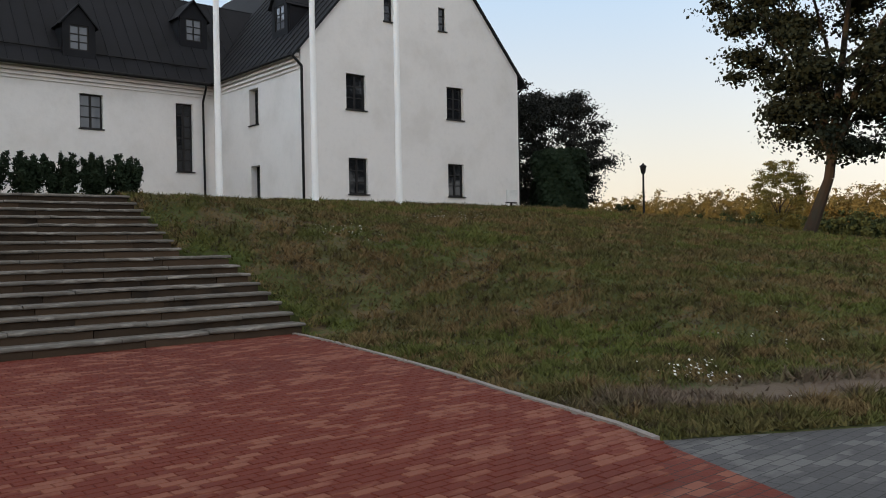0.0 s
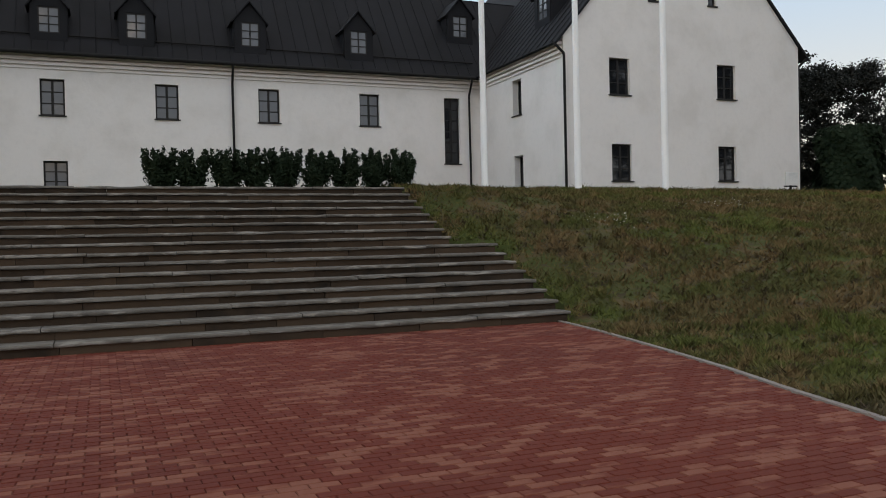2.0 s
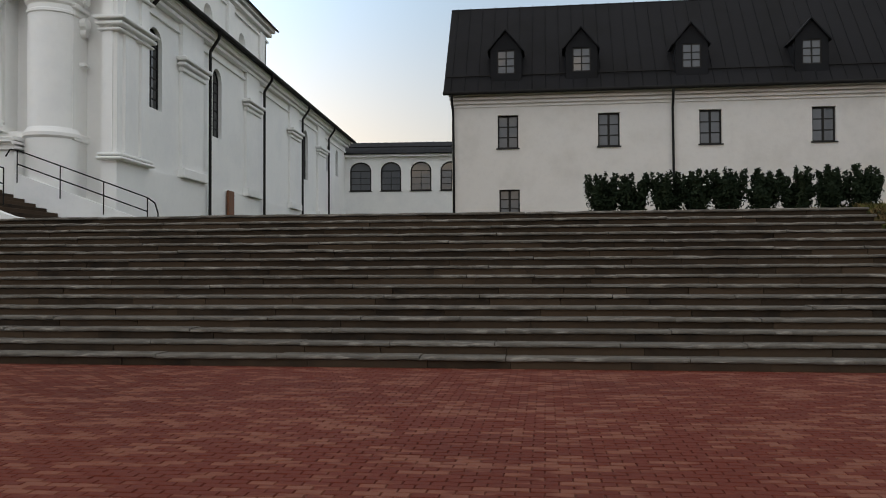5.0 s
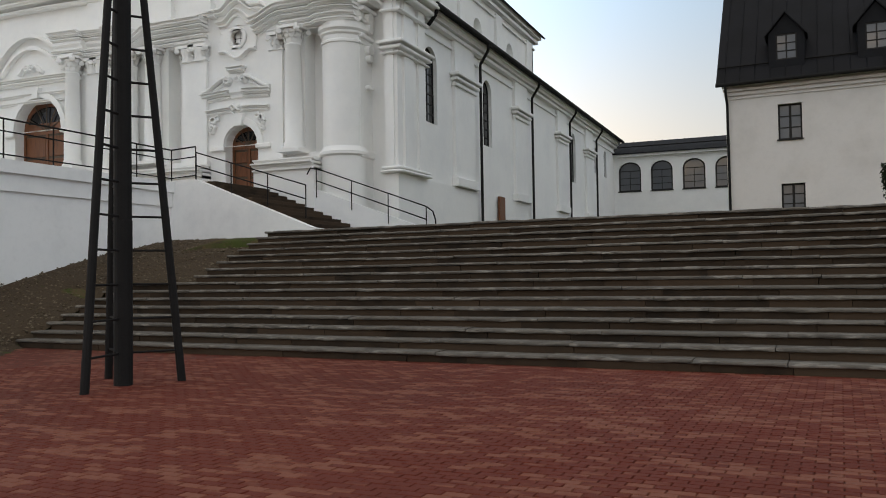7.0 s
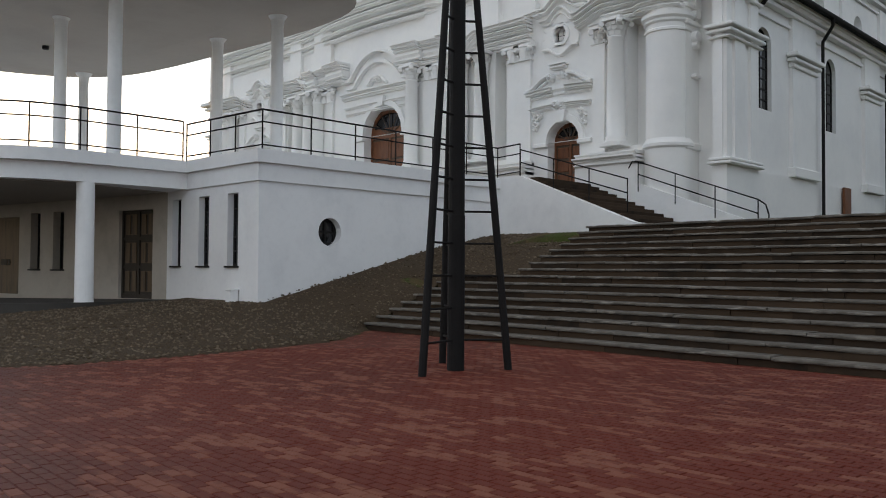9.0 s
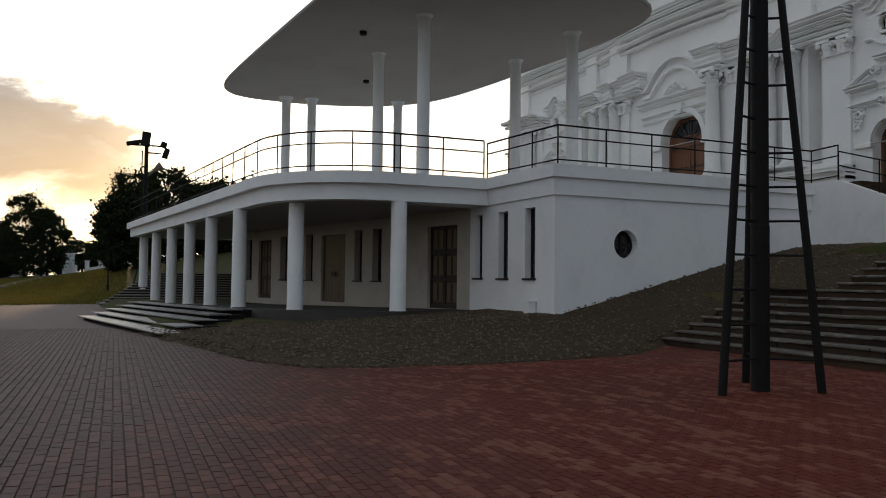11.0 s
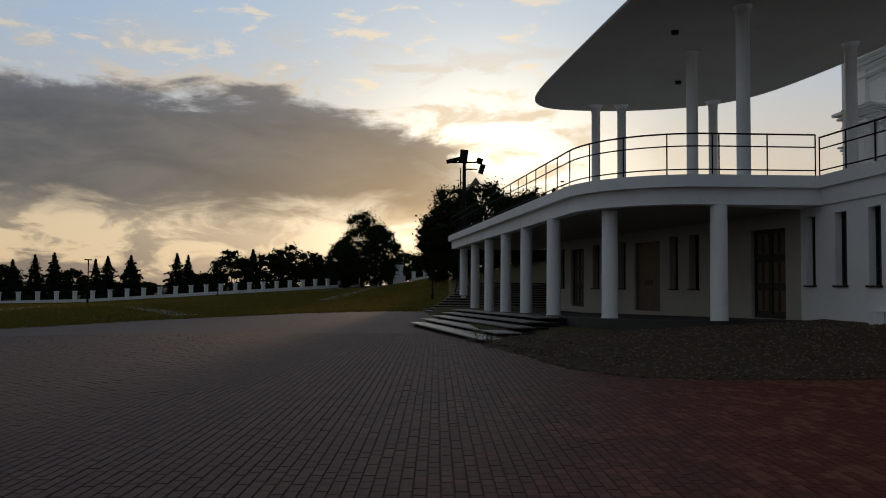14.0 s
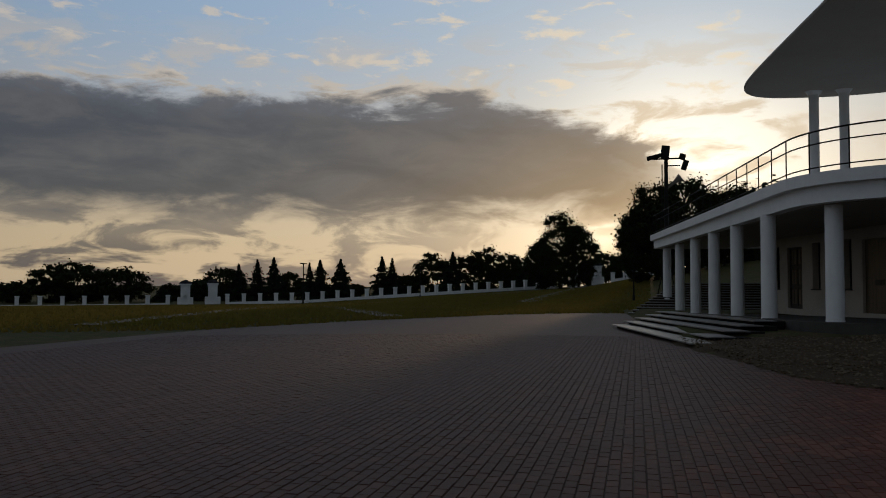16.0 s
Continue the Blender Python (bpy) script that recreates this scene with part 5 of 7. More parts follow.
SLITS = [(71.53, 71.0), (70.27, 69.65), (74.87, 74.4), (76.6, 76.15), (78.95, 78.5)]
DOORS = [(66.4, 64.34), (73.81, 72.16), (78.05, 77.2)]
holes = []
for a, b in SLITS:
    a, b = along_ray(a), along_ray(b)
    holes.append(rect(min(a, b), max(a, b), 1.5, 3.6))
dh = []
for a, b in DOORS:
    a, b = along_ray(a), along_ray(b)
    dh.append((min(a, b), max(a, b)))
dh = [(a, b) for a, b in dh if a > 0]
bm = nb()
panel(bm, rect(0, LEN, 0.0, 4.01), holes + [rect(a, b, 0.55, 3.5) for a, b in dh], back_place, 0.5)
part("recessed_wall", bm, "beige", terrace, "beige plastered wall behind the columns, darkened for shade")
# thin sheet under the white band, shade put into its colour
bm = nb()
prism(bm, [(-24.95, 12.42)] + terrace_edge(-0.65)[1:] + [(-54, 9)], 3.985, 4.006)
bmesh.ops.triangulate(bm, faces=bm.faces[:])
part("portico_ceiling", bm, "soffit", terrace, "thin ceiling sheet, its grey-brown darkened for shade")
for h in holes:
    window(terrace, h[0][0], h[1][0], 1.5, 3.6, back_place, 1, 5, deep=0.28, bar=0.05)
for i, (a, b) in enumerate(dh):
    if i == 1:
        bm = nb()
        panel(bm, rect(a, b, 0.55, 3.5), [], lambda u, z, d: back_place(u, z, 0.12 + d), 0.08)
        d = part("door", bm, "ochredoor", terrace, "tall plain ochre wooden door")
        for f0, f1 in ((0.37, 0.43), (0.47, 0.66)):
            bm = nb()
            panel(bm, rect(a + (b - a) * f0, a + (b - a) * f1, 1.66, 1.88), [], lambda u, z, dd: back_place(u, z, 0.10 + dd), 0.03)
            part("lock_plate", bm, "blackdoor", d)
        continue
    bm = nb()
    panel(bm, rect(a, b, 0.55, 3.5), [rect(a + 0.1 + k * (b - a - 0.1) / 2, a + (k + 1) * (b - a - 0.1) / 2, 0.7 + j * 0.95, 0.7 + j * 0.95 + 0.85) for k in range(2) for j in range(3)], lambda u, z, d: back_place(u, z, 0.12 + d), 0.1)
    d = part("door", bm, "blackdoor", terrace, "tall dark panelled wooden door")
    for k in range(2):
        for j in range(3):
            c0, c1 = a + 0.1 + k * (b - a - 0.1) / 2, a + (k + 1) * (b - a - 0.1) / 2
            bm = nb()
            panel(bm, rect(c0 + 0.08, c1 - 0.08, 0.78 + j * 0.95, 1.47 + j * 0.95), [rect((c0 + c1) / 2 - 0.06, (c0 + c1) / 2 + 0.06, 0.80 + j * 0.95, 1.45 + j * 0.95)], lambda u, z, dd: back_place(u, z, 0.135 + dd), 0.02)
            part("raised_panel", bm, "ochredoor", d)
    bm = nb()
    panel(bm, rect(a + 0.03, b - 0.03, 0.57, 3.47), [], lambda u, z, dd: back_place(u, z, 0.16 + dd), 0.04)
    part("door_panel", bm, "blackdoor", d)
# back part of the building that carries the deck
bm = nb()
box(bm, -42, TX - 0.65, 16, 22.8, 0.0, 4.0)
part("core", bm, "white", terrace)
# floor of the portico
bm = nb()
fl = [(-24.6, 12.45)] + terrace_edge(-0.1)[1:] + [(-54, 9)]
prism(bm, fl, -0.2, 0.55)
for v in bm.verts:          # the floor falls gently towards the far end
    if v.co.z > 0:
        v.co.z = floor_height(v.co.x)
bmesh.ops.triangulate(bm, faces=bm.faces[:])
part("floor_slab", bm, "floorstone", terrace)
# columns under the deck
COLS = [(-23.96, 9.48), (-26.05, 6.74), (-29.73, 5.63), (-34.52, 5.38), (-38.64, 5.06), (-43.19, 4.78), (-48.16, 4.5), (-53.47, 4.25)]
for x, y in COLS:
    bm = nb()
    b0 = floor_height(x)
    lathe(bm, x, y, [(0.27, b0 - 0.04), (0.265, b0 + 0.05), (0.26, b0 + 0.06), (0.25, 3.85), (0.25, 4.03)], 24)
    part("column", bm, "white", terrace)
# canopy on tall columns
CZ = 10.3
CANOPY = [(-20.2, 9.0), (-21.5, 7.6), (-23.5, 7.05), (-28.5, 6.7), (-33.8, 6.35), (-37.4, 6.2), (-39.0, 6.5), (-40.0, 7.3), (-40.3, 9.0), (-40.2, 11.2), (-39.3, 13.8), (-38.0, 15.4), (-36.2, 16.4), (-33.0, 17.0), (-28, 17.5), (-24.2, 17.8), (-21.6, 17.5), (-20.3, 16.3), (-19.8, 13.0)]


def rounded(pts, n=3):
    """Corner-cutting of a closed plan line."""
    for _ in range(n):
        q = []
        for i in range(len(pts)):
            a, b = Vector(pts[i]), Vector(pts[(i + 1) % len(pts)])
            q += [tuple(a * 0.75 + b * 0.25), tuple(a * 0.25 + b * 0.75)]
        pts = q
    return pts


def scaled(pts, k):
    c = Vector((-30.2, 12.0))
    return [tuple(c + (Vector(p) - c) * k) for p in pts]


canopy_plan = rounded(CANOPY, 2)
bm = nb()
rings = []
for k, z in ((0.55, CZ - 0.12), (0.93, CZ), (0.992, CZ + 0.01), (1.0, CZ + 0.04), (1.0, CZ + 0.13), (0.99, CZ + 0.15), (0.5, CZ + 0.45)):
    rings.append([bm.verts.new((x, y, z)) for x, y in scaled(canopy_plan, k)])
for a, b in zip(rings, rings[1:]):
    for i in range(len(a)):
        bm.faces.new((a[i], a[(i + 1) % len(a)], b[(i + 1) % len(a)], b[i]))
bm.faces.new(rings[0])
bm.faces.new(rings[-1])
bmesh.ops.recalc_face_normals(bm, faces=bm.faces[:])
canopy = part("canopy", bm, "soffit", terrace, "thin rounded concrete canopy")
for fx_, fy_ in ((-26.9, 9.2), (-33.5, 11.6), (-36.0, 13.0)):
    bm = nb()
    lathe(bm, fx_, fy_, [(0.11, CZ - 0.24), (0.13, CZ - 0.2), (0.13, CZ + 0.0)], 12)
    part("ceiling_lamp", bm, "iron", terrace, "small dark round ceiling lamp")
CCOLS = [(-24.4, 10.45), (-29.3, 10.65), (-40.0 + 1.2, 9.4), (-38.6, 10.6), (-37.4, 14.6), (-23.9, 15.85), (-27.9, 15.85)]
for x, y in CCOLS:
    bm = nb()
    lathe(bm, x, y, [(0.21, DECK - 0.02), (0.205, CZ - 0.45), (0.23, CZ - 0.2), (0.36, CZ - 0.02), (0.36, CZ + 0.02)], 18)
    part("canopy_column", bm, "white", terrace)


# railings
def railing(name, pts, parent_label, post_every, h=1.15, bars=(1.0, 0.70, 0.14), r=0.022, group="railings"):
    """A steel railing along 3D base points."""
    t = thing(name, pts[0], parent_label, "railing", group=group)
    ps = [Vector(p) for p in pts]
    for k in bars:
        bm = nb()
        pipe(bm, [p + Vector((0, 0, h * k)) for p in ps], r if k < 1 else r * 1.25, 6)
        part("rail", bm, "iron", t)
    dist = 0.0
    last = -9.0
    for i, p in enumerate(ps):
        if i:
            a = ps[i - 1]
            L = (p - a).length
            n = max(1, round(L / post_every)) if L > post_every * 0.6 else 1
            steps = [a.lerp(p, j / n) for j in range(1, n + 1)]
        else:
            steps = [p]
        for q in steps:
            if i and i < len(ps) - 1 and len(steps) == 1:
                dist += L
                if dist - last < post_every * 0.85:
                    continue
                last = dist
            bm = nb()
            tube(bm, q - Vector((0, 0, 0.02)), q + Vector((0, 0, h)), r, n=6)
            part("post", bm, "iron", t)
    return t


railing("deck_railing", [(TX - 0.1, 22.6, DECK), (TX - 0.1, TY + 0.15, DECK)], "dark steel railing on the straight deck edge", 1.55)
railing("deck_railing", [(TX - 0.1, TY + 0.15, DECK), (-23.6, 12.4, DECK)], "dark steel railing on the short deck edge", 1.3)
railing("deck_railing", [(x, y, DECK) for x, y in terrace_edge(-0.2)], "dark steel railing on the curved deck edge", 1.5, h=1.24)

# ---------------------------------------------------------------- church steps, cheek wall and handrails
approach = thing("church_steps", (-16.5, 24, 3.0), "dark stone steps with white cheek wall to the church door", "stairs")
NS = 12
for k in range(NS):
    x1 = -18.4 + 0.38 * k
    z = 4.86 - k * (4.86 - 2.95) / NS
    bm = nb()
    box(bm, -20.3 if k == 0 else x1 - 0.1, x1 + 0.4, 22.75, 26.0, z - 0.5, z)
    bevel(bm, 0.012)
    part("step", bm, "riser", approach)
bm = nb()
pts = [(-19.75, 2.4), (-13.6, 2.4), (-13.6, 3.05), (-14.0, 3.12), (-18.6, 4.92), (-19.75, 4.92)]
panel(bm, pts, [], along_x(22.45), 0.32)
part("cheek_wall", bm, "white", approach)
bm = nb()
box(bm, -20.5, -18.6, 22.9, 26.2, 2.4, 4.4)
part("landing_block", bm, "white", approach)
bm = nb()
panel(bm, [(-18.0, 2.4), (-10.9, 2.4), (-10.9, 2.9), (-11.2, 3.0), (-16.0, 4.75), (-18.0, 4.75)], [], along_x(26.02), 0.22)
part("plinth_wall", bm, "white", approach)


def handrail(pts, label):
    t = thing("handrail", pts[0], label, "railing", group="railings")
    ps = [Vector(p) for p in pts]
    for dz in (0.95, 0.5):
        bm = nb()
        pipe(bm, [p + Vector((0, 0, dz)) for p in ps], 0.024, 6)
        part("rail", bm, "iron", t)
    L = (ps[-1] - ps[0]).length
    n = max(2, round(L / 1.35))
    for i in range(n + 1):
        q = ps[0].lerp(ps[-1], i / n)
        bm = nb()
        tube(bm, q - Vector((0, 0, 0.12)), q + Vector((0, 0, 0.95)), 0.022, n=6)
        part("post", bm, "iron", t)
    return t


railing("deck_railing", [(-19.75, 22.6, DECK), (-18.7, 22.6, 4.92)], "short dark steel railing at the head of the steps", 1.0)
handrail([(-18.7, 22.62, 4.92), (-14.3, 22.62, 3.55)], "sloping dark steel handrail on the cheek wall")
h2 = handrail([(-15.9, 25.85, 4.55), (-11.5, 25.85, 2.95)], "sloping dark steel handrail along the church wall")
bm = nb()
pipe(bm, [(-11.5, 25.85, 3.9), (-11.25, 25.85, 3.72), (-11.15, 25.85, 3.4), (-11.15, 25.85, 2.9)], 0.024, 6)
part("rail_end", bm, "iron", h2)
bm = nb()
pipe(bm, [(-15.9, 25.85, 5.5), (-16.15, 25.85, 5.53), (-16.3, 25.85, 5.3)], 0.024, 6)
part("rail_end", bm, "iron", h2)

# brown notice board on the church wall
nbd = thing("notice_board", (-13.0, 38.7, 4.6), "tall brown notice board against the white wall", "board")
bm = nb()
box(bm, -13.22, -13.1, 38.3, 39.1, 4.0, 5.35)
bevel(bm, 0.02)
part("panel", bm, "door", nbd)
bm = nb()
tube(bm, (-13.16, 38.7, 2.9), (-13.16, 38.7, 4.0), 0.05)
part("post", bm, "iron", nbd)

# ---------------------------------------------------------------- steel mast on the square
mast = thing("steel_mast", (-8.95, 9.28, 0), "dark steel mast with three ladder legs", "mast")
AX = Vector((-8.95, 9.28, 0))
bm = nb()
lathe(bm, AX.x, AX.y, [(0.135, -0.02), (0.135, 2.4), (0.128, 2.42), (0.12, 9.5), (0.05, 9.6)], 18)
part("pole", bm, "iron", mast)
APEX = 8.9
for lx, ly in ((-8.76, 8.38), (-8.44, 9.94), (-9.78, 9.82)):
    foot = Vector((lx, ly, 0))
    head = Vector((AX.x + (lx - AX.x) * 0.02, AX.y + (ly - AX.y) * 0.02, APEX))
    bm = nb()
    tube(bm, foot - Vector((0, 0, 0.02)), head, 0.062, 0.05, 10)
    part("leg", bm, "iron", mast)
    z = 0.47
    while z < 8.0:
        q = foot.lerp(head, z / APEX)
        bm = nb()
        tube(bm, q, Vector((AX.x, AX.y, z)), 0.019, n=6)
        part("rung", bm, "iron", mast)
        z += 0.5

# ---------------------------------------------------------------- flagpoles
first = None
for x, y in ((13.39, 27.75), (16.42, 26.1), (18.97, 24.3)):
    if first is None:
        first = thing("flagpole", (x, y, 2.75), "tall white painted flagpole on the lawn", "flagpole", W, "flagpoles")
        bm = nb()
        lathe(bm, x, y, [(0.15, 2.6), (0.15, 3.1), (0.13, 3.15), (0.10, 12.0), (0.08, 15.0), (0.03, 15.1)], 14)
        part("pole", bm, "pole", first)
        bm = nb()
        lathe(bm, x, y, [(0.02, 15.08), (0.09, 15.14), (0.09, 15.24), (0.02, 15.3)], 12)
        part("finial", bm, "pole", first)
    else:
        copy_thing(first, W @ Matrix.Translation((x, y, 2.75)))

# utility box at the foot of the terrace wall
ub = thing("utility_box", (-20.75, 12.3, 0.55), "small white utility box at the wall foot", "box")
bm = nb()
box(bm, -20.9, -20.6, 12.22, 12.48, 0.45, 0.95)
bevel(bm, 0.02)
body = part("body", bm, "white", ub)
bm = nb()
box(bm, -20.93, -20.57, 12.19, 12.49, 0.95, 0.985)
part("lid", bm, "white", ub)

# small notice board by the house
sg = thing("lawn_sign", (28.6, 27.8, 3.1), "small pale sign board on a dark post", "sign", W)
bm = nb()
box(bm, 28.2, 28.95, 27.78, 27.84, 3.62, 4.2)
bevel(bm, 0.012)
part("panel", bm, "board", sg)
bm = nb()
box(bm, 28.55, 28.63, 27.85, 27.92, 2.9, 4.0)
box(bm, 28.2, 28.95, 27.85, 27.9, 3.55, 3.61)
part("post", bm, "iron", sg)

# ---------------------------------------------------------------- plants
def quads(centres, sizes, normals, rng, aspect=1.0):
    """Leaf quads as arrays of corners."""
    n = len(centres)
    nrm = normals / (np.linalg.norm(normals, axis=1, keepdims=True) + 1e-9)
    ref = rng.normal(size=(n, 3))
    a = np.cross(nrm, ref)
    a /= np.linalg.norm(a, axis=1, keepdims=True) + 1e-9
    b = np.cross(nrm, a)
    s = sizes[:, None]
    p = np.stack([centres - a * s * 0.5, centres - b * s * 0.5 * aspect, centres + a * s * 0.5, centres + b * s * 0.5 * aspect], 1)
    return p.reshape(-1, 3)


def mesh_part(name, verts, k, mat, parent, label=""):
    """A mesh of separate k-cornered faces under a thing at its own place."""
    n = len(verts) // k
    me = bpy.data.meshes.new(name)
    me.from_pydata(verts.tolist(), [], np.arange(n * k).reshape(n, k).tolist())
    me.materials.append(M[mat])
    ob = new(name, me)
    ob.parent = parent
    if label:
        ob["label"] = label
    return ob


def crown_points(rng, n, clumps, r, squash, tight=1.0):
    """Leaf places in clumps spread through an uneven crown of half width r and half height squash."""
    d = rng.normal(size=(clumps, 3))
    d /= np.linalg.norm(d, axis=1, keepdims=True)
    rad = rng.uniform(0.35, 1.0, clumps) ** 0.5
    cc = d * rad[:, None] * np.array([r, r, squash])
    cr = rng.uniform(0.24, 0.46, clumps) * r * tight
    pick = rng.integers(0, clumps, n)
    e = rng.normal(size=(n, 3))
    e /= np.linalg.norm(e, axis=1, keepdims=True)
    e *= np.minimum(np.abs(rng.normal(size=n)) * 0.55, 1.05)[:, None]
    off = e * cr[pick][:, None] * np.array([1, 1, 0.7 if tight == 1.0 else 0.5])
    return cc[pick] + off, e, cc


def broadleaf(name, loc, h, r, label, mat="leaf", leaves=2500, size=0.4, clumps=45, trunk=0.3, bare=0.28, lean=(0, 0), seed=1, group="", limbs=7, tight=1.0):
    rng = np.random.default_rng(seed)
    t = thing(name, loc, label, "tree", group=group)
    ORIGIN[t] = Vector((0, 0, 0))
    top = Vector((lean[0], lean[1], h * 0.62))
    fork = Vector((lean[0] * 0.45, lean[1] * 0.45, h * bare))
    pts, e, cc = crown_points(rng, leaves, clumps, r, h * (1 - bare) * 0.5, tight)
    ctr = np.array([lean[0], lean[1], h * (bare + (1 - bare) * 0.5)])
    bm = nb()
    tube(bm, (0, 0, -0.3), (0, 0, 0.15), trunk * 1.5, trunk * 1.1, 10)
    tube(bm, (0, 0, 0.15), fork, trunk * 1.1, trunk * 0.75, 10)
    tube(bm, fork, top, trunk * 0.75, trunk * 0.25, 8)
    trunk_ob = part("trunk", bm, "bark", t)
    order = np.argsort(-np.linalg.norm(cc[:, :2], axis=1))
    for i in order[:limbs]:
        bm = nb()
        end = Vector(cc[i] * 0.85 + ctr)
        st = fork.lerp(top, rng.uniform(0.0, 0.7))
        mid = st.lerp(end, 0.5) + Vector((0, 0, 0.06 * h))
        tube(bm, st, mid, trunk * 0.35, trunk * 0.2, 6)
        tube(bm, mid, end, trunk * 0.2, trunk * 0.06, 6)
        part("limb", bm, "bark", t)
    v = quads(pts + ctr, rng.uniform(0.6, 1.3, leaves) * size, e + rng.normal(size=(leaves, 3)) * 0.7 + np.array([0, 0, 0.4]), rng, 0.7)
    mesh_part("crown", v, 4, mat, t)
    return t


def spruce(loc, h, r, label, seed=1, group="trees along the wall", leaves=2800, mat="needle"):
    rng = np.random.default_rng(seed)
    t = thing("spruce_tree", loc, label, "tree", group=group)
    ORIGIN[t] = Vector((0, 0, 0))
    bm = nb()
    tube(bm, (0, 0, -0.3), (0, 0, h * 0.97), 0.16, 0.02, 7)
    part("trunk", bm, "bark", t)
    tiers = max(14, int(h * 2.2))
    k = rng.integers(0, tiers, leaves)
    f = (k + 0.5) / tiers
    z = h * (0.1 + 0.9 * f ** 0.9)
    rad = r * (1 - f) ** 1.15 * (0.85 + 0.2 * np.sin(k * 2.3)) + 0.12
    q = rng.uniform(0.1, 1.0, leaves) ** 0.6
    sp = rng.integers(0, 9, leaves)
    rad = rad * rng.uniform(0.45, 1.3, (tiers, 9))[k, sp]
    spokes = sp / 9 * 2 * np.pi + k * 0.7 + rng.normal(size=leaves) * 0.12
    c = np.stack([np.cos(spokes) * rad * q, np.sin(spokes) * rad * q, z - q * rad * 0.35 + rng.normal(size=leaves) * 0.1], 1)
    nrm = np.stack([np.cos(spokes) * 0.4, np.sin(spokes) * 0.4, np.ones(leaves)], 1) + rng.normal(size=(leaves, 3)) * 0.45
    v = quads(c, rng.uniform(0.6, 1.2, leaves) * max(0.45, r * 0.26) * (0.3 + 0.7 * (1 - f)), nrm, rng, 0.55)
    mesh_part("crown", v, 4, mat, t)
    return t


def polar(az, r):
    return (-math.sin(radians(az)) * r, math.cos(radians(az)) * r)


def on_land(az, r, dz=-0.05):
    x, y = polar(az, r)
    return (x, y, land(x, y) + dz)


# big lime on the lawn, copper beech, clipped thuja, birch
p = polar(-67.6, 38)
broadleaf("lime_tree", (p[0], p[1], 1.5), 18.5, 5.3, "large dark leafy tree with leaning trunk", "darkleaf", 115000, 0.19, 250, 0.27, 0.14, (0.70, -1.75), 5, limbs=12, tight=0.66)
p = polar(-51.0, 52)
broadleaf("copper_beech", (p[0], p[1], 2.6), 8.6, 4.1, "dark purple-leaved tree with drooping branches", "purple", 60000, 0.15, 190, 0.25, 0.0, (0, 0), 8, limbs=12, tight=0.75)
p = polar(-48.6, 55)
broadleaf("copper_beech", (p[0], p[1], 2.6), 10.2, 3.2, "dark purple-leaved tree behind the house", "purple", 30000, 0.16, 110, 0.25, 0.0, (0, 0), 9, tight=0.8)


def clipped(loc, h, r, n, label):
    rng = np.random.default_rng(11)
    t = thing("clipped_thuja", loc, label, "shrub")
    ORIGIN[t] = Vector((0, 0, 0))
    a = rng.uniform(0, 2 * np.pi, n)
    z = rng.uniform(0, 1, n)
    rr = r * (0.9 + 0.12 * np.sin(a * 5 + z * 9)) * (1 - 0.18 * np.clip((z - 0.85) / 0.15, 0, 1) ** 2) * rng.uniform(0.82, 1.0, n)
    c = np.stack([np.cos(a) * rr, np.sin(a) * rr, z * h], 1)
    nrm = np.stack([np.cos(a), np.sin(a), 0.5 * np.ones(n)], 1) + rng.normal(size=(n, 3)) * 0.4
    mesh_part("foliage", quads(c, rng.uniform(0.15, 0.3, n), nrm, rng), 4, "needle", t)
    bm = nb()
    lathe(bm, 0, 0, [(r * 0.7, -0.1), (r * 0.78, h * 0.5), (r * 0.7, h * 0.9), (r * 0.3, h * 0.97)], 12)
    part("core", bm, "needle", t)


p = polar(-51.75, 46)
clipped((p[0], p[1], 2.5), 4.2, 1.65, 8000, "broad clipped dark green thuja")
p = polar(-65.8, 120)
broadleaf("birch_tree", (p[0], p[1], 1.0), 11.5, 3.8, "birch with sunlit yellow-green put into its leaf colour", "birchleaf", 22000, 0.24, 110, 0.2, 0.06, (0, 0), 14, tight=0.8)
p = polar(-56.0, 62)
broadleaf("young_tree", (p[0], p[1], 2.0), 2.6, 0.8, "small young tree on the lawn edge", "leaf", 900, 0.2, 20, 0.06, 0.3, (0, 0), 15)

# woods in the east
def far_wood(name, az0, az1, r0, r1, h0, h1, count, mat, label, seed, z0=-6.0):
    rng = np.random.default_rng(seed)
    vs = []
    for i in range(count):
        az = rng.uniform(az0, az1)
        r = rng.uniform(r0, r1)
        x, y = polar(az, r)
        h = rng.uniform(h0, h1)
        w = h * rng.uniform(0.36, 0.5)
        pts, e, _ = crown_points(rng, 900, 20, w, h * 0.5)
        vs.append(quads(pts + np.array([x, y, z0 + h * 0.5]), rng.uniform(0.45, 0.95, 900), e * 1.6 + rng.normal(size=(900, 3)) * 0.4, rng, 0.8))
    v = np.concatenate(vs)
    me = bpy.data.meshes.new(name)
    me.from_pydata(v.tolist(), [], np.arange(len(v)).reshape(-1, 4).tolist())
    me.materials.append(M[mat])
    return tagged(new(name, me), label, "woods", "", "stuff")


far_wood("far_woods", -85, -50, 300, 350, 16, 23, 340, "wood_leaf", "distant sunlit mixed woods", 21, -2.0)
far_wood("far_thicket", -85, -50, 210, 240, 8, 12.0, 320, "leaf", "dark green thicket before the woods", 22, -3.0)

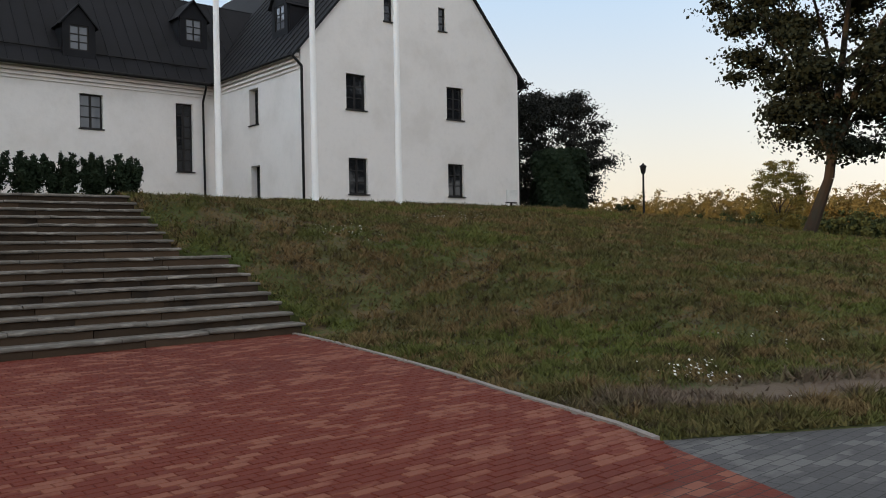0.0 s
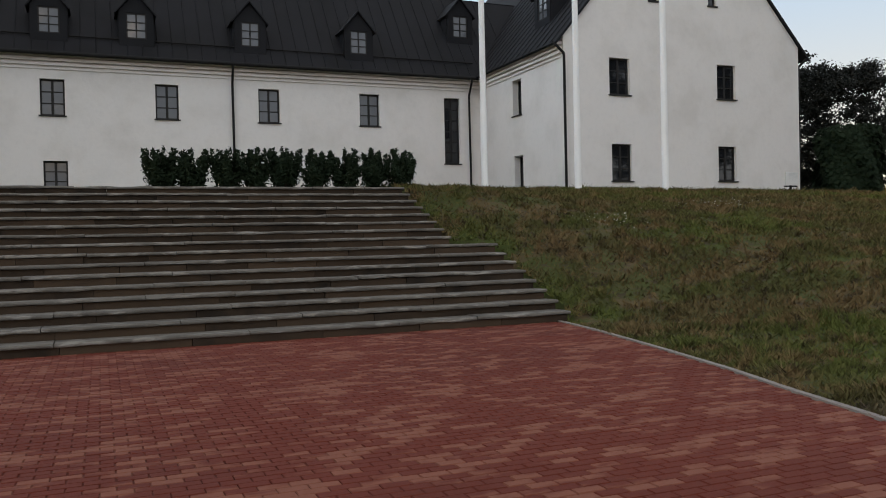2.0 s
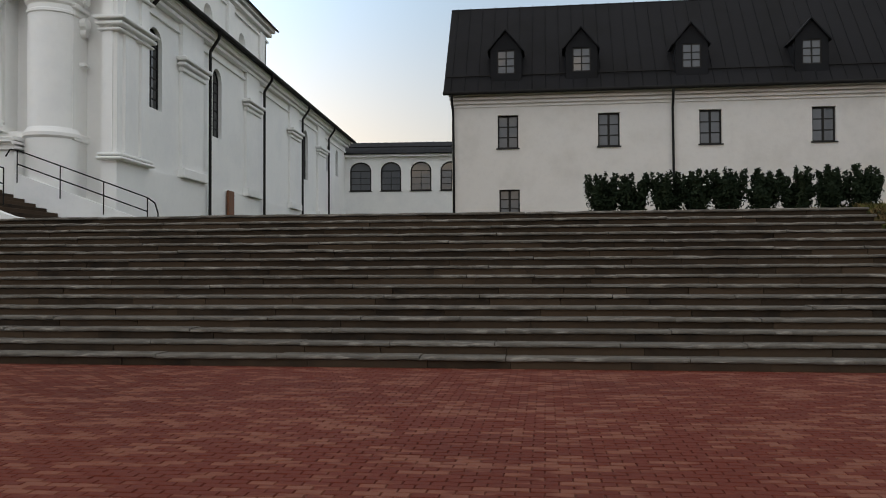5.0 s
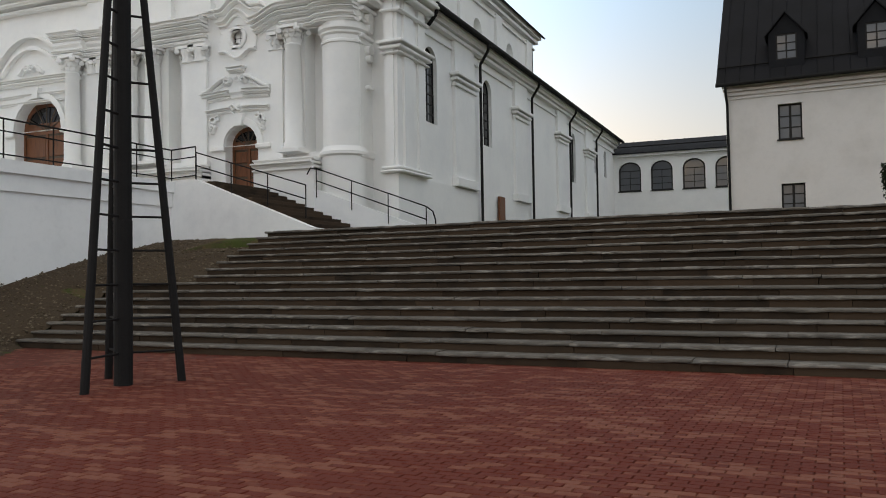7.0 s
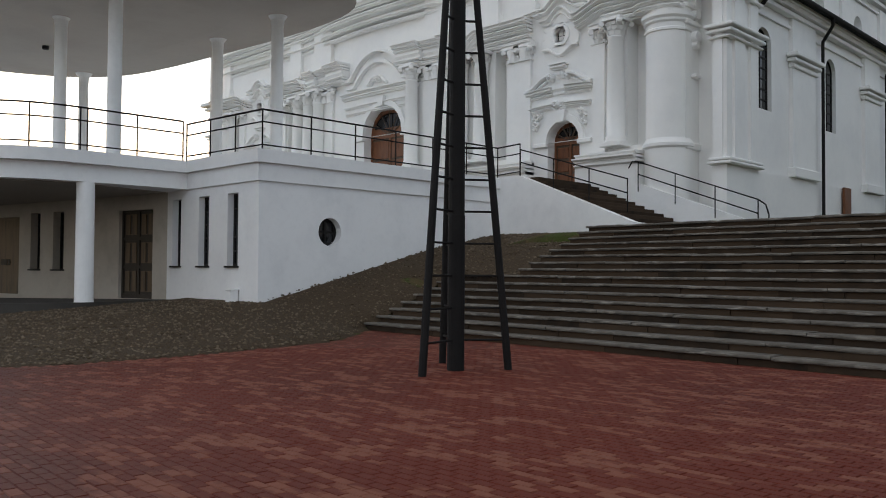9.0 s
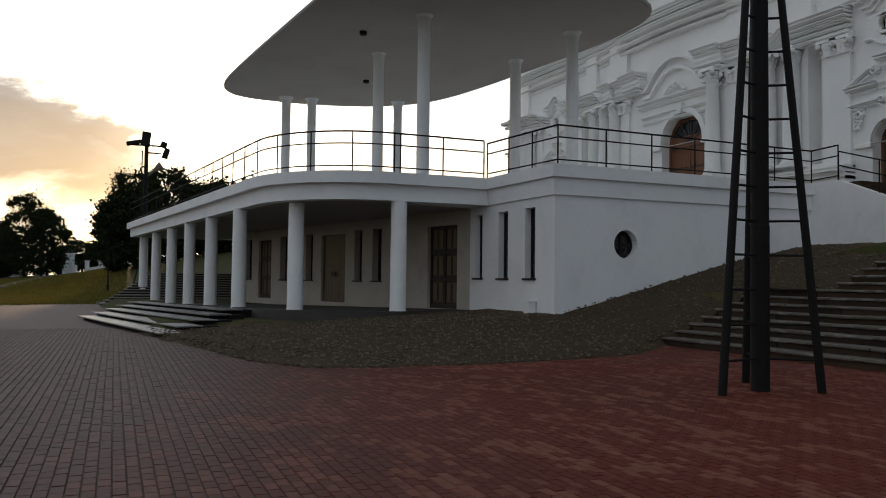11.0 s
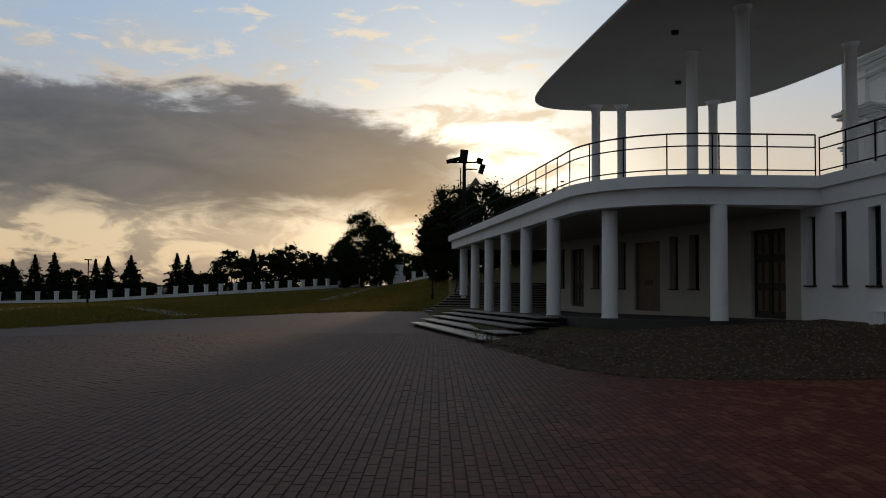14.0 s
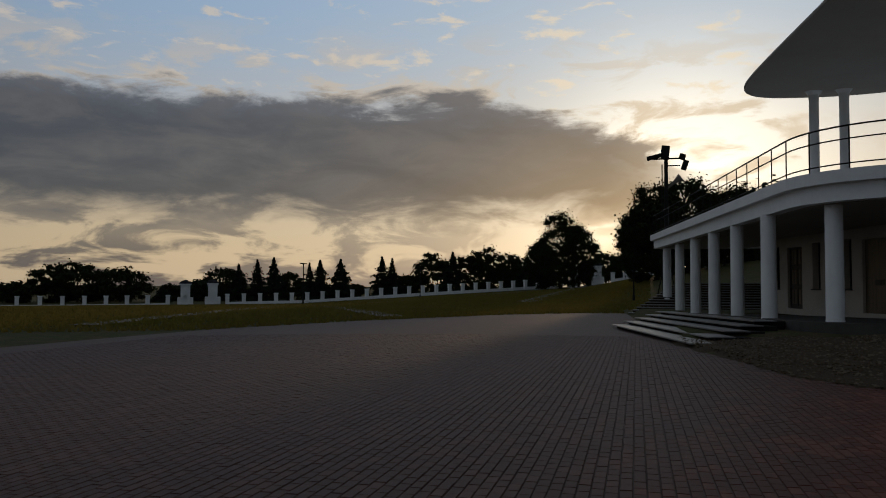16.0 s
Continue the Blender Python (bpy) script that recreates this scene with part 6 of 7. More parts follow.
# row of young conifers above the stairs
bush = None
rngb = random.Random(3)
for i in range(9):
    x = 1.45 + 0.76 * i
    y = 21.3 - 0.1 * i
    if bush is None:
        rng = np.random.default_rng(31)
        bush = thing("evergreen_shrub", (x, y, 2.92), "small bushy evergreen shrub in a row above the steps", "shrub", W, "row of shrubs")
        ORIGIN[bush] = Vector((0, 0, 0))
        n, sprays = 4200, 26
        # upright sprays, each narrowing to a loose tip
        ang = rng.uniform(0, 2 * np.pi, sprays)
        out = rng.uniform(0.05, 1.0, sprays) ** 0.6 * 0.37
        root = np.stack([np.cos(ang) * out * 0.75, np.sin(ang) * out * 0.75, rng.uniform(-0.05, 0.35, sprays)], 1)
        tip = np.stack([np.cos(ang) * out * 1.25, np.sin(ang) * out * 1.25, rng.uniform(0.62, 1.14, sprays) - out * 0.35], 1)
        k = rng.integers(0, sprays, n)
        f = rng.uniform(0, 1, n)
        e = rng.normal(size=(n, 3))
        e /= np.linalg.norm(e, axis=1, keepdims=True)
        pts = root[k] + (tip - root)[k] * f[:, None] + e * ((0.15 * (1 - f) ** 0.6 + 0.03) * rng.uniform(0.4, 1.0, n))[:, None]
        mesh_part("foliage", quads(pts, rng.uniform(0.07, 0.15, n), e + rng.normal(size=(n, 3)) * 0.7, rng, 0.4), 4, "needle", bush)
        bm = nb()
        tube(bm, (0, 0, -0.15), (0, 0, 0.8), 0.04, 0.015, 6)
        part("stem", bm, "bark", bush)
    else:
        copy_thing(bush, W @ pose(x + rngb.uniform(-0.06, 0.06), y, 2.9 + rngb.uniform(-0.06, 0.05), 0, 0, rngb.uniform(0, 360)))

# ---------------------------------------------------------------- western field: wall, gates, trees, lamps
GL, GRT = polar(117.0, 142), polar(90.7, 168)
wall = thing("boundary_wall", (*polar(104, 148), -1), "low white boundary wall with square pillars", "wall")
ORIGIN[wall] = Vector(wall.location)


def wall_line(a, b, n):
    a, b = Vector(a), Vector(b)
    d = (b - a).normalized()
    ang = math.atan2(d.y, d.x)
    for i in range(n + 1):
        q = a.lerp(b, i / n)
        z = land(q.x, q.y)
        bm = nb()
        box(bm, -0.28, 0.28, -0.28, 0.28, -0.6, 1.75)
        box(bm, -0.36, 0.36, -0.36, 0.36, 1.75, 1.9)
        bmesh.ops.transform(bm, matrix=Matrix.Translation((q.x, q.y, z)) @ Matrix.Rotation(ang, 4, "Z"), verts=bm.verts[:])
        part("pillar", bm, "white", wall)
        if i < n:
            r = a.lerp(b, (i + 1) / n)
            z2 = land(r.x, r.y)
            bm = nb()
            L = (r - q).length
            box(bm, 0.28, L - 0.28, -0.15, 0.15, -0.6, 0.55)
            for v in bm.verts:
                v.co.z += (z2 - z) * v.co.x / L
            bmesh.ops.transform(bm, matrix=Matrix.Translation((q.x, q.y, z)) @ Matrix.Rotation(ang, 4, "Z"), verts=bm.verts[:])
            part("low_wall", bm, "white", wall)


wall_line(polar(115.2, 142), polar(92.4, 166), 24)
wall_line(polar(133, 140), polar(119, 142), 11)
wall_line(polar(88.9, 166), polar(84.5, 150), 5)


def gate_tower(az, r):
    x, y, z = on_land(az, r, 0)
    t = thing("gate_pier", (x, y, z), "white gate pier with arched niche and cap", "gate pier", group="gate piers")
    ORIGIN[t] = Vector((0, 0, 0))
    t.rotation_euler = (0, 0, radians(az))
    bm = nb()
    panel(bm, rect(-0.75, 0.75, -0.6, 3.5), [arch(-0.32, 0.32, 0.3, 1.6, 0.32)], along_x(-0.7), 0.5)
    box(bm, -0.75, 0.75, -0.2, 0.7, -0.6, 3.5)
    part("body", bm, "white", t)
    bm = nb()
    box(bm, -0.92, 0.92, -0.87, 0.87, 3.5, 3.7)
    part("cornice", bm, "white", t)
    bm = nb()
    lathe(bm, 0, 0, [(1.1, 3.7), (0.75, 4.05), (0.2, 4.35)], 4)
    part("cap", bm, "roof", t)
    for s in (-1, 1):
        bm = nb()
        box(bm, s * 1.0 - 0.25, s * 1.0 + 0.25, -0.4, 0.4, -0.6, 1.5)
        bevel(bm, 0.05)
        part("buttress", bm, "white", t)


for az, r in ((117.9, 142), (116.15, 142), (91.5, 168), (89.9, 168)):
    gate_tower(az, r)


def px_az(px):
    return 100.5 - math.degrees(math.atan((px - 784) / 1454))


SP = [(288, 508, 0.9), (422, 470, 1.0), (455, 462, 1.0), (484, 458, 1.2), (547, 467, 0.9), (566, 462, 1.2), (602, 460, 1.3), (675, 455, 1.1), (693, 458, 0.9), (930, 462, 1.0), (800, 446, 1.3)]
for i, (px, top, w) in enumerate(SP):
    az = px_az(px)
    r = 172
    x, y, z = on_land(az, r, 0)
    hh = 1.55 + r * math.tan(radians(2.6 + (441 - top) / 25.4)) - z
    spruce((x, y, z), hh, w * 3.7, "dark spruce beyond the boundary wall", 40 + i)
DE = [(30, 505, 2.6), (88, 474, 3.0), (138, 473, 4.2), (215, 478, 4.6), (350, 500, 2.0), (395, 478, 3.6), (510, 485, 2.4), (628, 505, 1.8), (715, 488, 2.8), (765, 450, 3.4), (838, 446, 3.4), (872, 440, 4.2), (905, 456, 3.0), (950, 470, 3.0),
      (1075, 448, 4.0), (1045, 462, 3.0), (1105, 455, 3.5)]
for i, (px, top, w) in enumerate(DE):
    az = px_az(px)
    r = 178 if px < 1000 else 190
    x, y, z = on_land(az, r, 0)
    hh = 1.55 + r * math.tan(radians(2.6 + (441 - top) / 25.4)) - z
    broadleaf("field_tree", (x, y, z), hh, w * 1.3, "dark leafy tree beyond the boundary wall", "leaf", 5200, 0.6, 70, 0.25, 0.0, (0, 0), 60 + i, "trees along the wall", 4, tight=1.05)
for i, (az, r, hh, w) in enumerate(((92.5, 150, 12.6, 4.3), (91.2, 156, 11.0, 3.6), (93.7, 158, 8.0, 3.2), (86.0, 100, 11.6, 4.0), (87.2, 104, 9.0, 2.4), (84.0, 102, 12.2, 4.8), (81.0, 104, 11.5, 4.8))):
    x, y, z = on_land(az, r, 0)
    hh += 2.2 - z
    broadleaf("field_tree", (x, y, z), hh, w * 1.0, "tall dark leafy tree on the field edge", "leaf", 22000, 0.34, 170, 0.3, 0.0, (0, 0), 90 + i, "trees along the wall", 8)
# Mostly hidden row, added to keep the low sun off the square.
for i in range(11):
    az = 78 - i * 2.7
    x, y, z = on_land(az, 112 + (i % 3) * 6, 0)
    broadleaf("park_tree", (x, y, z), 15.4 - z, 5.6, "leafy tree behind the terrace building, added to block the low sun", "leaf", 1500, 0.8, 40, 0.3, 0.1, (0, 0), 120 + i, "park trees", 4)
far_wood("western_thicket", 94, 136, 182, 192, 3.0, 5.0, 60, "leaf", "dark thicket behind the boundary wall", 27, -2.5)
far_wood("park_thicket", 60, 83, 116, 130, 7.0, 10.5, 45, "leaf", "dense park thicket on the bank", 28, 3.5)
far_wood("western_woods", 86, 150, 420, 520, 6, 11, 120, "leaf", "low dark line of distant western woods", 25, -7.0)


def lamp_post(name, loc, h, label, head="box"):
    t = thing(name, loc, label, "lamp", group="park lamps")
    ORIGIN[t] = Vector((0, 0, 0))
    bm = nb()
    lathe(bm, 0, 0, [(0.11, -0.3), (0.11, 0.5), (0.07, 0.55), (0.055, h - 0.5)], 10)
    part("pole", bm, "iron", t)
    bm = nb()
    if head == "lantern":
        lathe(bm, 0, 0, [(0.05, h - 0.52), (0.12, h - 0.45), (0.19, h - 0.08), (0.22, h - 0.05), (0.06, h + 0.06), (0.02, h + 0.14)], 6)
    else:
        box(bm, -0.75, 0.75, -0.12, 0.12, h - 0.12, h)
        box(bm, -0.06, 0.06, -0.06, 0.06, h - 0.6, h - 0.1)
        bevel(bm, 0.02)
    part("lantern", bm, "iron", t)
    return t


x, y = polar(-57.35, 49)
lamp_post("street_lamp", (x, y, 2.45), 3.55, "dark iron lantern lamp on the lawn", "lantern")
lamp_post("street_lamp", on_land(110.2, 89), 4.5, "dark lamp post on the field")
lamp_post("street_lamp", on_land(102.15, 131), 4.5, "dark lamp post far on the field")
lamp_post("street_lamp", on_land(87.6, 70), 2.6, "slim dark lamp post by the path")

# floodlight mast
fx, fy = polar(85.45, 62)
fm = thing("floodlight_mast", (fx, fy, 0.2), "dark mast with floodlights and loudspeakers", "mast")
ORIGIN[fm] = Vector((0, 0, 0))
fm.rotation_euler = (0, 0, radians(85.45))
bm = nb()
tube(bm, (0, 0, -0.4), (0, 0, 7.2), 0.19, 0.16, 12)
tube(bm, (0, 0, 7.2), (0, 0, 10.9), 0.15, 0.13, 12)
part("pole", bm, "iron", fm)
bm = nb()
tube(bm, (-0.28, -0.02, -0.4), (-0.28, -0.02, 10.3), 0.045, 0.04, 8)
part("conduit", bm, "iron", fm)
bm = nb()
tube(bm, (-1.0, 0, 10.72), (1.1, 0, 10.72), 0.06, n=8)
tube(bm, (0.1, 0, 10.2), (1.0, 0, 10.2), 0.05, n=8)
part("crossbar", bm, "iron", fm)
for cx, cy, cz, a, b, c, tilt in ((-0.05, -0.1, 11.15, 0.30, 0.25, 0.50, 6), (-0.85, -0.15, 10.85, 0.52, 0.32, 0.12, -14), (1.15, -0.15, 10.8, 0.22, 0.28, 0.2, 20), (1.32, -0.1, 10.2, 0.2, 0.25, 0.36, 18)):
    bm = nb()
    box(bm, -a, a, -b, b, -c, c)
    bevel(bm, 0.06, 2)
    bm.transform(Matrix.Translation((cx, cy, cz)) @ Matrix.Rotation(radians(tilt), 4, "Y"))
    part("floodlight", bm, "iron", fm)
bm = nb()
tube(bm, (0.1, 0, 8.55), (0.55, -0.1, 8.95), 0.06, 0.12, 12)
tube(bm, (0.55, -0.1, 8.95), (1.05, -0.2, 9.3), 0.12, 0.34, 16)
part("loudspeaker", bm, "kerb", fm)
for sx in (-1, 1):
    bm = nb()
    tube(bm, (sx * 0.9, 0, -0.4), (sx * 0.14, 0, 3.2), 0.05, 0.04, 6)
    part("stay", bm, "iron", fm)

# pale paths across the field
def path_strip(name, pts, w, label):
    bm = nb()
    prev = None
    for i in range(len(pts) - 1):
        a, b = Vector(pts[i]), Vector(pts[i + 1])
        n = max(1, int((b - a).length / 4))
        d = (b - a).normalized()
        s = Vector((-d.y, d.x)) * w / 2
        for j in range(n + 1):
            q = a.lerp(b, j / n)
            z = land(q.x, q.y) + 0.05
            row = (bm.verts.new((q.x + s.x, q.y + s.y, z)), bm.verts.new((q.x - s.x, q.y - s.y, z)))
            if prev:
                bm.faces.new((prev[0], row[0], row[1], prev[1]))
            prev = row
    bmesh.ops.recalc_face_normals(bm, faces=bm.faces[:])
    for f in bm.faces:
        if f.normal.z < 0:
            f.normal_flip()
    return setting(name, bm, "path", label, "path")


path_strip("path_1", [(-75, -6.5), (-120, -4.5), polar(90.7, 170)], 1.6, "pale gravel path across the field")
path_strip("path_2", [(-40, -10), (-60, -20), (-90, -40), polar(117, 142)], 1.4, "pale gravel path to the gate")
path_strip("path_3", [(-28, -19), (-60, -24), (-100, -22), (-150, -10)], 1.2, "pale gravel path over the grass")

# low stone steps before the portico
psteps = thing("portico_steps", (-28, 2.5, 0), "low polished grey stone steps with overhanging slabs", "stairs")
for k in range(5):
    f = k / 4
    L = Vector((-32.4 - 3.2 * f, 0.42 + 1.85 * f))
    R = Vector((-22.0 - 4.6 * f, 2.2 + 2.35 * f))
    d = (R - L).normalized()
    nrm = Vector((-d.y, d.x))
    z = 0.02 + 0.105 * (k + 1)
    bm = nb()
    prism(bm, [tuple(L), tuple(R), tuple(R + nrm * 0.72), tuple(L + nrm * 0.72)], z - 0.035, z)
    part("slab", bm, "granite", psteps)
    bm = nb()
    i0, i1 = L + d * 0.3 + nrm * 0.16, R - d * 0.3 + nrm * 0.16
    prism(bm, [tuple(i0), tuple(i1), tuple(i1 + nrm * 1.1), tuple(i0 + nrm * 1.1)], -0.1, z - 0.037)
    part("riser", bm, "blackstone", psteps)

# garden steps climbing the bank behind the portico; lit treads and shaded risers by colour
gx, gy = polar(82.3, 50)
gsteps = thing("garden_steps", (gx, gy, -0.1), "wide garden steps up the bank, treads coloured paler as if lit", "stairs")
ORIGIN[gsteps] = Vector((0, 0, 0))
gsteps.rotation_euler = (0, 0, radians(82.3))
for k in range(13):
    bm = nb()
    box(bm, -5.0 + 0.2 * k, 5.5, k * 0.55 + 0.06, k * 0.55 + 0.7, -0.6, 0.15 * (k + 1) - 0.06)
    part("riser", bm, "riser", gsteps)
    bm = nb()
    box(bm, -5.05 + 0.2 * k, 5.55, k * 0.55, k * 0.55 + 0.6, 0.15 * (k + 1) - 0.06, 0.15 * (k + 1))
    bevel(bm, 0.012)
    part("tread", bm, "granite", gsteps)

# ---------------------------------------------------------------- gravel bank
def gravel_cell(x, y):
    p = WI @ Vector((x, y, 0))
    if y < 1.9 or x > -13.0:
        return False
    if p.x > -17.2 and 13.1 < p.y < 16.1:
        return False
    if p.x > -14.85 and p.y > 13.1:
        return False
    if x < TX + 0.02 and y > TY:
        return False
    if x < -23.6 and y > 5.6:
        return False
    return True


def build_gravel():
    bm = nb()
    st = 0.3
    vs = {}
    for i in range(int(-25.5 / st), int(-12.9 / st) + 1):
        for j in range(int(1.8 / st), int(23.4 / st)):
            x, y = i * st, j * st
            if not gravel_cell(x + st / 2, y + st / 2):
                continue
            q = []
            for a, b in ((0, 0), (1, 0), (1, 1), (0, 1)):
                key = (i + a, j + b)
                if key not in vs:
                    X, Y = key[0] * st, key[1] * st
                    vs[key] = bm.verts.new((X, Y, (-0.06 if in_plaza(X, Y) else gravel_height(X, Y) + 0.015) + noise.noise(Vector((X, Y, 0)) * 1.3) * 0.02))
                q.append(vs[key])
            bm.faces.new(q)
    return setting("gravel_bed", bm, "gravel", "brown gravel bank between the stairs and the terrace", "gravel", smooth=True)


build_gravel()


def pebbles():
    rng = np.random.default_rng(51)
    out, faces = [], []
    base = np.array([(1, 0, 0), (-1, 0, 0), (0, 1, 0), (0, -1, 0), (0, 0, 0.7), (0, 0, -0.7)], float)
    tri = [(0, 2, 4), (2, 1, 4), (1, 3, 4), (3, 0, 4), (2, 0, 5), (1, 2, 5), (3, 1, 5), (0, 3, 5)]
    for _ in range(16000):
        x, y = rng.uniform(-25, -13.2), rng.uniform(2, 23)
        if not gravel_cell(x, y) or in_plaza(x, y):
            continue
        s = rng.uniform(0.018, 0.05)
        k = len(out)
        z = gravel_height(x, y) + 0.02
        a = rng.uniform(0, 6.28)
        R = np.array([[math.cos(a), -math.sin(a), 0], [math.sin(a), math.cos(a), 0], [0, 0, 1]])
        for b in base * rng.uniform(0.6, 1.3, (6, 1)):
            out.append((R @ b) * s + np.array([x, y, z]))
        faces += [(i + k, j + k, l + k) for i, j, l in tri]
    me = bpy.data.meshes.new("pebbles")
    me.from_pydata([tuple(v) for v in out], [], faces)
    me.materials.append(M["pebble"])
    tagged(new("pebbles", me), "loose brown and grey gravel stones", "gravel", "", "stuff")


pebbles()

# ---------------------------------------------------------------- kerb, grass and weeds
kerb = thing("kerb", (7.2, 8, 0), "low concrete edging between paving and lawn", "kerb", C)
for (x1, y1), (x2, y2) in zip(KERB[:9], KERB[1:9]):
    a, b = Vector((x1, y1)), Vector((x2, y2))
    n = max(1, round((b - a).length / 1.0))
    d = (b - a).normalized()
    s = Vector((-d.y, d.x)) * 0.036
    for i in range(n):
        p, q = a.lerp(b, i / n) + d * 0.006, a.lerp(b, (i + 1) / n) - d * 0.006
        bm = nb()
        prism(bm, [tuple(p - s), tuple(q - s), tuple(q + s), tuple(p + s)], -0.15, 0.018)
        part("kerb_stone", bm, "kerb", kerb)


def on_lawn(x, y):
    p = WI @ Vector((x, y, 0))
    if x < kerb_x(y) + 0.05 and p.y < 13.0:
        return False
    if p.y >= 13.0 and p.x < (8.05 if p.y < 16.4 else 7.15):
        return False
    if y < 3.4 - (x - 5.7) * 0.6:
        return False
    if p.y > 29.6 and p.x > 18:
        return False
    return True


def soil(x, y):
    """How bare the turf is: trodden soil beside the roadway."""
    d = math.hypot((x - 8.6) / 1.9, (y - 3.55 + 0.45 * (x - 8.6)) / 0.55)
    return max(0.0, min(0.96, 1.5 - d + 0.8 * noise.noise(Vector((x * 1.5, y * 1.5, 1.0)))))


def grass_blades():
    rng = np.random.default_rng(61)
    vs = []
    n = 0
    while n < 300000:
        r = 6 + 36 * rng.uniform() ** 1.25
        az = rng.uniform(-82, -12)
        x, y = polar(az, r)
        n += 1
        if not on_lawn(x, y):
            continue
        tuft = noise.noise(Vector((x * 0.8, y * 0.8, 3.0)))
        clump = noise.noise(Vector((x * 2.6, y * 2.6, 7.0)))
        bare = soil(x, y)
        if rng.uniform() < bare or (tuft + 0.5 * clump < -0.22 and rng.uniform() < 0.6):
            continue
        z = land(x, y) - 0.01
        if y > 13.0 and x < 10.5:
            z += 0.05
        h = 1.25 * (0.02 + 0.04 * rng.uniform() + 0.08 * max(0.0, tuft) + 0.13 * max(0.0, clump - 0.1)) * (1.0 + 0.012 * r)
        w = 0.008 + 0.0009 * r
        a = rng.uniform(0, 6.28)
        dx, dy = math.cos(a) * w, math.sin(a) * w
        lx, ly = rng.normal() * h * 0.7, rng.normal() * h * 0.7
        vs += [(x - dx, y - dy, z), (x + dx, y + dy, z), (x + lx, y + ly, z + h)]
    me = bpy.data.meshes.new("lawn_grass")
    me.from_pydata(vs, [], np.arange(len(vs)).reshape(-1, 3).tolist())
    me.materials.append(M["blade"])
    tagged(new("lawn_grass", me), "short uneven lawn grass with dry brown blades", "grass", "", "stuff")


grass_blades()


def translucent_grass():
    # Part of the low sunlight is put into this yellow blade colour.
    m = material("sunlit_field_grass", (0.15, 0.125, 0.026), 0.9, spec=0.1, dark=(0.19, 0.135, 0.035), scale=0.2, amount=0.7, island=0.4, random_colour=(0.13, 0.12, 0.03))
    nt = m.node_tree
    bsdf = nt.nodes["Principled BSDF"]
    tr = nt.nodes.new("ShaderNodeBsdfTranslucent")
    nt.links.new(bsdf.inputs["Base Color"].links[0].from_socket, tr.inputs["Color"])
    mix = nd(nt, "ShaderNodeMixShader", ins={0: 0.5, 1: bsdf.outputs[0], 2: tr.outputs[0]})
    nt.links.new(mix.outputs[0], nt.nodes["Material Output"].inputs["Surface"])
    return m


M["fieldgrass"] = translucent_grass()


def field_blades():
    """Longer grass of the western field, thin enough for the low sun to shine through."""
    rng = np.random.default_rng(62)
    vs = []
    for _ in range(105000):
        r, az = 30 + 115 * rng.uniform() ** 0.9, rng.uniform(86.5, 134)
        x, y = polar(az, r)
        if in_plaza(x, y) or (y > 1.5 and x > -56):
            continue
        z = land(x, y) - 0.03
        h, w = rng.uniform(0.08, 0.2), 0.03 + 0.0012 * r
        a = rng.uniform(0, 6.28)
        dx, dy = math.cos(a) * w, math.sin(a) * w
        vs += [(x - dx, y - dy, z), (x + dx, y + dy, z), (x + rng.normal() * h * 0.4, y + rng.normal() * h * 0.4, z + h)]
    me = bpy.data.meshes.new("field_grass")
    me.from_pydata(vs, [], np.arange(len(vs)).reshape(-1, 3).tolist())
    me.materials.append(M["fieldgrass"])
    tagged(new("field_grass", me), "yellow-green field grass lit by the low sun", "grass", "", "stuff")


field_blades()


def flower_patch(name, cx, cy, rx, ry, n, label, seed):
    rng = np.random.default_rng(seed)
    vs = []
    for _ in range(n):
        x, y = cx + rng.normal() * rx, cy + rng.normal() * ry
        z = land(x, y) + rng.uniform(0.06, 0.2)
        c = np.array([[x, y, z]])
        vs.append(quads(c, np.array([rng.uniform(0.02, 0.042)]), np.array([[0, -0.5, 1.0]]) + rng.normal(size=(1, 3)) * 0.3, rng))
    v = np.concatenate(vs)
    me = bpy.data.meshes.new(name)
    me.from_pydata(v.tolist(), [], np.arange(len(v)).reshape(-1, 4).tolist())
    me.materials.append(M["flower"])
    tagged(new(name, me), label, "flowers", "", "stuff")


flower_patch("daisies", 12.6, 16.5, 0.5, 0.5, 60, "small white daisies on the bank", 71)
flower_patch("daisies", 17.5, 18.0, 1.3, 0.5, 70, "scattered white daisies on the lawn", 72)
flower_patch("daisies", 8.35, 4.5, 0.22, 0.2, 50, "white clover flowers near the kerb", 73)
flower_patch("daisies", 10.5, 5.0, 1.8, 0.8, 22, "scattered white clover in the grass", 74)

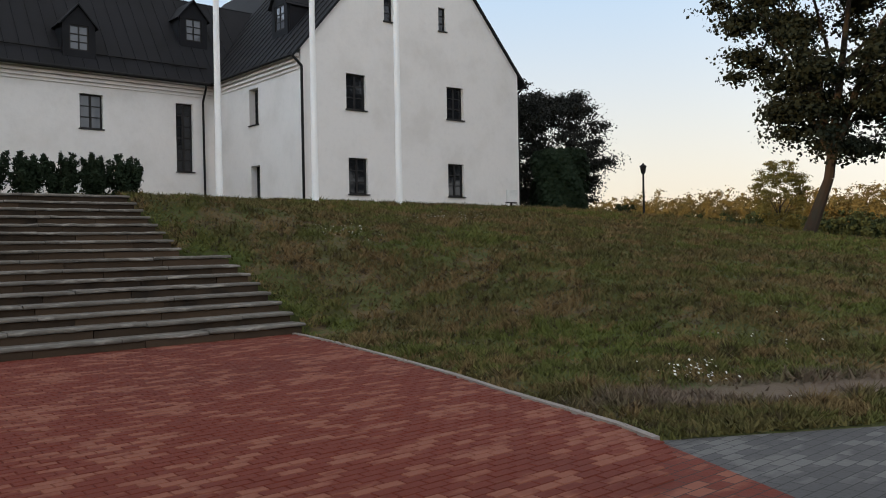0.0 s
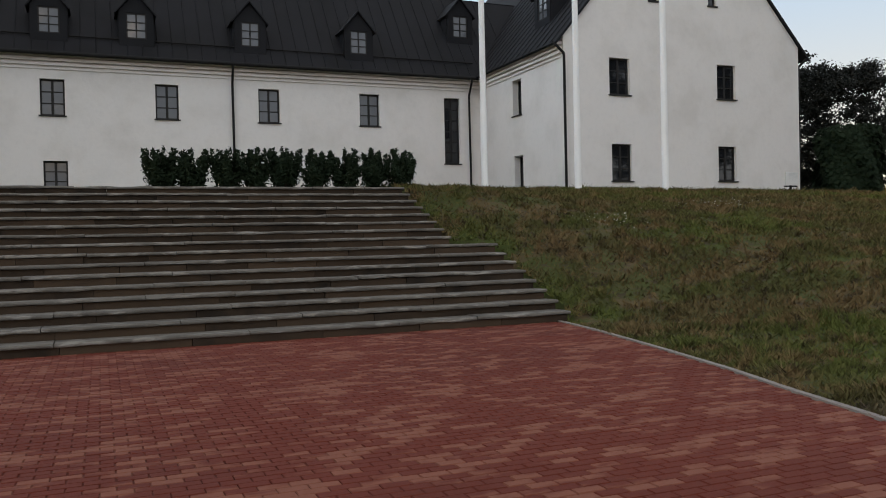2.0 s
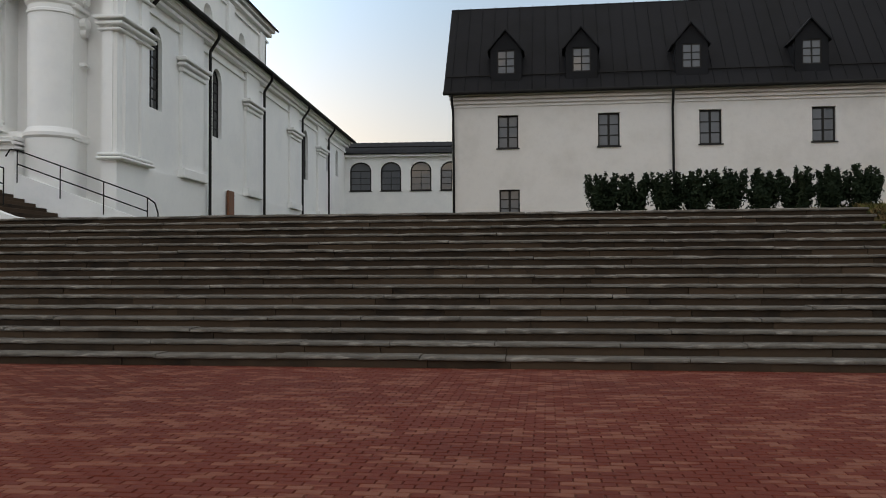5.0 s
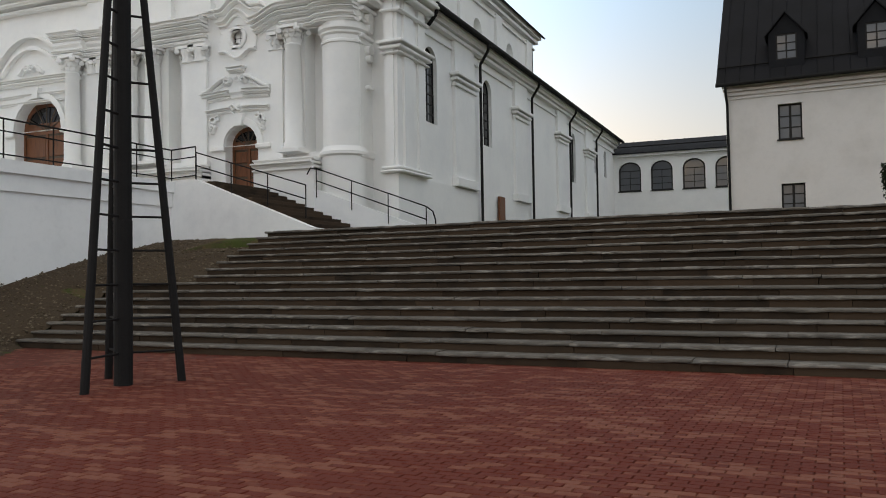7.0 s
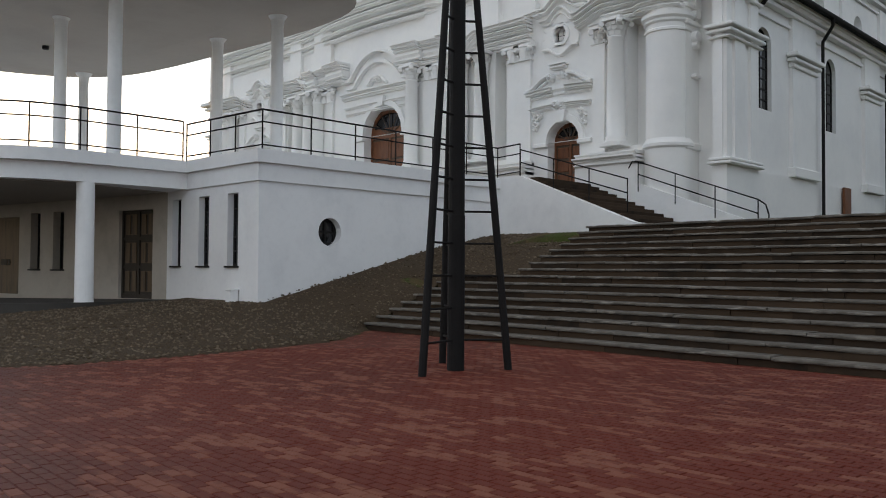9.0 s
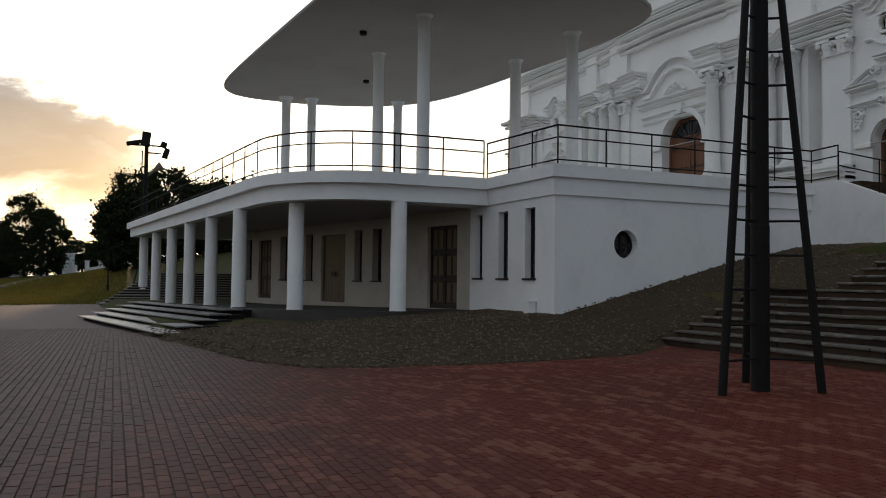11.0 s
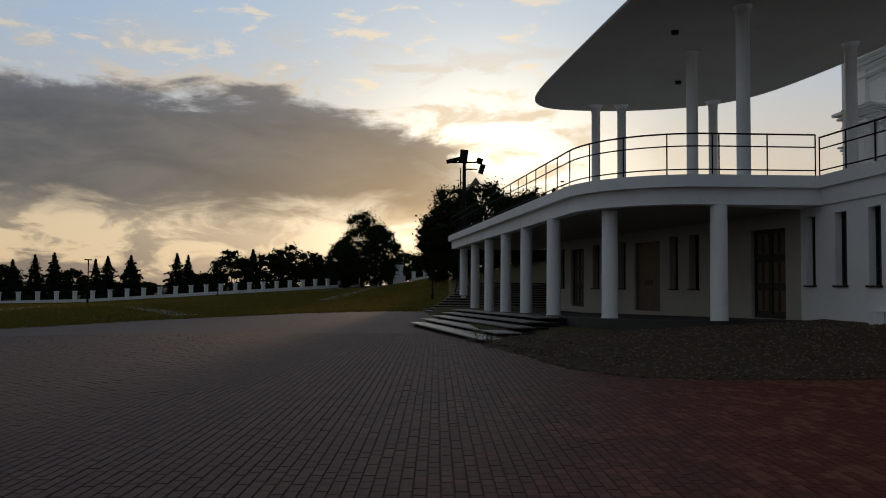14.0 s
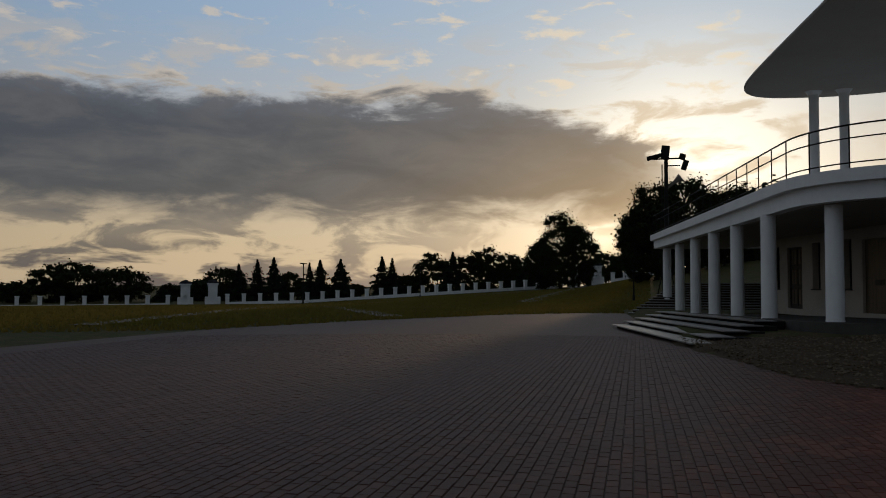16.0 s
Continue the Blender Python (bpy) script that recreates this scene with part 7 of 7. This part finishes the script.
# ---------------------------------------------------------------- paving blocks
def build_pavers():
    rng = np.random.default_rng(81)
    lx, ly, gap, ch = 0.2, 0.1, 0.005, 0.006
    verts, faces = [], []
    shared = None
    count = 0
    ca, sa = math.cos(radians(-2.7)), math.sin(radians(-2.7))
    for j in range(int(-14 / 0.105), int(13.6 / 0.105)):
        y = j * 0.105
        off = (j % 2) * 0.1025
        for i in range(int(-27 / 0.205), int(9 / 0.205)):
            x = i * 0.205 + off
            X, Y = ca * (x + 0.1) - sa * (y + 0.05), sa * (x + 0.1) + ca * (y + 0.05)
            r = math.hypot(X, Y)
            az = math.degrees(math.atan2(-X, Y))
            if r < 4.2 or r > (16.5 if az < 58 else 27.0) or not -60 < az < 135 or y > 12.95:
                continue
            if not in_plaza(X, Y):
                continue
            dz = rng.normal() * 0.0012
            if 4.6 < y < 5.5 and -3.9 < x < 1.9 and count < 300:
                if shared is None:
                    bm = nb()
                    box(bm, -lx / 2, lx / 2, -ly / 2, ly / 2, -0.03, 0.0)
                    bmesh.ops.bevel(bm, geom=[e for e in bm.edges if all(v.co.z > -0.01 for v in e.verts)], offset=0.005, segments=1, affect="EDGES")
                    shared = bpy.data.meshes.new("paver")
                    bm.to_mesh(shared)
                    bm.free()
                    shared.materials.append(M["paver_one"])
                o = new("paver", shared)
                o.parent = plaza
                o.matrix_local = Matrix.Translation((X, Y, dz)) @ Matrix.Rotation(radians(-2.7), 4, "Z")
                count += 1
                continue
            k = len(verts)
            for zz, e in ((dz, ch), (-0.011, 0.0)):
                for a, b in ((0, 0), (1, 0), (1, 1), (0, 1)):
                    px = x + (e if a == 0 else lx - e)
                    py = y + (e if b == 0 else ly - e)
                    verts.append((ca * px - sa * py, sa * px + ca * py, zz))
            faces.append((k, k + 1, k + 2, k + 3))
            for a in range(4):
                b = (a + 1) % 4
                faces.append((k + 4 + a, k + 4 + b, k + b, k + a))
    me = bpy.data.meshes.new("paver_field")
    me.from_pydata(verts, [], faces)
    me.materials.append(M["paver"])
    ob = new("paver_field", me)
    ob.parent = plaza
    ob["kind"] = "stuff"


M["paver_one"] = M["paver"].copy()
_nt = M["paver_one"].node_tree
_info = _nt.nodes.new("ShaderNodeObjectInfo")
for _l in list(_nt.links):
    if _l.from_socket.name == "Random Per Island":
        _nt.links.new(_info.outputs["Random"], _l.to_socket)
build_pavers()
